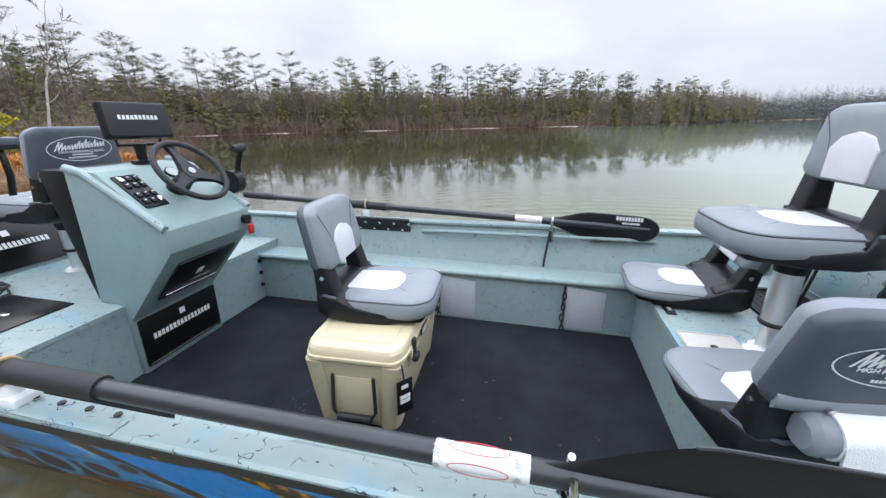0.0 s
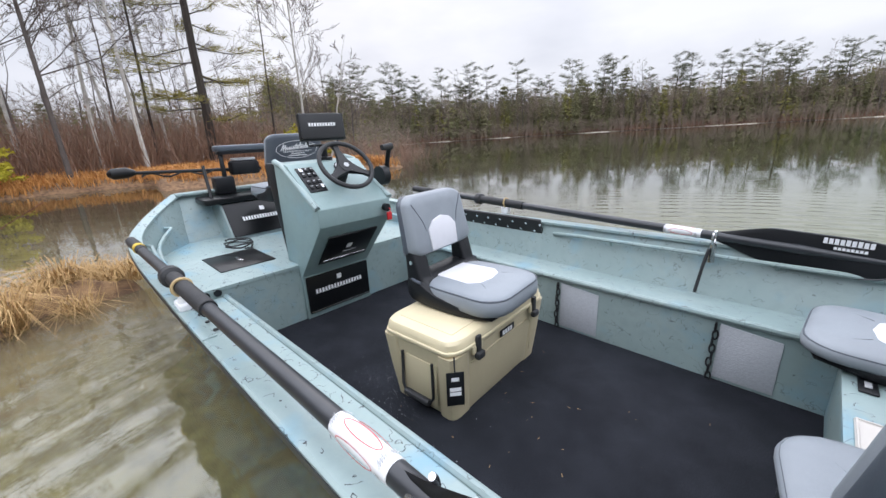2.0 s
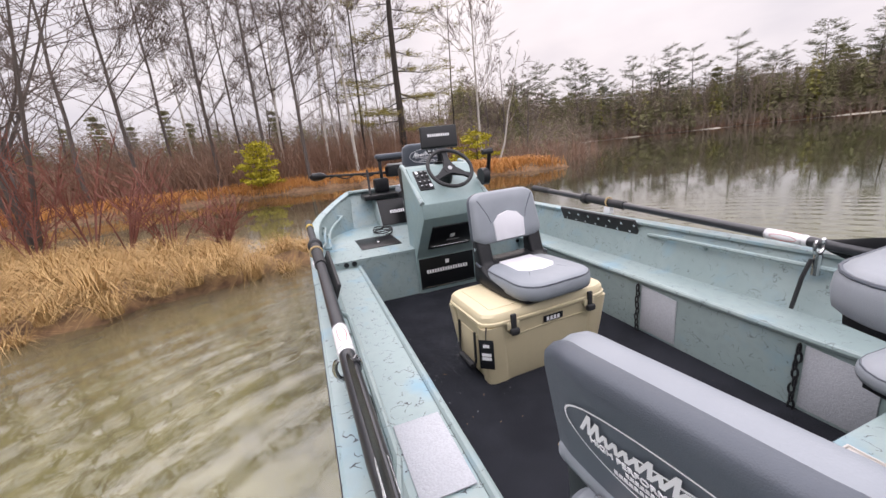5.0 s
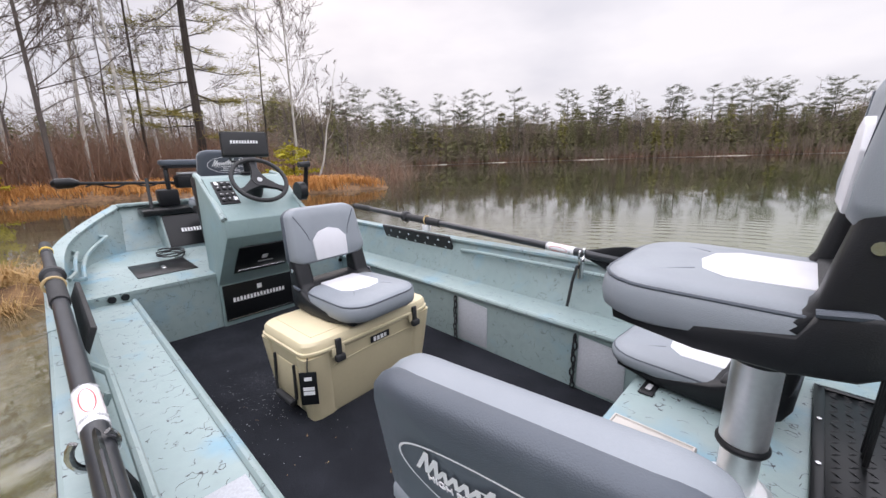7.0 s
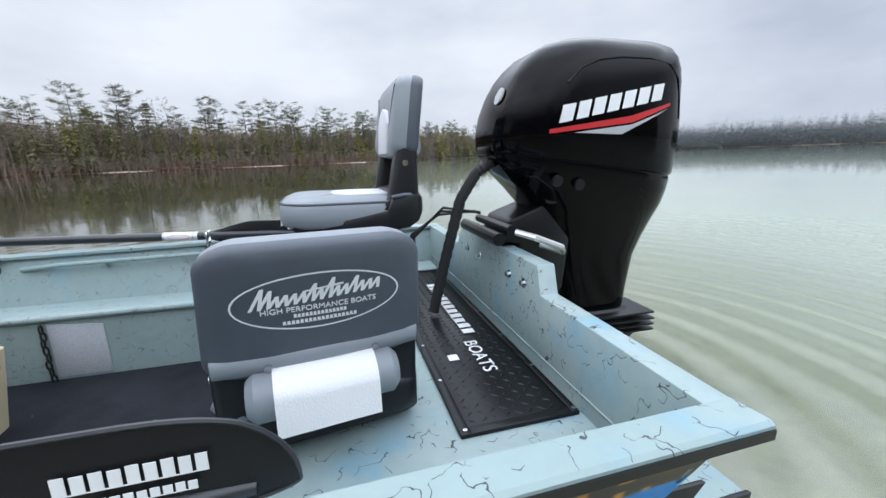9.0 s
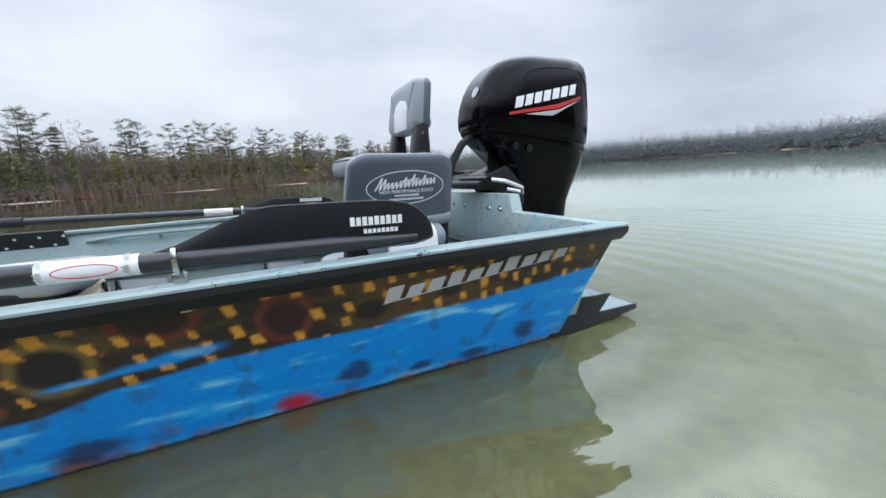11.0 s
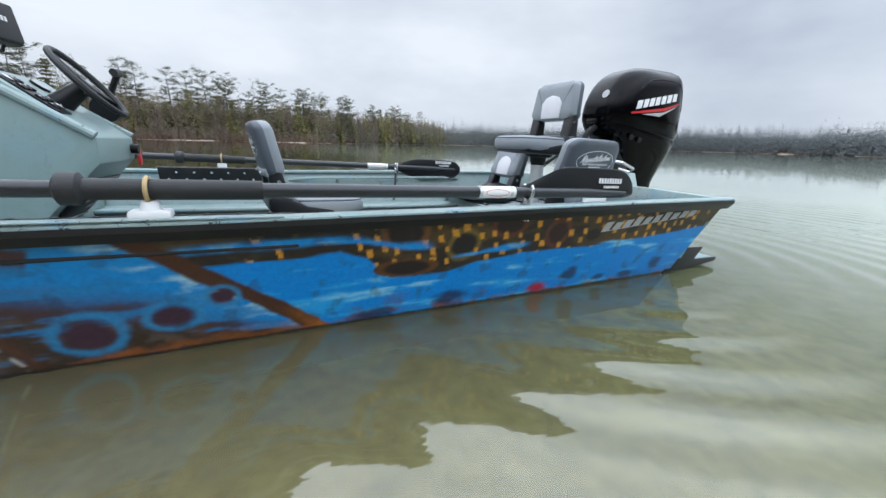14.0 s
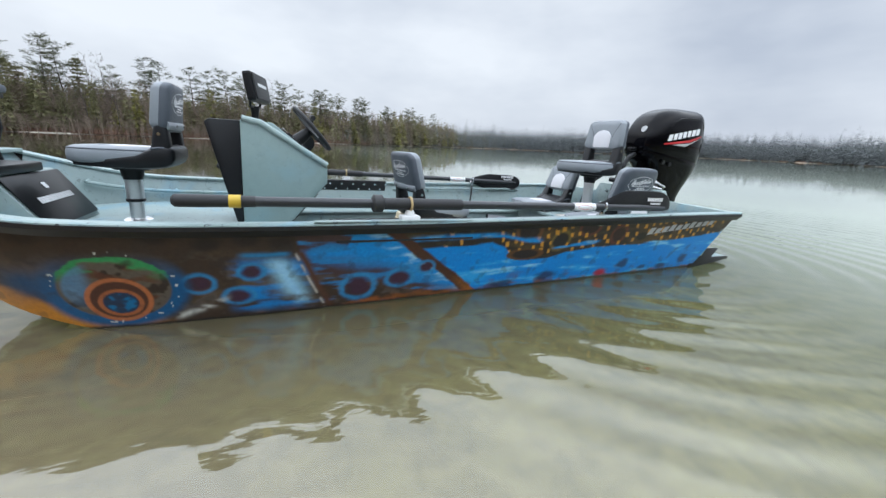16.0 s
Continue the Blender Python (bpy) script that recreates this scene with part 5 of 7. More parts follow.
for k in range(7):
    x0, w = 0.115 + k * 0.060, 0.047
    z0 = 0.525 + k * 0.0125
    on_cowl([(x0, z0), (x0 + w, z0 + 0.009), (x0 + w + 0.014, z0 + 0.067), (x0 + 0.014, z0 + 0.058)], WHITE, "word_mark", cuts=2)
on_cowl([(0.085, 0.492), (0.40, 0.530), (0.57, 0.592), (0.57, 0.602), (0.39, 0.552), (0.085, 0.506)], RED, "red_stripe", 0.004)
on_cowl([(0.17, 0.495), (0.36, 0.490), (0.57, 0.585), (0.40, 0.524)], SILVER, "silver_stripe", 0.0035)
em = cowl_tree.ray_cast(Vector((-0.6, -0.07, 0.625)), Vector((1, 0, 0)))
if em[0]:
    out = em[1] if em[1].x < 0 else -em[1]
    part("round_emblem", disc(bmesh.new(), em[0] + out * 0.001, out, 0.030, 0.006, 20), SILVER, cowl, "round silver emblem")
# moulded sweep along the cowl's top edge
for sgn in (-1, 1):
    pts = []
    for x, z in ((0.15, 0.655), (0.20, 0.705), (0.27, 0.735), (0.36, 0.748), (0.48, 0.750), (0.57, 0.735), (0.62, 0.69), (0.64, 0.62), (0.645, 0.55)):
        hit = cowl_tree.ray_cast(Vector((x, sgn * 1.0, z)), Vector((0, -sgn, 0)))[0]
        pts.append((x, (hit.y if hit else sgn * 0.2) - sgn * 0.002, z))
    part("cowl_ridge", tb(pts, 0.006, 8), GLOSS, cowl)
bm = loft(bmesh.new(), [level(*v) for v in (
    (0.3865, -0.054, 0.699, 0.207, 0.13), (0.375, -0.056, 0.704, 0.210, 0.13), (0.33, -0.030, 0.700, 0.200, 0.14), (0.27, 0.045, 0.690, 0.180, 0.13), (0.20, 0.120, 0.672, 0.150, 0.10),
    (0.10, 0.185, 0.648, 0.115, 0.05), (0.0, 0.235, 0.625, 0.090, 0.0), (-0.15, 0.295, 0.610, 0.075, 0.0), (-0.30, 0.325, 0.600, 0.068, 0.0))])
part("midsection", bm, GLOSS, motor, "gloss black lower casing", smooth=50)
part("cowl_latch", bx(-0.078, -0.045, -0.05, 0.05, 0.425, 0.455, 0.006), SATIN, cowl)
foot = part("jet_foot", loft(bmesh.new(), [[(xc + x * lx, y * w, z) for x, y in rounded(1, 1, 0.3)] for z, xc, lx, w in ((-0.24, 0.46, 0.30, 0.16), (-0.28, 0.48, 0.40, 0.24), (-0.33, 0.49, 0.42, 0.24), (-0.40, 0.46, 0.36, 0.2), (-0.60, 0.44, 0.32, 0.16), (-0.72, 0.44, 0.26, 0.10))]), SATIN, motor, "black lower unit at the water")
part("plate", bx(0.24, 0.70, -0.13, 0.13, -0.262, -0.250, 0.004), SATIN, foot)
for z in (-0.285, -0.31, -0.335):
    part("fin", bx(0.34, 0.695, -0.14, 0.14, z, z + 0.008, 0.002), SATIN, foot)
part("clamp_bracket", pr([(0.04, -0.25), (0.14, -0.22), (0.24, -0.10), (0.26, 0.10), (0.14, 0.24), (0.0, 0.19), (-0.035, 0.105), (0.04, 0.095)], "y", -0.11, 0.11, 0.012), SATIN, motor, "black clamp bracket")
part("tilt_tube", tb([(-0.02, -0.16, 0.16), (-0.02, 0.16, 0.16)], 0.018, 12), SATIN, motor)
part("steering_arm", tb([(-0.02, -0.20, 0.16), (0.02, -0.26, 0.15), (0.12, -0.27, 0.11), (0.16, -0.22, 0.08), (0.10, -0.16, 0.10)], 0.012, 8), ALU, motor, "aluminium steering link")
part("steering_ram", tb([(-0.07, -0.17, 0.13), (-0.07, 0.20, 0.13)], 0.024, 12), SATIN, motor)
for z, x in ((0.335, 0.13), (0.32, 0.22)):
    part("plug", disc(bmesh.new(), (x, -0.197, z), (0, -1, -0.2), 0.020, 0.012, 14), PLASTIC, motor)
bm = bmesh.new()
hose = [(-0.04, -0.02, 0.40), (-0.10, -0.01, 0.36), (-0.16, 0.0, 0.26), (-0.20, 0.01, 0.10), (-0.235, 0.02, -0.05), (-0.27, 0.03, -0.215)]
fine = []
for a, b in zip(hose, hose[1:]):
    fine += [tuple(Vector(a).lerp(Vector(b), k / 8)) for k in range(8)]
tube(bm, fine, [0.023 if k % 2 else 0.020 for k in range(len(fine))], 10)
part("rigging_hose", bm, RUBBER, motor, "black ribbed rigging hose")
for k in range(3):
    part("cable", tb([(-0.06, 0.04 + 0.03 * k, 0.20), (-0.20, 0.10 + 0.04 * k, 0.22 - 0.02 * k), (-0.30, 0.22 + 0.03 * k, 0.08), (-0.29, 0.30 + 0.03 * k, -0.21)], 0.006, 6), RUBBER, motor)

# ---- bow trolling motor, pole ----
troll = thing("trolling_motor", pose(-3.05, 2.10, 0.76), "black electric trolling motor stowed across the bow", "trolling motor")
part("shaft", tb([(-0.40, -0.56, 0.275), (-0.12, 0.35, 0.24)], 0.014, 10), SATIN, troll)
part("pod", tb([(-0.445, -0.70, 0.275), (-0.435, -0.67, 0.277), (-0.41, -0.58, 0.28), (-0.395, -0.53, 0.277)], [0.02, 0.044, 0.044, 0.02], 14), SATIN, troll)
bm = bmesh.new()
tube(bm, [(-0.39 + 0.0115 * k + 0.018 * math.cos(k), -0.50 + 0.037 * k, 0.245 + 0.018 * math.sin(k * 1.0)) for k in range(22)], 0.008, 6)
part("coiled_cord", bm, RUBBER, troll)
part("head", moved(pr(rounded(0.24, 0.13, 0.03), "z", -0.06, 0.06, 0.02), pose(-0.16, 0.22, 0.26, 0, 0, 70)), PLASTIC, troll, "black control head")
part("head_cap", moved(pr(rounded(0.20, 0.11, 0.03), "z", 0.0, 0.02, 0.008), pose(-0.16, 0.22, 0.322, 0, 0, 70)), SILVER, troll, "grey head cap")
part("mount_bed", bx(-0.15, 0.12, -0.22, 0.30, 0.0, 0.05, 0.012), SATIN, troll)
part("bracket", bx(-0.20, -0.08, -0.06, 0.10, 0.05, 0.20, 0.02), PLASTIC, troll)
part("brace", tb([(0.02, -0.14, 0.05), (-0.10, -0.12, 0.30)], 0.013, 8), SATIN, troll)
lean = thing("lean_bar", pose(-3.19, 2.38, 0.76), "black padded lean bar on two bent posts at the bow", "lean bar")
part("pad", moved(pr(rounded(0.58, 0.13, 0.045), "z", 0.405, 0.455, 0.018), pose(0, 0, 0, 0, 0, 90)), VINYL_DARK, lean, "black padded top")
part("base", moved(pr(rounded(0.54, 0.10, 0.03), "z", 0.38, 0.405, 0.004), pose(0, 0, 0, 0, 0, 90)), PLASTIC, lean)
for y in (-0.25, 0.17):
    post = part("post", tb([(0.02, y, 0.0), (0.0, y, 0.10), (0.035, y, 0.22), (0.03, y, 0.32), (-0.01, y + 0.01, 0.39)], 0.019, 10), PLASTIC, lean, "bent black post")
    part("foot_plate", bx(-0.025, 0.065, y - 0.04, y + 0.04, 0.0, 0.008, 0.002), SATIN, post)
bow_cable = thing("coiled_cable", pose(-2.55, 1.95, 0.483), "loose black cable coiled on the bow deck", "cable")
part("coil", tb([(0.11 * math.cos(k * 0.5) + 0.02 * math.sin(k * 1.7), 0.09 * math.sin(k * 0.5), 0.006 + 0.0012 * k) for k in range(34)], 0.006, 6), RUBBER, bow_cable)
tray = thing("deck_tray", pose(0.80, 2.28, 0.481), "beige recessed tray set in the stern deck", "tray")
part("tray_base", bx(-0.105, 0.105, -0.105, 0.105, 0.0, 0.006, 0.003), BEIGE, tray)
part("tray_rim", tb([(-0.10, -0.10, 0.006), (0.10, -0.10, 0.006), (0.10, 0.10, 0.006), (-0.10, 0.10, 0.006)], 0.005, 6, closed=True), BEIGE, tray)
# a black disc put on for the dark of the tray's hole
part("drain", disc(bmesh.new(), (0.0, 0.0, 0.006), (0, 0, 1), 0.014, 0.002, 14), PLASTIC, tray)
grease = thing("seat_socket", pose(0.73, 2.59, 0.481), "black socket plate in the stern deck", "socket plate")
part("plate", bx(-0.022, 0.022, -0.045, 0.045, 0, 0.006, 0.003), PLASTIC, grease)
part("button", bx(-0.008, 0.008, -0.018, 0.018, 0.006, 0.009, 0.001), SILVER, grease)

# maker's mark along the hull: slanted blocks on one base line
top = []
for k in range(10):
    x0 = 0.64 + k * 0.066
    z0 = 0.532 + k * 0.0066
    h = (0.052, 0.042, 0.046)[k % 3]
    top += [(x0 + 0.004, z0 + 0.005), (x0 + 0.018, z0 + h), (x0 + 0.066, z0 + h + 0.004), (x0 + 0.052, z0 + 0.010)]
bm = bmesh.new()
vs = []
for x, z in [(0.64, 0.532), (1.286, 0.600)] + top[::-1]:
    s = (z - chine(x)) / (sheer(x) - chine(x))
    vs.append(bm.verts.new((x, YC - side(x, s)[0] - 0.0045, z)))
bm.faces.new(vs)
part("word_mark", bm, SILVER, boat, "silver maker's mark on the hull")


# ---- water, ground and woods ----
def shore(az):
    """How far the shore lies from the boat, by the angle to port of the starboard beam."""
    # below -100 the shore is unseen, drawn in to carry the added woods
    return float(np.interp(az, [-200, -160, -140, -125, -112, -100, -60, -36, -31, -26, -20, -14, -6, 8, 25, 40, 50, 62, 66, 70, 85, 100, 120, 150, 180],
                           [16, 18, 24, 40, 90, 220, 370, 350, 310, 235, 165, 125, 106, 98, 92, 84, 76, 52, 30, 15.6, 16.2, 16.8, 16.4, 15, 16]))


def spit(az, r):
    """The low grassy tongue of land off the bow: above 0 on land."""
    mid = np.interp(az, [44, 60, 75], [15.2, 15.2, 17.0])
    half = np.interp(az, [46.5, 48, 55, 64, 75], [-0.5, 0.35, 1.3, 2.2, 4.0])
    return float(half - abs(r - mid))


def hummock(x, y):
    """The low grassy islet off the port bow, a band that runs aslant: above 0 on land."""
    mid = np.interp(y, [-7, -4.5, -2.7, -1.5, -0.4, 0.4, 1.2, 1.5], [-6.2, -5.1, -4.4, -4.0, -3.55, -3.45, -3.45, -3.5])
    half = np.interp(y, [-8, -7, -4, -2, -0.5, 0.4, 1.2, 1.5, 1.9], [1.0, 2.2, 2.1, 1.75, 1.2, 0.66, 0.36, 0.10, -0.6])
    n = noise.fractal((x * 2.1, y * 2.1, 2.0), 1.0, 2.0, 3) * 0.20
    return float((half - abs(x - mid)) * 0.7 + n)


def height(x, y):
    dx, dy = x, y - 1.0
    r, az = math.hypot(dx, dy), math.degrees(math.atan2(-dx, dy))
    if az < -180:
        az += 360
    n = noise.fractal((x * 0.25, y * 0.25, 0.0), 1.0, 2.0, 3)
    d = r - shore(az) + n * min(0.9, r * 0.03)
    d = max(d, spit(az, r) + n * 0.3) if 40 < az < 80 else d
    land = (0.30 * float(smoothstep(-0.2, 1.2, d)) if r < 45 else 0.10 * float(smoothstep(-0.2, 0.6, d)) + 0.25 * float(smoothstep(1.5, 5.0, d))) + 0.012 * max(0.0, min(d, 60))
    # wooded rises behind the far shore, raised as backing that shuts out sky between trees
    if r > 60 and -95 < az < 66:
        land += min(0.30 * max(0.0, d - 22), 5.5) if r - d < 130 else min(0.14 * max(0.0, d - 4), 0.030 * (r - d))
    bed = -0.40 - 0.055 * max(0.0, y - 0.3) - 0.10 * max(0.0, x - 0.2) + 0.05 * n
    bed = max(bed, -3.5) * float(smoothstep(0.6, -1.2, d))
    z = land + min(bed, 0.0) - 0.02
    h = hummock(x, y)
    if h > -0.5 and r < 12:
        z = max(z, -0.60 + 0.74 * float(smoothstep(-0.35, 0.25, h)) + 0.03 * n)
    return z


def ground_material():
    m = bpy.data.materials.new("shore_ground")
    m.use_nodes = True
    n, l = m.node_tree.nodes, m.node_tree.links
    b = n["Principled BSDF"]
    b.inputs["Roughness"].default_value = 0.95
    co, sep = n.new("ShaderNodeTexCoord"), n.new("ShaderNodeSeparateXYZ")
    l.new(co.outputs["Object"], sep.inputs["Vector"])
    t1, t2 = n.new("ShaderNodeTexNoise"), n.new("ShaderNodeTexNoise")
    t1.inputs["Scale"].default_value, t1.inputs["Detail"].default_value = 1.7, 8.0
    t2.inputs["Scale"].default_value, t2.inputs["Detail"].default_value = 9.0, 5.0
    l.new(co.outputs["Object"], t1.inputs["Vector"])
    l.new(co.outputs["Object"], t2.inputs["Vector"])
    sand, grass, deep = n.new("ShaderNodeValToRGB"), n.new("ShaderNodeValToRGB"), n.new("ShaderNodeMixRGB")
    sand.color_ramp.elements[0].position, sand.color_ramp.elements[0].color = 0.38, (0.12, 0.09, 0.05, 1)
    sand.color_ramp.elements[1].position, sand.color_ramp.elements[1].color = 0.62, (0.44, 0.37, 0.24, 1)
    grass.color_ramp.elements[0].position, grass.color_ramp.elements[0].color = 0.35, (0.10, 0.055, 0.03, 1)
    grass.color_ramp.elements[1].position, grass.color_ramp.elements[1].color = 0.65, (0.24, 0.14, 0.07, 1)
    # leaves, sunken wood and pale sand in patches
    t3, both = n.new("ShaderNodeTexNoise"), n.new("ShaderNodeMixRGB")
    t3.inputs["Scale"].default_value, t3.inputs["Detail"].default_value, t3.inputs["Distortion"].default_value = 7.0, 4.0, 0.2
    both.inputs["Fac"].default_value = 0.45
    l.new(co.outputs["Object"], t3.inputs["Vector"])
    l.new(t1.outputs["Fac"], both.inputs["Color1"])
    l.new(t3.outputs["Fac"], both.inputs["Color2"])
    l.new(both.outputs["Color"], sand.inputs["Fac"])
    l.new(t2.outputs["Fac"], grass.inputs["Fac"])
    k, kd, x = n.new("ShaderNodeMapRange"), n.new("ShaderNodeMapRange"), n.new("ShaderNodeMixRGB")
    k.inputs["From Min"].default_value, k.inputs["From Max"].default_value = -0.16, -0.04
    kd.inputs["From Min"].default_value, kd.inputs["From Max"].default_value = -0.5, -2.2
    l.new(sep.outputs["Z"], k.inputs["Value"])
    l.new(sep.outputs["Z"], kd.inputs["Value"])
    # the water's depth fade put into the bed's colour, greener as it sinks
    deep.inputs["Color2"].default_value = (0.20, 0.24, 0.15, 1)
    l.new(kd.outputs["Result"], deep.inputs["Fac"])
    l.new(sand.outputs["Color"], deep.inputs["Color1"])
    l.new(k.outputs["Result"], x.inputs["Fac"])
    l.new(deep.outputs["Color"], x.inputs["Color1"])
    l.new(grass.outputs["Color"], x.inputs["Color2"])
    # a pale sandy beach along the far shore
    beach, away, both2, x2 = n.new("ShaderNodeMapRange"), n.new("ShaderNodeVectorMath"), n.new("ShaderNodeMath"), n.new("ShaderNodeMixRGB")
    away.operation = "LENGTH"
    far = n.new("ShaderNodeMath")
    far.operation, far.inputs[1].default_value = "GREATER_THAN", 45.0
    beach.inputs["From Min"].default_value, beach.inputs["From Max"].default_value = 0.20, 0.12
    both2.operation = "MULTIPLY"
    l.new(co.outputs["Object"], away.inputs[0])
    l.new(away.outputs["Value"], far.inputs[0])
    l.new(sep.outputs["Z"], beach.inputs["Value"])
    l.new(beach.outputs["Result"], both2.inputs[0])
    l.new(far.outputs[0], both2.inputs[1])
    l.new(both2.outputs[0], x2.inputs["Fac"])
    l.new(x.outputs["Color"], x2.inputs["Color1"])
    x2.inputs["Color2"].default_value = (0.42, 0.38, 0.32, 1)
    # dark grey-green put on that backing ground, to fill the gaps in the far woods
    floor_k, floor_m, x3 = n.new("ShaderNodeMapRange"), n.new("ShaderNodeMath"), n.new("ShaderNodeMixRGB")
    floor_k.inputs["From Min"].default_value, floor_k.inputs["From Max"].default_value = 0.8, 1.6
    floor_m.operation = "MULTIPLY"
    l.new(sep.outputs["Z"], floor_k.inputs["Value"])
    l.new(floor_k.outputs["Result"], floor_m.inputs[0])
    l.new(far.outputs[0], floor_m.inputs[1])
    l.new(floor_m.outputs[0], x3.inputs["Fac"])
    l.new(x2.outputs["Color"], x3.inputs["Color1"])
    x3.inputs["Color2"].default_value = (0.10, 0.10, 0.078, 1)
    l.new(x3.outputs["Color"], b.inputs["Base Color"])
    return m


radii = [0.0] + [float(v) for v in np.concatenate([np.linspace(0.6, 20, 64), np.geomspace(20.6, 1600, 70)])]
NA = 420
gv, gf = [(0.0, 1.0, height(0, 1.0))], []
for r in radii[1:]:
    for k in range(NA):
        a = 2 * math.pi * k / NA
        x, y = -r * math.sin(a), 1.0 + r * math.cos(a)
        gv.append((x, y, height(x, y)))
for k in range(NA):
    gf.append((0, 1 + k, 1 + (k + 1) % NA))
for i in range(len(radii) - 2):
    for k in range(NA):
        p, q = 1 + i * NA, 1 + (i + 1) * NA
        gf.append((p + k, q + k, q + (k + 1) % NA, p + (k + 1) % NA))
me = bpy.data.meshes.new("ground")
me.from_pydata(gv, [], gf)
me.polygons.foreach_set("use_smooth", [True] * len(gf))
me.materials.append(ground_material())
tagged(new("ground", me), "sandy lake bed rising to brown grassy banks", "ground", kind="structure")


def water_material():
    m = bpy.data.materials.new("lake_water")
    m.use_nodes = True
    n, l = m.node_tree.nodes, m.node_tree.links
    n.remove(n["Principled BSDF"])
    out = n["Material Output"]
    tr, gl, mx, fr, bp, co = (n.new("ShaderNodeBsdfTransparent"), n.new("ShaderNodeBsdfGlossy"), n.new("ShaderNodeMixShader"), n.new("ShaderNodeFresnel"),
                              n.new("ShaderNodeBump"), n.new("ShaderNodeTexCoord"))
    gl.inputs["Roughness"].default_value = 0.02
    gl.inputs["Color"].default_value = (0.95, 0.97, 0.97, 1)
    fr.inputs["IOR"].default_value = 1.75
    far, calm = n.new("ShaderNodeVectorMath"), n.new("ShaderNodeMapRange")
    far.operation = "LENGTH"
    calm.inputs["From Min"].default_value, calm.inputs["From Max"].default_value = 3.0, 13.0
    calm.inputs["To Min"].default_value, calm.inputs["To Max"].default_value = 1.0, 0.12
    l.new(co.outputs["Object"], far.inputs[0])
    l.new(far.outputs["Value"], calm.inputs["Value"])
    total = None
    for scale, amount, stretch in ((0.55, 0.20, 1.0), (2.4, 0.050, 1.7), (7.0, 0.044, 1.8), (19.0, 0.010, 1.6)):
        mp, t, k, q = n.new("ShaderNodeMapping"), n.new("ShaderNodeTexNoise"), n.new("ShaderNodeMath"), n.new("ShaderNodeMath")
        mp.inputs["Scale"].default_value = (scale / stretch, scale * stretch, scale)
        mp.inputs["Rotation"].default_value = (0, 0, radians(35))
        t.inputs["Scale"].default_value, t.inputs["Detail"].default_value = 1.0, 2.0
        l.new(co.outputs["Object"], mp.inputs["Vector"])
        l.new(mp.outputs["Vector"], t.inputs["Vector"])
        k.operation, k.inputs[1].default_value = "MULTIPLY", amount
        q.operation = "MULTIPLY"
        l.new(t.outputs["Fac"], k.inputs[0])
        l.new(k.outputs[0], q.inputs[0])
        l.new(calm.outputs["Result"], q.inputs[1])
        if total is None:
            total = q.outputs[0]
        else:
            s = n.new("ShaderNodeMath")
            l.new(total, s.inputs[0])
            l.new(q.outputs[0], s.inputs[1])
            total = s.outputs[0]
    # rings that run out from the stern
    off, ring, dist, fade, rk, rs = (n.new("ShaderNodeVectorMath"), n.new("ShaderNodeTexWave"), n.new("ShaderNodeVectorMath"), n.new("ShaderNodeMapRange"),
                                     n.new("ShaderNodeMath"), n.new("ShaderNodeMath"))
    off.operation, off.inputs[1].default_value = "SUBTRACT", (1.3, 2.1, 0.0)
    ring.wave_type, ring.rings_direction = "RINGS", "SPHERICAL"
    ring.inputs["Scale"].default_value, ring.inputs["Distortion"].default_value, ring.inputs["Detail"].default_value, ring.inputs["Detail Scale"].default_value = 1.25, 2.2, 2.0, 0.5
    dist.operation = "LENGTH"
    fade.inputs["From Min"].default_value, fade.inputs["From Max"].default_value = 1.0, 7.0
    fade.inputs["To Min"].default_value, fade.inputs["To Max"].default_value = 0.21, 0.0
    rk.operation = "MULTIPLY"
    l.new(co.outputs["Object"], off.inputs[0])
    l.new(off.outputs["Vector"], ring.inputs["Vector"])
    l.new(off.outputs["Vector"], dist.inputs[0])
    l.new(dist.outputs["Value"], fade.inputs["Value"])
    l.new(ring.outputs["Fac"], rk.inputs[0])
    l.new(fade.outputs["Result"], rk.inputs[1])
    l.new(total, rs.inputs[0])
    l.new(rk.outputs[0], rs.inputs[1])
    total = rs.outputs[0]
    bp.inputs["Strength"].default_value, bp.inputs["Distance"].default_value = 1.0, 0.03
    l.new(total, bp.inputs["Height"])
    l.new(bp.outputs["Normal"], gl.inputs["Normal"])
    l.new(bp.outputs["Normal"], fr.inputs["Normal"])
    l.new(fr.outputs["Fac"], mx.inputs["Fac"])
    # fine silt hangs in the water and scatters the light
    silt, cloudy, tc, rc = n.new("ShaderNodeBsdfDiffuse"), n.new("ShaderNodeMixShader"), n.new("ShaderNodeTexNoise"), n.new("ShaderNodeMapRange")
    sx, sr, sc = n.new("ShaderNodeSeparateXYZ"), n.new("ShaderNodeMapRange"), n.new("ShaderNodeValToRGB")
    sr.inputs["From Min"].default_value, sr.inputs["From Max"].default_value = -3.5, 4.5
    for k, (at, tint) in enumerate(((0.0, (0.35, 0.285, 0.19)), (0.40, (0.255, 0.245, 0.12)), (0.62, (0.24, 0.265, 0.135)), (1.0, (0.38, 0.43, 0.33)))):
        e = sc.color_ramp.elements[k] if k < 2 else sc.color_ramp.elements.new(at)
        e.position, e.color = at, (*tint, 1)
    l.new(co.outputs["Object"], sx.inputs["Vector"])
    l.new(sx.outputs["X"], sr.inputs["Value"])
    l.new(sr.outputs["Result"], sc.inputs["Fac"])
    l.new(sc.outputs["Color"], silt.inputs["Color"])
    tc.inputs["Scale"].default_value, tc.inputs["Detail"].default_value = 0.35, 3.0
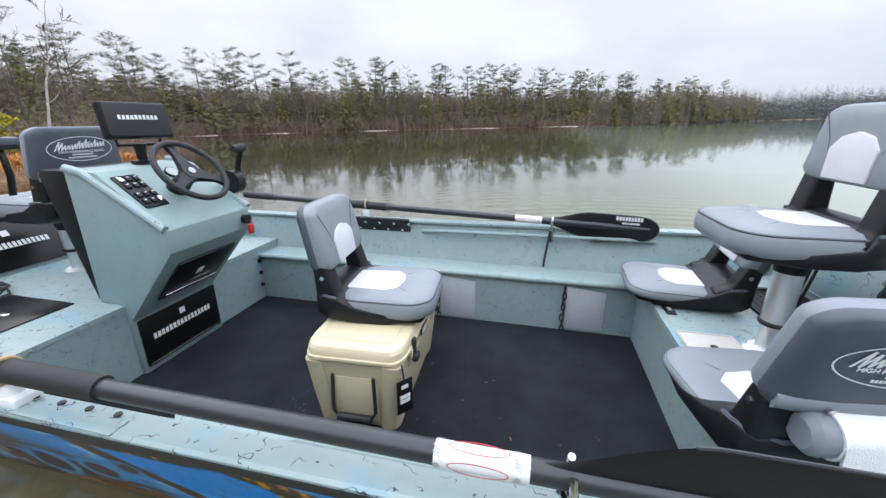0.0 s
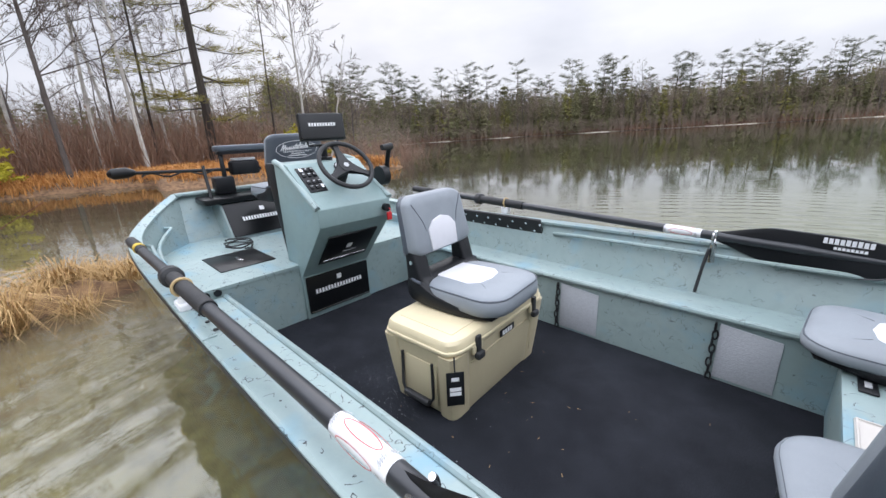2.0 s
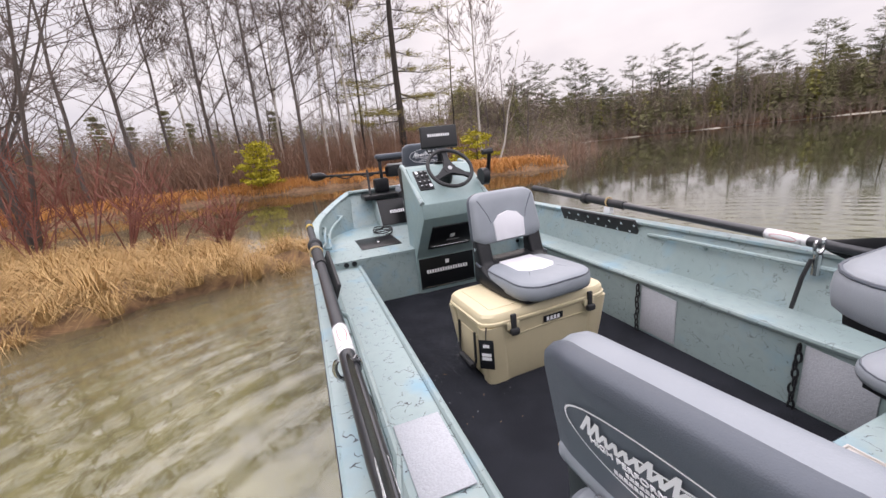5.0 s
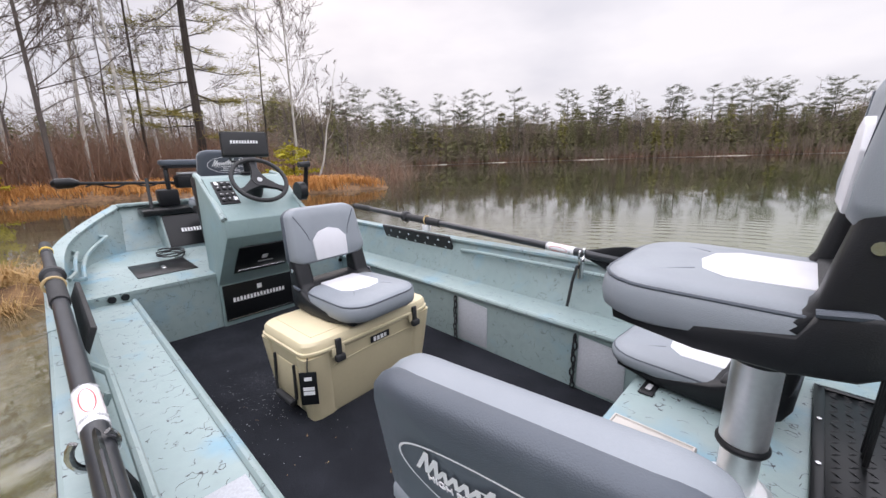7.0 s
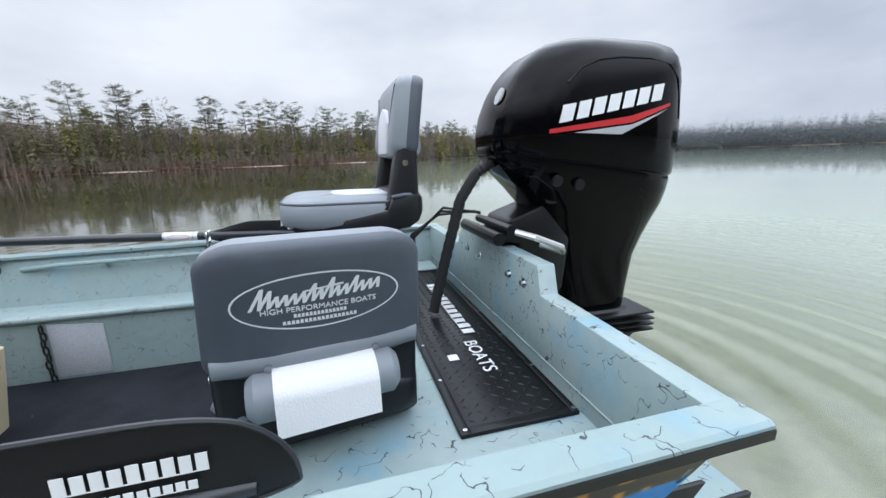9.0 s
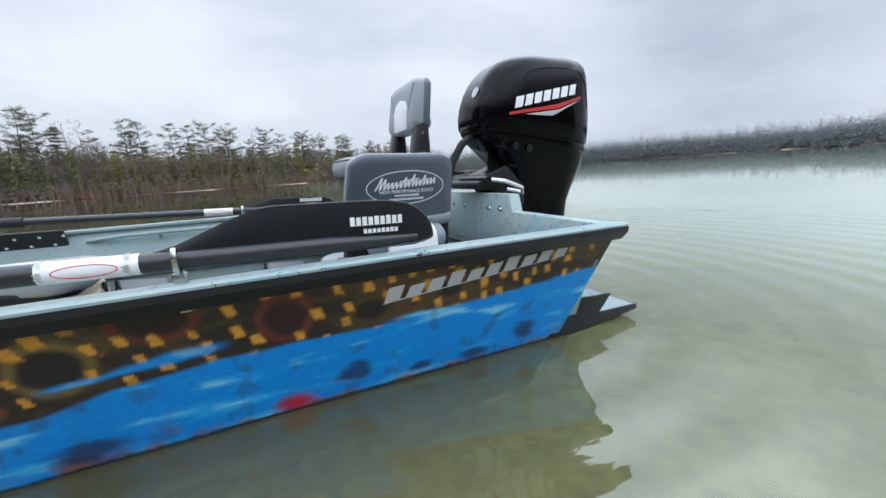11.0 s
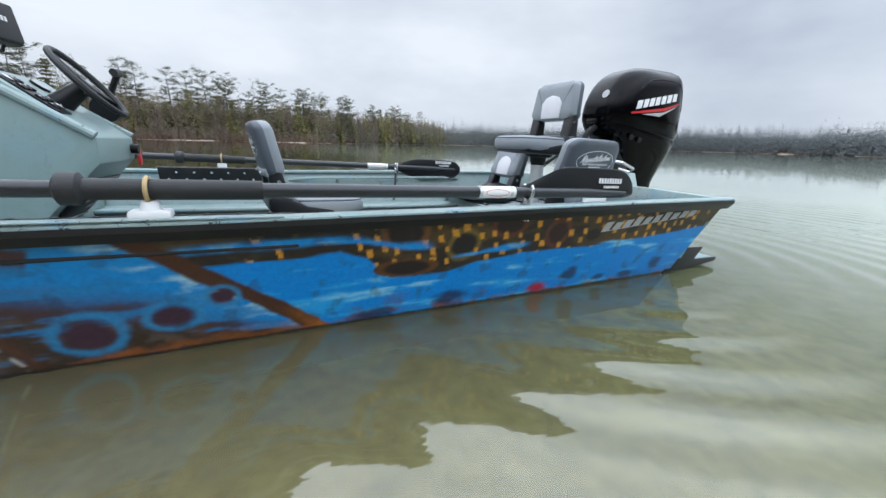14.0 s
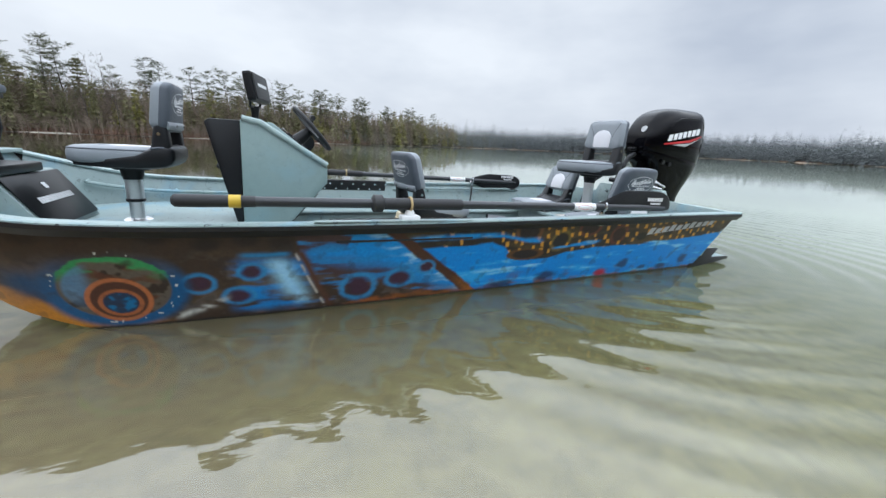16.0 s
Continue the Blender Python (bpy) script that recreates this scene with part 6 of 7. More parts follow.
    rc.inputs["To Min"].default_value, rc.inputs["To Max"].default_value = 0.25, 0.42
    l.new(co.outputs["Object"], tc.inputs["Vector"])
    l.new(tc.outputs["Fac"], rc.inputs["Value"])
    # the deeper water off the stern shows more of it
    deep, both = n.new("ShaderNodeMapRange"), n.new("ShaderNodeMath")
    deep.inputs["From Min"].default_value, deep.inputs["From Max"].default_value = 1.0, 6.0
    deep.inputs["To Min"].default_value, deep.inputs["To Max"].default_value = 0.0, 0.45
    l.new(sx.outputs["X"], deep.inputs["Value"])
    # out on the lake to starboard the water is deep, clear and dark green
    aft, lake, clear, dark = n.new("ShaderNodeMath"), n.new("ShaderNodeMapRange"), n.new("ShaderNodeMath"), n.new("ShaderNodeMixRGB")
    aft.operation, aft.inputs[1].default_value = "MULTIPLY_ADD", -0.9
    l.new(sx.outputs["X"], aft.inputs[0])
    l.new(sx.outputs["Y"], aft.inputs[2])
    lake.inputs["From Min"].default_value, lake.inputs["From Max"].default_value = 4.0, 11.0
    l.new(aft.outputs[0], lake.inputs["Value"])
    dark.inputs["Color1"].default_value, dark.inputs["Color2"].default_value = (0.78, 0.80, 0.50, 1), (0.26, 0.34, 0.17, 1)
    l.new(lake.outputs["Result"], dark.inputs["Fac"])
    l.new(dark.outputs["Color"], tr.inputs["Color"])
    clear.operation, clear.inputs[1].default_value, clear.inputs[2].default_value = "MULTIPLY_ADD", -0.24, 0.0
    l.new(lake.outputs["Result"], clear.inputs[0])
    l.new(rc.outputs["Result"], clear.inputs[2])
    l.new(clear.outputs[0], both.inputs[0])
    both.use_clamp = True
    l.new(deep.outputs["Result"], both.inputs[1])
    l.new(both.outputs[0], cloudy.inputs["Fac"])
    l.new(tr.outputs["BSDF"], cloudy.inputs[1])
    l.new(silt.outputs["BSDF"], cloudy.inputs[2])
    l.new(cloudy.outputs["Shader"], mx.inputs[1])
    l.new(gl.outputs["BSDF"], mx.inputs[2])
    l.new(mx.outputs["Shader"], out.inputs["Surface"])
    return m


# the lake's surface is open where the hull stands in it
inner = [(x, YC + s * (half_in(x, 0.19) - 0.004)) for s, xs in ((-1, np.linspace(-2.62, 1.34, 30)), (1, np.linspace(1.34, -2.62, 30))) for x in xs]
cx, cy = -0.6, YC
inner.sort(key=lambda p: math.atan2(p[1] - cy, p[0] - cx))
wv, wf = [], []
steps = [0.0, 0.02, 0.06, 0.15, 0.35, 1.0]
for f in steps:
    for x, y in inner:
        a = math.atan2(y - cy, x - cx)
        wv.append((x + (1600 * math.cos(a) - x) * f, y + (1600 * math.sin(a) - y) * f, 0.0))
N = len(inner)
for i in range(len(steps) - 1):
    for k in range(N):
        wf.append((i * N + k, (i + 1) * N + k, (i + 1) * N + (k + 1) % N, i * N + (k + 1) % N))
me = bpy.data.meshes.new("water")
me.from_pydata(wv, [], wf)
me.materials.append(water_material())
tagged(new("water", me), "calm greenish lake water with small ripples", "water", kind="structure")


# ---- plants ----
def foliage(name, color, color2, rough=0.8):
    m = bpy.data.materials.new(name)
    m.use_nodes = True
    n, l = m.node_tree.nodes, m.node_tree.links
    b = n["Principled BSDF"]
    b.inputs["Roughness"].default_value, b.inputs["Specular IOR Level"].default_value = rough, 0.2
    g, o, ad, x = n.new("ShaderNodeNewGeometry"), n.new("ShaderNodeObjectInfo"), n.new("ShaderNodeMath"), n.new("ShaderNodeMixRGB")
    ad.operation = "MULTIPLY_ADD"
    ad.inputs[1].default_value = 0.5
    l.new(g.outputs["Random Per Island"], ad.inputs[0])
    hf = n.new("ShaderNodeMath")
    hf.operation, hf.inputs[1].default_value = "MULTIPLY", 0.5
    l.new(o.outputs["Random"], hf.inputs[0])
    l.new(hf.outputs[0], ad.inputs[2])
    x.inputs["Color1"].default_value, x.inputs["Color2"].default_value = (*color, 1), (*color2, 1)
    l.new(ad.outputs[0], x.inputs["Fac"])
    l.new(x.outputs["Color"], b.inputs["Base Color"])
    return m


NEEDLES = foliage("pine_needles", (0.062, 0.072, 0.045), (0.125, 0.13, 0.075))
BOUGH = foliage("near_pine_needles", (0.11, 0.11, 0.035), (0.30, 0.26, 0.075))
CEDAR = foliage("cedar_needles", (0.115, 0.115, 0.060), (0.19, 0.18, 0.09))
OLIVE = foliage("yellow_olive_needles", (0.15, 0.145, 0.042), (0.24, 0.22, 0.07))
GOLD = foliage("yellow_green_needles", (0.24, 0.22, 0.015), (0.44, 0.38, 0.04))
TWIG = foliage("bare_twigs", (0.085, 0.068, 0.06), (0.16, 0.13, 0.115))
RED_TWIG = foliage("red_twigs", (0.12, 0.045, 0.035), (0.24, 0.10, 0.075))
STRAW = foliage("dry_straw", (0.26, 0.14, 0.045), (0.66, 0.47, 0.23))
RUST = foliage("rusty_grass", (0.30, 0.11, 0.03), (0.60, 0.31, 0.10))
WOODS = foliage("grey_brown_woods", (0.16, 0.125, 0.098), (0.25, 0.20, 0.155))
BRUSH = foliage("brown_brush", (0.15, 0.085, 0.06), (0.26, 0.165, 0.115))
# pale greens with the haze of distance mixed into the base colour
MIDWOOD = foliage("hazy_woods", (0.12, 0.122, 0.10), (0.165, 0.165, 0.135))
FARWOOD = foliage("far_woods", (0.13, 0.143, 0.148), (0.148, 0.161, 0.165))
BARK = mat("dark_bark", (0.06, 0.048, 0.04), 0.95, stain=0.4, stain_scale=2, grain=0.4, grain_scale=25, bump=1.0, bump_scale=30)
BIRCH = mat("birch_bark", (0.62, 0.59, 0.54), 0.8, stain=0.55, stain_scale=3.0, grain=0.4, grain_scale=14)
GREYBARK = mat("grey_bark", (0.12, 0.10, 0.09), 0.95, stain=0.4, stain_scale=3, grain=0.3, grain_scale=25)


class Soup:
    """Loose triangles and thin tubes gathered into one mesh."""

    def __init__(self):
        self.v, self.f = [], []

    def tube(self, pts, rs, n=4):
        base = len(self.v)
        up = None
        for i, p in enumerate(pts):
            p = Vector(p)
            d = (Vector(pts[min(i + 1, len(pts) - 1)]) - Vector(pts[max(i - 1, 0)])).normalized()
            if up is None:
                up = Vector((1, 0, 0)) if abs(d.x) < 0.8 else Vector((0, 1, 0))
            s = d.cross(up).normalized()
            up = s.cross(d)
            for k in range(n):
                a = 2 * math.pi * k / n
                self.v.append(tuple(p + (s * math.cos(a) + up * math.sin(a)) * rs[i]))
        for i in range(len(pts) - 1):
            for k in range(n):
                a, b = base + i * n + k, base + i * n + (k + 1) % n
                self.f.append((a, b, b + n, a + n))

    def tri(self, a, b, c):
        i = len(self.v)
        self.v += [tuple(a), tuple(b), tuple(c)]
        self.f.append((i, i + 1, i + 2))

    def mesh(self, name, material):
        me = bpy.data.meshes.new(name)
        me.from_pydata(self.v, [], self.f)
        me.materials.append(material)
        return me


def tuft(s, rnd, c, r, flat, n, slim=1.0):
    for _ in range(n):
        d = Vector((rnd.gauss(0, 1), rnd.gauss(0, 1), rnd.gauss(0, 1) * flat))
        p = Vector(c) + d * r * 0.45
        u = Vector((rnd.gauss(0, 1), rnd.gauss(0, 1), rnd.gauss(0, 0.6))).normalized() * r * rnd.uniform(0.35, 0.8)
        w = u.cross(Vector((rnd.gauss(0, 1), rnd.gauss(0, 1), rnd.gauss(0, 1)))).normalized() * r * rnd.uniform(0.12, 0.3) * slim
        s.tri(p - u * 0.5 + w, p - u * 0.5 - w, p + u * 0.5)


def bend(rnd, h, lean=0.03, n=8):
    px, py = rnd.gauss(0, lean) * h, rnd.gauss(0, lean) * h
    return [(px * (k / n) ** 1.6 + rnd.gauss(0, 0.007) * h, py * (k / n) ** 1.6, h * k / n) for k in range(n + 1)]


def lerp_path(path, u):
    k = min(int(u * (len(path) - 1)), len(path) - 2)
    return Vector(path[k]).lerp(Vector(path[k + 1]), u * (len(path) - 1) - k)


def evergreen(seed, h, r0, crown_from, width, needles, tiers, per, tuft_r, tuft_n, droop, sparse):
    """A conifer: tapered trunk, whorls of limbs, tufts of needles along the limbs."""
    rnd = random.Random(seed)
    path = bend(rnd, h)
    tr, cr = Soup(), Soup()
    tr.tube(path, [r0 * (1 - 0.93 * k / 8) for k in range(9)], 7)
    for i in range(tiers):
        u = crown_from + (1 - crown_from) * ((i + rnd.uniform(-0.3, 0.3)) / tiers)
        u = min(max(u, 0.05), 0.985)
        base = lerp_path(path, u)
        v = (u - crown_from) / (1 - crown_from)
        reach = width * (1 - v) ** 0.75 * rnd.uniform(0.65, 1.15) + 0.25
        a0 = rnd.uniform(0, 6.28)
        for k in range(per):
            if rnd.random() < sparse:
                continue
            a = a0 + 6.28 * k / per + rnd.uniform(-0.4, 0.4)
            L = reach * rnd.uniform(0.55, 1.15)
            tip = base + Vector((math.cos(a) * L, math.sin(a) * L, droop * L + rnd.uniform(-0.15, 0.25) * L))
            mid = base.lerp(tip, 0.55) + Vector((0, 0, -0.06 * L))
            tr.tube([base, mid, tip], [r0 * 0.16 * (1.2 - u), r0 * 0.10 * (1.2 - u), 0.006], 3)
            for q in range(max(2, int(L / (tuft_r * 0.8)))):
                w = rnd.uniform(0.35, 1.05)
                tuft(cr, rnd, base.lerp(tip, w) + Vector((0, 0, 0.03)), tuft_r * rnd.uniform(0.7, 1.2), 0.35, tuft_n)
    tuft(cr, rnd, path[-1], tuft_r * 0.7, 1.0, tuft_n)
    return tr, cr


def spray(s, rnd, c, d, r, n, length, slim):
    """A flat fan of needle bunches that points along a twig."""
    for _ in range(n):
        a = rnd.gauss(0, 0.75)
        u = Vector((d.x * math.cos(a) - d.y * math.sin(a), d.x * math.sin(a) + d.y * math.cos(a), rnd.gauss(0.16, 0.22))).normalized() * length * rnd.uniform(0.5, 1.1)
        p = Vector(c) + Vector((rnd.gauss(0, r), rnd.gauss(0, r), rnd.gauss(0, r * 0.40)))
        w = u.cross(Vector((rnd.gauss(0, 1), rnd.gauss(0, 1), rnd.gauss(0, 1)))).normalized() * u.length * slim
        s.tri(p - w, p + w, p + u)


def tall_pine(seed, h, r0, bare, reach, tiers, length, n, slim=0.10, gap=0.28, low=-0.10):
    """An old white pine: long bare stem, uneven whorls of level limbs, flat layered sprays, an open top."""
    rnd = random.Random(seed)
    path = bend(rnd, h, 0.018)
    tr, cr = Soup(), Soup()
    tr.tube(path, [r0 * (1 - 0.92 * k / 8) for k in range(9)], 7)
    for i in range(tiers):
        a0 = rnd.uniform(0, 6.28)
        for k in range(5):
            if rnd.random() < gap:
                continue
            u = min(max(bare + (1 - bare) * (i + rnd.uniform(-0.9, 0.9)) / tiers, 0.05), 0.985)
            base, v = lerp_path(path, u), max(0.0, (u - bare) / (1 - bare))
            wide = reach * (0.30 + 0.75 * math.sin(math.pi * (0.20 + 0.74 * v)))
            a, L = a0 + 1.257 * k + rnd.uniform(-0.4, 0.4), wide * rnd.uniform(0.40, 1.25)
            d = Vector((math.cos(a), math.sin(a), 0))
            tip = base + d * L + Vector((0, 0, L * (low + 0.20 * v + 0.55 * v * v + rnd.uniform(-0.16, 0.22))))
            mid = base.lerp(tip, 0.55) + Vector((0, 0, -0.07 * L))
            tr.tube([base, mid, tip], [r0 * 0.19 * (1.15 - u), r0 * 0.11 * (1.15 - u), 0.008], 3)
            for q in range(max(3, int(L / (length * 0.55)))):
                w = rnd.uniform(0.30, 1.0)
                p = base.lerp(mid, w / 0.55) if w < 0.55 else mid.lerp(tip, (w - 0.55) / 0.45)
                out = Vector((-d.y, d.x, 0)) * rnd.gauss(0, 0.16) * L * w
                spray(cr, rnd, p + out + Vector((0, 0, 0.04)), d, length * 0.45, n, length, slim)
    spray(cr, rnd, path[-1], Vector((1, 0, 0)), length * 0.4, n * 2, length, slim)
    return tr, cr


def cone_tree(s, rnd, x, y, z, h, wide, n, slim=1.0):
    """A young spruce or cedar too far off to count its boughs: drooping slips round a stem."""
    for _ in range(n):
        u = rnd.random() ** 1.25
        a, L = rnd.uniform(0, 6.28), wide * (1.04 - u) * rnd.uniform(0.5, 1.15) + 0.08
        p = Vector((x, y, z + h * (0.06 + 0.94 * u)))
        d = Vector((math.cos(a), math.sin(a), rnd.uniform(-0.55, 0.15))) * L
        w = d.cross(Vector((rnd.gauss(0, 1), rnd.gauss(0, 1), rnd.gauss(0, 1)))).normalized() * L * slim * rnd.uniform(0.10, 0.20)
        q = p + d * 0.25
        s.tri(q - w, q + w, p + d)


def leafless(seed, h, r0, crown_from, spread, levels=3, many=13):
    """A bare broadleaf: trunk with forking limbs and twigs."""
    rnd = random.Random(seed)
    path = bend(rnd, h, 0.05)
    tr, tw = Soup(), Soup()
    tr.tube(path, [r0 * (1 - 0.94 * k / 8) for k in range(9)], 6)

    def grow(p, d, L, r, lev):
        bendv = Vector((rnd.gauss(0, 0.18), rnd.gauss(0, 0.18), 0.12))
        a, b = p + d * L * 0.5, p + (d + bendv).normalized() * L
        (tr if lev == 0 else tw).tube([p, a, b], [r, r * 0.7, max(r * 0.35, 0.007)], 3)
        if lev < levels - 1:
            for q in range((4, 5, 3)[lev]):
                w = rnd.uniform(0.25, 1.0)
                nd = (d + Vector((rnd.gauss(0, 0.55), rnd.gauss(0, 0.55), rnd.gauss(0.15, 0.35)))).normalized()
                grow(p.lerp(b, w), nd, L * rnd.uniform(0.35, 0.6), max(r * 0.45, 0.010), lev + 1)

    for i in range(many):
        u = crown_from + (0.97 - crown_from) * (i + rnd.random()) / many
        a = rnd.uniform(0, 6.28)
        d = Vector((math.cos(a) * spread, math.sin(a) * spread, rnd.uniform(0.15, 1.1))).normalized()
        grow(lerp_path(path, u), d, h * 0.24 * (1.25 - u) * rnd.uniform(0.4, 1.3), r0 * 0.35 * (1.15 - u), 0)
    return tr, tw


def tree(name, at, soups, mats, label, group, scale=1.0):
    ob = thing(name, pose(*at), label, "tree", group, on_boat=False)
    for nm, s, m in zip(("trunk", "crown"), soups, mats):
        o = new(nm, s.mesh(nm, m))
        o.parent = ob
    return ob


def polar(az, r):
    x, y = -r * math.sin(radians(az)), 1.0 + r * math.cos(radians(az))
    return x, y, height(x, y) - 0.05


# trees on the near bank
tree("white_pine", polar(73.5, 21), tall_pine(3, 20, 0.21, 0.14, 3.4, 22, 0.34, 17, 0.04, 0.34), (BARK, BOUGH), "tall white pine with layered limbs on the bank", "near bank trees")
for az, r, h, sd in ((79.3, 22, 15, 13), (66.0, 24, 12, 18)):
    tree("young_pine", polar(az, r), tall_pine(sd, h, 0.075, 0.20, 1.5, 15, 0.30, 8, 0.045, 0.45), (BARK, BOUGH), "slender half-bare pine on the bank", "near bank trees")
for az, r, h, sd in ((93.0, 19, 15, 11), (87.6, 17.8, 13, 12), (99.3, 19, 15, 14), (107.9, 20, 15, 15), (113, 18.5, 13, 16), (104, 24, 16, 17), (90.5, 24, 14, 33), (96, 26, 15, 34), (118, 22, 14, 35)):
    tree("bare_tree", polar(az, r), leafless(sd, h, 0.085, 0.20, 0.85, 4, 24), (GREYBARK, TWIG), "slender bare tree on the bank", "near bank trees")
for az, r, h, sd in ((84.7, 20, 13, 21), (80.7, 18.8, 14, 22), (61.8, 20, 12.5, 23), (83.0, 24, 14, 24), (91, 23, 13, 25), (101.5, 26, 13, 26), (75.0, 26, 13, 28), (78.2, 23, 12, 29)):
    tree("birch", polar(az, r), leafless(sd, h, 0.08, 0.32, 0.6, 4, 18), (BIRCH, TWIG), "bare white-barked birch on the bank", "near bank trees")
t = tree("leaning_birch", polar(59.4, 17), leafless(27, 5.5, 0.06, 0.4, 0.6, 3, 9), (BIRCH, TWIG), "small leaning white birch on the spit", "near bank trees")
t.matrix_world = t.matrix_world @ pose(0, 0, 0, 0, 16, 60)
tree("golden_sapling", polar(94.0, 17.4), evergreen(31, 2.0, 0.03, 0.10, 0.75, GOLD, 11, 7, 0.20, 12, 0.25, 0.0), (BARK, GOLD), "small yellow-green pine sapling on the bank", "near bank trees")
tree("golden_cedar", polar(62.3, 17.5), evergreen(32, 2.1, 0.05, 0.1, 1.1, GOLD, 8, 6, 0.25, 10, 0.1, 0.1), (BARK, GOLD), "low yellow-green cedar on the spit", "near bank trees")
# woods along the far shore: a few kinds, repeated
rnd = random.Random(8)
KINDS = []
for k in range(5):
    KINDS.append(("pine", tree("white_pine", (0, 0, 0), tall_pine(40 + k, 15, 0.20, 0.26 + 0.06 * k, 2.4 + 0.25 * k, 15, 0.62, 11, 0.075, 0.34), (BARK, NEEDLES), "tall white pine in the shoreline woods", "shoreline trees")))
for k in range(3):
    KINDS.append(("cedar", tree("cedar", (0, 0, 0), evergreen(50 + k, 8 + k, 0.12, 0.08, 1.45, CEDAR, 20, 6, 0.42, 9, -0.10, 0.12), (BARK, CEDAR), "dense green cedar in the shoreline woods", "shoreline trees")))
for k in range(4):
    KINDS.append(("bare", tree("bare_tree", (0, 0, 0), leafless(60 + k, 11 + k, 0.12, 0.3, 0.6, 3, 16), (GREYBARK, TWIG), "bare leafless tree in the shoreline woods", "shoreline trees")))


def canopy(az):
    """How high the woods on the far shore stand, by the angle to port of the starboard beam."""
    return float(np.interp(az, [-26, -20, -14, -6, 4, 13, 30, 48, 67], [13, 11.6, 10.8, 10.6, 10.8, 11.0, 11.0, 10.6, 9.4]))


# the pines that stand out against the sky: angle, height
spots = [(az, shore(az) + 10 + rnd.uniform(-2, 4), "pine", h / 15) for az, h in (
    (39.8, 15.6), (37.2, 15.3), (33.0, 15.6), (26.0, 15.8), (22.3, 15.8), (21.0, 15.2), (14.1, 15.4), (12.6, 14.6), (9.6, 14.8), (7.8, 14.4), (5.9, 14.8), (3.8, 14.2), (-0.8, 13.6), (-2.6, 12.8),
    (-5.4, 13.0), (-7.6, 12.4), (-11.0, 12.5), (-14.5, 12.0), (58, 11), (54.6, 14.0), (50.3, 15.0), (47.0, 13.0), (43.6, 14.4), (30.0, 12.5), (17.0, 12.2), (1.2, 11.5), (-17.5, 12.5), (-21.0, 13.0))]
spots += [(az + rnd.uniform(-0.8, 0.8), shore(float(az)) + rnd.uniform(6, 18), "pine", rnd.uniform(0.58, 0.86)) for az in np.arange(-19, 62, 4.6)]
spots += [(az, shore(az) + 8, "bare", 1.05) for az in (17.6, 18.8, 29.2, 0.6, 41.4)] + [(19.8, shore(19.8) + 9, "cedar", 1.5), (24.2, shore(24.2) + 9, "cedar", 1.35), (35.0, shore(35.0) + 9, "cedar", 1.4)]
for az in np.arange(-20.5, 67, 1.25):
    R = shore(float(az)) if az < 60 else 54
    for row, kinds in ((2.5, ("bare", "cedar")), (7, ("bare", "cedar", "cedar")), (13, ("bare", "cedar"))):
        if rnd.random() < 0.8:
            kind = rnd.choice(kinds)
            spots.append((az + rnd.uniform(-0.6, 0.6), R + row + rnd.uniform(0, 4), kind, rnd.uniform(0.55, 0.95) * canopy(float(az)) / (12 if kind == "bare" else 9)))
for az in np.arange(56, 126, 3.0):
    for row, kinds in ((31, ("bare",)), (40, ("bare", "bare", "cedar")), (54, ("cedar", "bare"))):
        spots.append((az + rnd.uniform(-1.2, 1.2), row + rnd.uniform(-3, 4), rnd.choice(kinds), rnd.uniform(0.45, 0.8)))
used = set()
for az, r, kind, sc in spots:
    pick = rnd.choice([k for k, o in enumerate(KINDS) if o[0] == kind])
    x, y, z = polar(az, r)
    m = Matrix.LocRotScale((x, y, z), Euler((0, 0, rnd.uniform(0, 6.28))), (sc, sc, sc))
    if pick in used:
        c = copy_thing(KINDS[pick][1], m)
        c.matrix_world = m
    else:
        KINDS[pick][1].matrix_world = m
        used.add(pick)


def stuff(name, s, material, label, category):
    return tagged(new(name, s.mesh(name, material)), label, category, kind="stuff")


def blades(s, rnd, c, n, h, w, lean, spreadr):
    for _ in range(n):
        a, q = rnd.uniform(0, 6.28), rnd.uniform(0, 6.28)
        b = Vector(c) + Vector((math.cos(q), math.sin(q), 0)) * spreadr * math.sqrt(rnd.random())
        d = Vector((math.cos(a), math.sin(a), 0))
        hh, ln = h * rnd.uniform(0.5, 1.2), lean * rnd.uniform(0.3, 1.4)
        side_v = Vector((-d.y, d.x, 0)) * w * 0.5
        mid, tip = b + d * hh * ln * 0.4 + Vector((0, 0, hh * 0.7)), b + d * hh * ln * 1.25 + Vector((0, 0, hh * (0.95 - 0.45 * ln)))
        i = len(s.v)
        s.v += [tuple(b - side_v), tuple(b + side_v), tuple(mid + side_v * 0.8), tuple(mid - side_v * 0.8), tuple(tip)]
        s.f += [(i, i + 1, i + 2, i + 3), (i + 3, i + 2, i + 4)]


# dry grass on the hummock: arching tussocks over a little matted straw
s = Soup()
for _ in range(500):
    x, y = rnd.uniform(-8.2, -2.0), rnd.uniform(-6.5, 1.7)
    if hummock(x, y) > -0.02:
        blades(s, rnd, (x, y, height(x, y) - 0.02), 14, 0.14, 0.006, 2.0, 0.24)
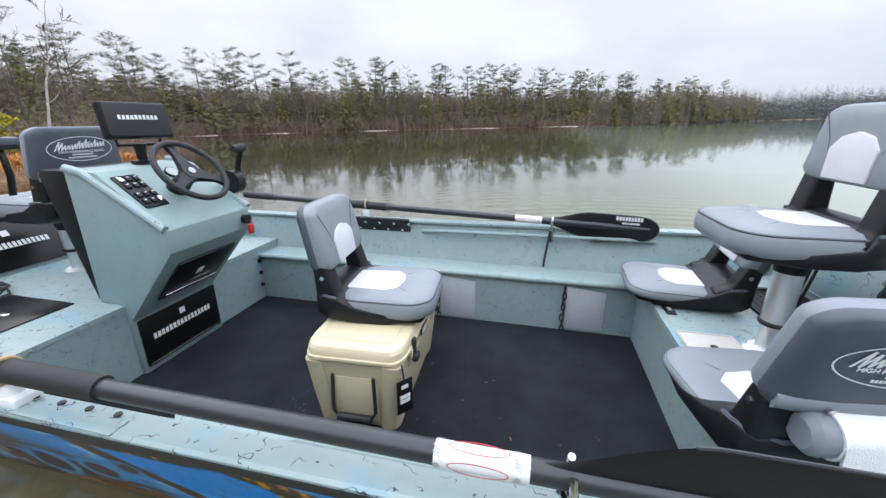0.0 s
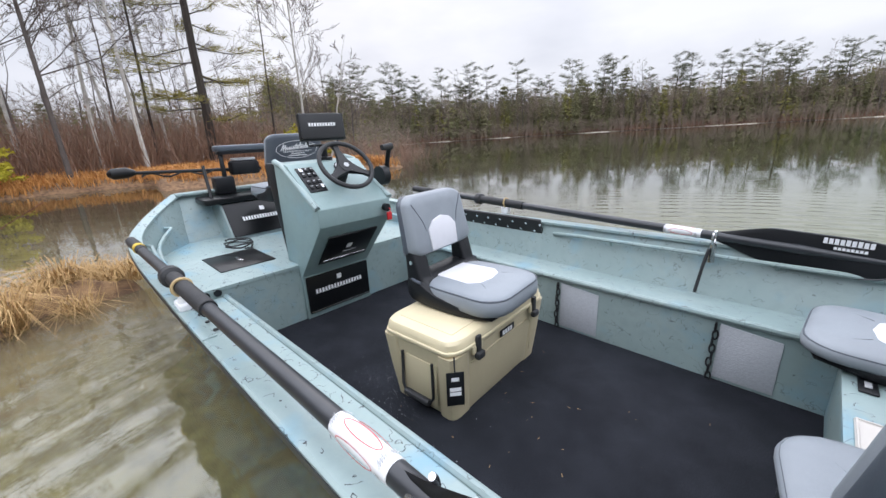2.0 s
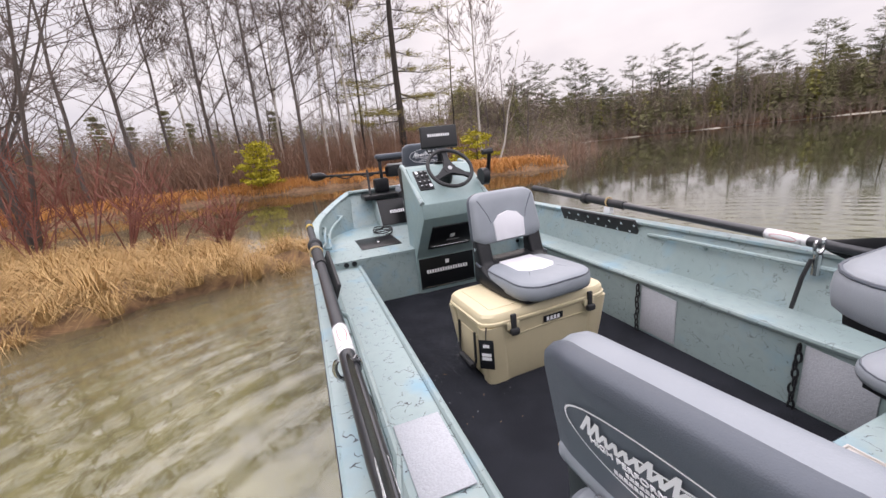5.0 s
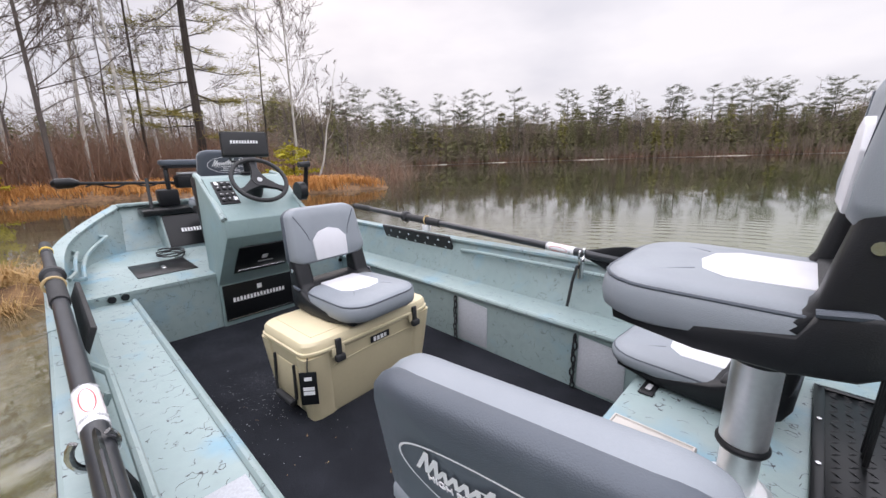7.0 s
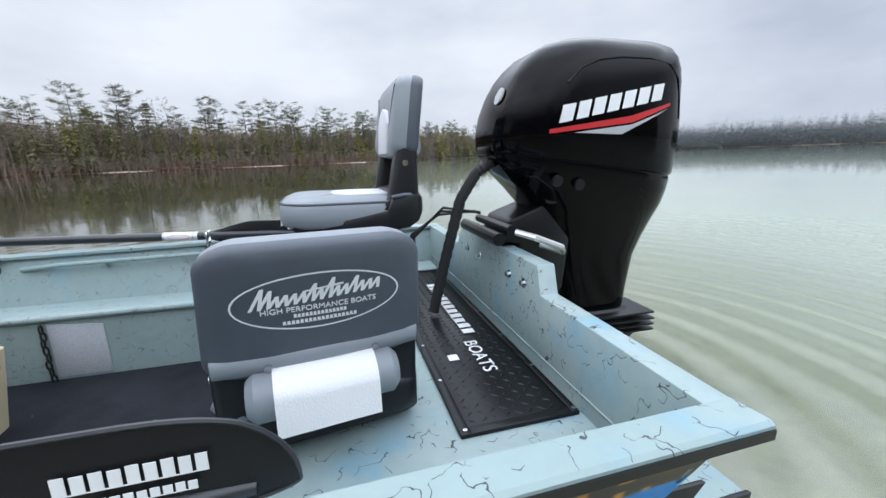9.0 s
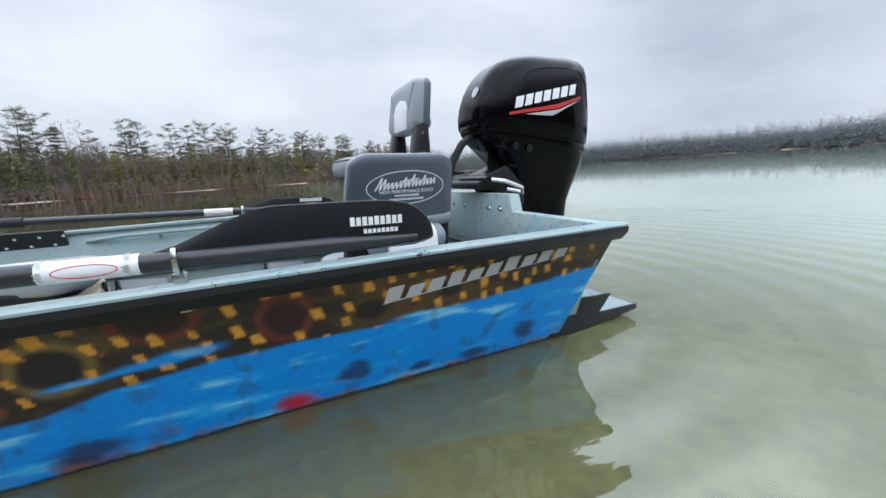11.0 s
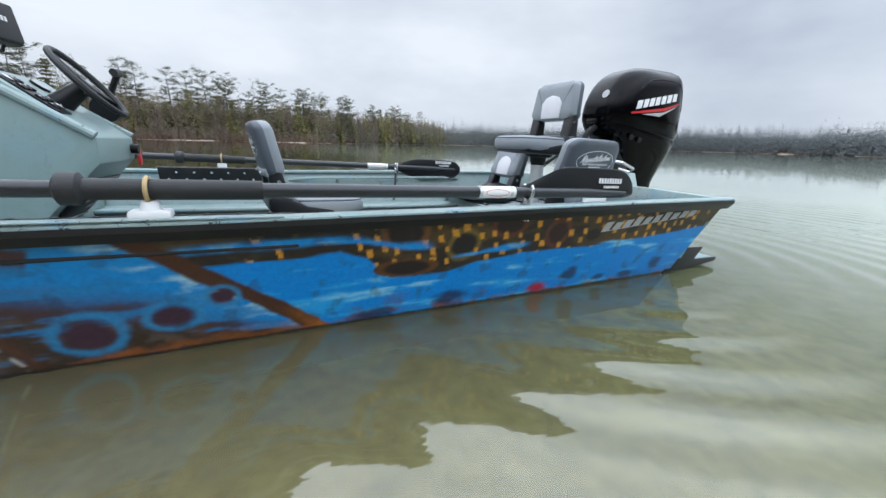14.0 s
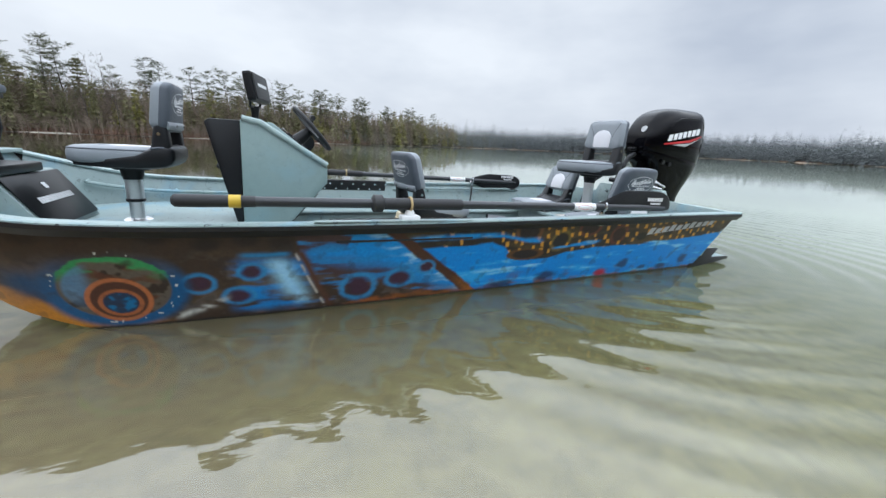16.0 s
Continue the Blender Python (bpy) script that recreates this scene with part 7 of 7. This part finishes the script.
for gx in np.arange(-8.0, -1.9, 0.29):
    for gy in np.arange(-6.5, 1.7, 0.29):
        x, y = float(gx) + rnd.uniform(-0.11, 0.11), float(gy) + rnd.uniform(-0.11, 0.11)
        edge = hummock(x, y)
        if edge > -0.02 and (edge < 0.24 or rnd.random() < 0.74):
            big = rnd.uniform(0.5, 1.45) if edge > 0.24 else rnd.uniform(0.7, 1.1)
            blades(s, rnd, (x, y, max(height(x, y), -0.04) - 0.03), int(210 * big), 0.33 * big, 0.0055, 1.35, 0.08)
stuff("dry_grass", s, STRAW, "matted straw-coloured dry grass on the hummock", "grass")
# rusty grass along the bank and the spit
s = Soup()
for _ in range(4200):
    az, r = rnd.uniform(47, 124), rnd.uniform(12, 26)
    x, y, z = polar(az, r)
    if z > 0.04:
        blades(s, rnd, (x, y, z), 16, 0.42, 0.024, 0.8, 0.35)
stuff("bank_grass", s, RUST, "rust-coloured dry grass along the bank", "grass")
# the thick of the shoreline woods: stems, twigs and dull evergreen clumps, too many to count
def thicket(s, x, y, z, h, k, twigs, fine):
    """A few slim leafless trunks with loose twiggy crowns."""
    for _ in range(k):
        b = Vector((x + rnd.gauss(0, 1.2), y + rnd.gauss(0, 1.2), z - 0.1))
        t = b + Vector((rnd.gauss(0, 0.35), rnd.gauss(0, 0.35), h * rnd.uniform(0.55, 1.0)))
        w = Vector((rnd.gauss(0, 1), rnd.gauss(0, 1), 0)).normalized() * fine * rnd.uniform(1.2, 2.6)
        s.tri(b - w, b + w, t)
        for _ in range(twigs):
            p = b.lerp(t, rnd.uniform(0.25, 0.95))
            d = Vector((rnd.gauss(0, 0.7), rnd.gauss(0, 0.7), rnd.uniform(0.1, 0.9))) * h * rnd.uniform(0.06, 0.17)
            v = d.cross(Vector((rnd.gauss(0, 1), rnd.gauss(0, 1), 0.2))).normalized() * fine * rnd.uniform(0.5, 1.1)
            s.tri(p - v, p + v, p + d)


s, g, o = Soup(), Soup(), Soup()
for az in np.arange(-24, 67, 0.22):
    R, top = (shore(float(az)) if az < 60 else 54), canopy(float(az))
    wave = 0.5 + 0.7 * noise.noise((float(az) * 0.55, 3.0, 0.0))
    for row in (1.2, 4.5, 9.0, 14.0, 20.0):
        x, y, z = polar(float(az) + rnd.uniform(-0.2, 0.2), R + row + rnd.uniform(0, 3))
        h = (0.34 if row < 2 else 0.72 + 0.30 * wave) * top * rnd.uniform(0.65, 1.2)
        thicket(s, x, y, z, h, 5, 30, 0.034)
        for _ in range(2 if row > 2 else 0):
            if rnd.random() < 0.42 + 0.5 * wave:
                hh = h * rnd.uniform(0.50, 1.05)
                cone_tree(o if rnd.random() < 0.25 else g, rnd, x + rnd.gauss(0, 1.4), y + rnd.gauss(0, 1.4), z, hh, 0.20 * hh + 0.4, 165)
for az in np.arange(50, 128, 0.6):
    for row in (27, 33, 40, 48, 58):
        x, y, z = polar(float(az) + rnd.uniform(-0.5, 0.5), row + rnd.uniform(0, 5))
        h = rnd.uniform(0.10, 0.165) * row
        thicket(s, x, y, z, h, 5, 26, 0.020)
        if rnd.random() < 0.4:
            cone_tree(o if rnd.random() < 0.25 else g, rnd, x, y, z, h * rnd.uniform(0.5, 1.0), 0.18 * h + 0.2, 90)
# unseen woods added round the bay behind the islet, to darken reflections on cowl and hull
for az in np.arange(126, 236, 0.7):
    far = max(0.0, shore(float(az) if az < 180 else float(az) - 360) - 16)
    for row in (20 + far, 25 + far, 32 + far):
        x, y, z = polar(float(az) + rnd.uniform(-0.4, 0.4), row + rnd.uniform(0, 4))
        h = rnd.uniform(9, 13)
        thicket(s, x, y, max(z, 0.1), h, 2, 20, 0.05)
        cone_tree(g, rnd, x, y, max(z, 0.1), h * rnd.uniform(0.7, 1.1), 0.2 * h, 110)
stuff("woods_thicket", s, WOODS, "brown leafless thicket in the shoreline woods", "woods")
stuff("woods_evergreens", g, CEDAR, "dull green young evergreens in the shoreline woods", "woods")
stuff("woods_olive_evergreens", o, OLIVE, "yellow-olive young pines in the shoreline woods", "woods")
s = Soup()
for az in np.arange(48, 126, 0.4):
    for _ in range(6):
        x, y, z = polar(float(az), rnd.uniform(19, 46))
        for _ in range(16):
            b = Vector((x + rnd.gauss(0, 0.7), y + rnd.gauss(0, 0.7), z - 0.05))
            t = b + Vector((rnd.gauss(0, 0.5), rnd.gauss(0, 0.5), rnd.uniform(0.9, 2.8)))
            w = Vector((rnd.gauss(0, 1), rnd.gauss(0, 1), 0)).normalized() * rnd.uniform(0.012, 0.035)
            s.tri(b - w, b + w, t)
            for _ in range(3):
                p = b.lerp(t, rnd.uniform(0.35, 0.9))
                s.tri(p - w * 0.5, p + w * 0.5, p + Vector((rnd.gauss(0, 0.35), rnd.gauss(0, 0.35), rnd.uniform(0.2, 0.6))))
stuff("understorey", s, BRUSH, "brown leafless undergrowth behind the bank", "brush")
# low russet brush along the foot of the far woods
s = Soup()
for az in np.arange(-12, 66, 0.10):
    R = shore(float(az)) if az < 60 else 54
    for _ in range(3):
        x, y, z = polar(float(az) + rnd.uniform(-0.1, 0.1), R + rnd.uniform(1.5, 7))
        for _ in range(7):
            b = Vector((x + rnd.gauss(0, 0.5), y + rnd.gauss(0, 0.5), z))
            d = Vector((rnd.gauss(0, 0.35), rnd.gauss(0, 0.35), rnd.uniform(0.5, 1.8)))
            w = Vector((rnd.gauss(0, 1), rnd.gauss(0, 1), 0)).normalized() * 0.05
            s.tri(b - w, b + w, b + d)
stuff("shore_brush", s, BRUSH, "russet leafless brush along the far shore", "brush")
# red-stemmed shrubs along the back of the islet
for k, (x, y, h) in enumerate(((-3.95, 0.35, 0.6), (-4.3, -0.3, 1.0), (-4.75, -0.9, 1.2), (-5.1, -1.4, 1.5), (-5.45, -2.0, 1.6), (-5.8, -2.6, 1.8), (-4.9, -1.9, 1.1), (-6.0, -3.4, 2.0), (-5.4, -3.4, 1.7),
                               (-6.4, -4.2, 2.4), (-6.0, -4.8, 2.5), (-6.8, -5.2, 2.8))):
    rr = random.Random(90 + k)
    st, tw = Soup(), Soup()
    for _ in range(8):
        a, ln = rr.uniform(0, 6.28), rr.uniform(0.2, 1.0)
        tip = Vector((math.cos(a) * ln * h * 0.6, math.sin(a) * ln * h * 0.6, h * rr.uniform(0.6, 1.05)))
        st.tube([(0, 0, 0), tuple(tip * 0.5 + Vector((0, 0, 0.1))), tuple(tip)], [0.010, 0.007, 0.004], 4)
        for _ in range(14):
            p = tip * rr.uniform(0.35, 1.0)
            q = p + Vector((rr.gauss(0, 0.16), rr.gauss(0, 0.16), rr.uniform(0.1, 0.35)))
            tw.tube([tuple(p), tuple(q)], [0.0045, 0.0025], 3)
    tree("shrub", (x, y, height(x, y)), (st, tw), (RED_TWIG, RED_TWIG), "bare red-stemmed shrub on the grassy islet", "shrubs")
# alders with several tall stems at the islet's back
for k, (x, y, h) in enumerate(((-5.35, -2.1, 5.2), (-5.6, -3.1, 5.6), (-6.2, -4.1, 6.0), (-5.1, -3.9, 5.0))):
    rr = random.Random(130 + k)
    st, tw = Soup(), Soup()
    for _ in range(5):
        a, ln = rr.uniform(0, 6.28), rr.uniform(0.10, 0.38)
        tip = Vector((math.cos(a) * ln * h, math.sin(a) * ln * h, h * rr.uniform(0.7, 1.0)))
        bow = Vector((rr.gauss(0, 0.10), rr.gauss(0, 0.10), 0)) * h
        at = lambda u: tip * u + bow * u * (1 - u)
        st.tube([tuple(at(u)) for u in (0, 0.25, 0.5, 0.75, 1.0)], [0.034, 0.028, 0.021, 0.013, 0.005], 5)
        for _ in range(20):
            p = at(rr.uniform(0.3, 1.0))
            d = Vector((rr.gauss(0, 0.45), rr.gauss(0, 0.45), rr.uniform(0.2, 0.8)))
            q = p + d * rr.uniform(0.6, 1.3)
            tw.tube([tuple(p), tuple(p.lerp(q, 0.5) + Vector((0, 0, -0.04))), tuple(q)], [0.008, 0.006, 0.004], 3)
            for _ in range(4):
                p2 = p.lerp(q, rr.uniform(0.3, 1.0))
                tw.tube([tuple(p2), tuple(p2 + Vector((rr.gauss(0, 0.22), rr.gauss(0, 0.22), rr.uniform(0.05, 0.35))))], [0.005, 0.003], 3)
    tree("alder", (x, y, height(x, y) - 0.03), (st, tw), (GREYBARK, TWIG), "leafless alder with several dark leaning stems", "shrubs")
# far woods across the lake, distance haze put into their paler colours
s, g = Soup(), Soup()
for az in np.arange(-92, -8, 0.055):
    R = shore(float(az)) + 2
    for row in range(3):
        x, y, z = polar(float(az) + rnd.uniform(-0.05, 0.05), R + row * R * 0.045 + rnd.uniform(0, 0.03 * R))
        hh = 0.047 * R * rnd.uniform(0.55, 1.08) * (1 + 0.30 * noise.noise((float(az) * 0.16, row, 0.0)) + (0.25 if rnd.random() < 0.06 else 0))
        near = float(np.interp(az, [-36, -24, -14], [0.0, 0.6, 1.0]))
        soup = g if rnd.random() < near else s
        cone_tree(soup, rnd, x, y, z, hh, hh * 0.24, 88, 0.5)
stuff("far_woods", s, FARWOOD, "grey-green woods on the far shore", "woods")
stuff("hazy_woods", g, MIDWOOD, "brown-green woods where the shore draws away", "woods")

# straw and grit trodden into the carpet
s = Soup()
for _ in range(60):
    x, y, a = rnd.gauss(-0.1, 0.45), YC + rnd.gauss(0.0, 0.35), rnd.uniform(0, 6.28)
    if -1.1 < x < 0.6 and abs(y - YC) < 0.62:
        q = (TRIM @ Vector((x, y, 0.1055)))
        L = rnd.choice((0.003, 0.004, 0.005, 0.014))
        d = Vector((math.cos(a), math.sin(a), 0)) * L
        w = Vector((-math.sin(a), math.cos(a), 0)) * 0.0010
        s.tri(q - w, q + w, q + d + Vector((0, 0, 0.003)))
        s.tri(q + w, q + d + Vector((0, 0, 0.003)) + w, q + d + Vector((0, 0, 0.003)))
stuff("straw_bits", s, STRAW, "pale straw bits and grit on the black carpet", "debris")

# pale grit trodden into the carpet beside the cooler
s = Soup()
for _ in range(420):
    x, y, a = rnd.gauss(-0.75, 0.2), rnd.gauss(1.92, 0.16), rnd.uniform(0, 6.28)
    if -1.5 < x < 0.3 and abs(y - YC) < 0.68:
        q = TRIM @ Vector((x, y, 0.1035))
        d = Vector((math.cos(a), math.sin(a), 0)) * rnd.uniform(0.0012, 0.003)
        w = Vector((-d.y, d.x, 0)) * 0.8
        s.tri(q - d, q + d, q + w + Vector((0, 0, 0.0015)))
stuff("grit", s, PALE, "pale sand grit on the black carpet", "grit")
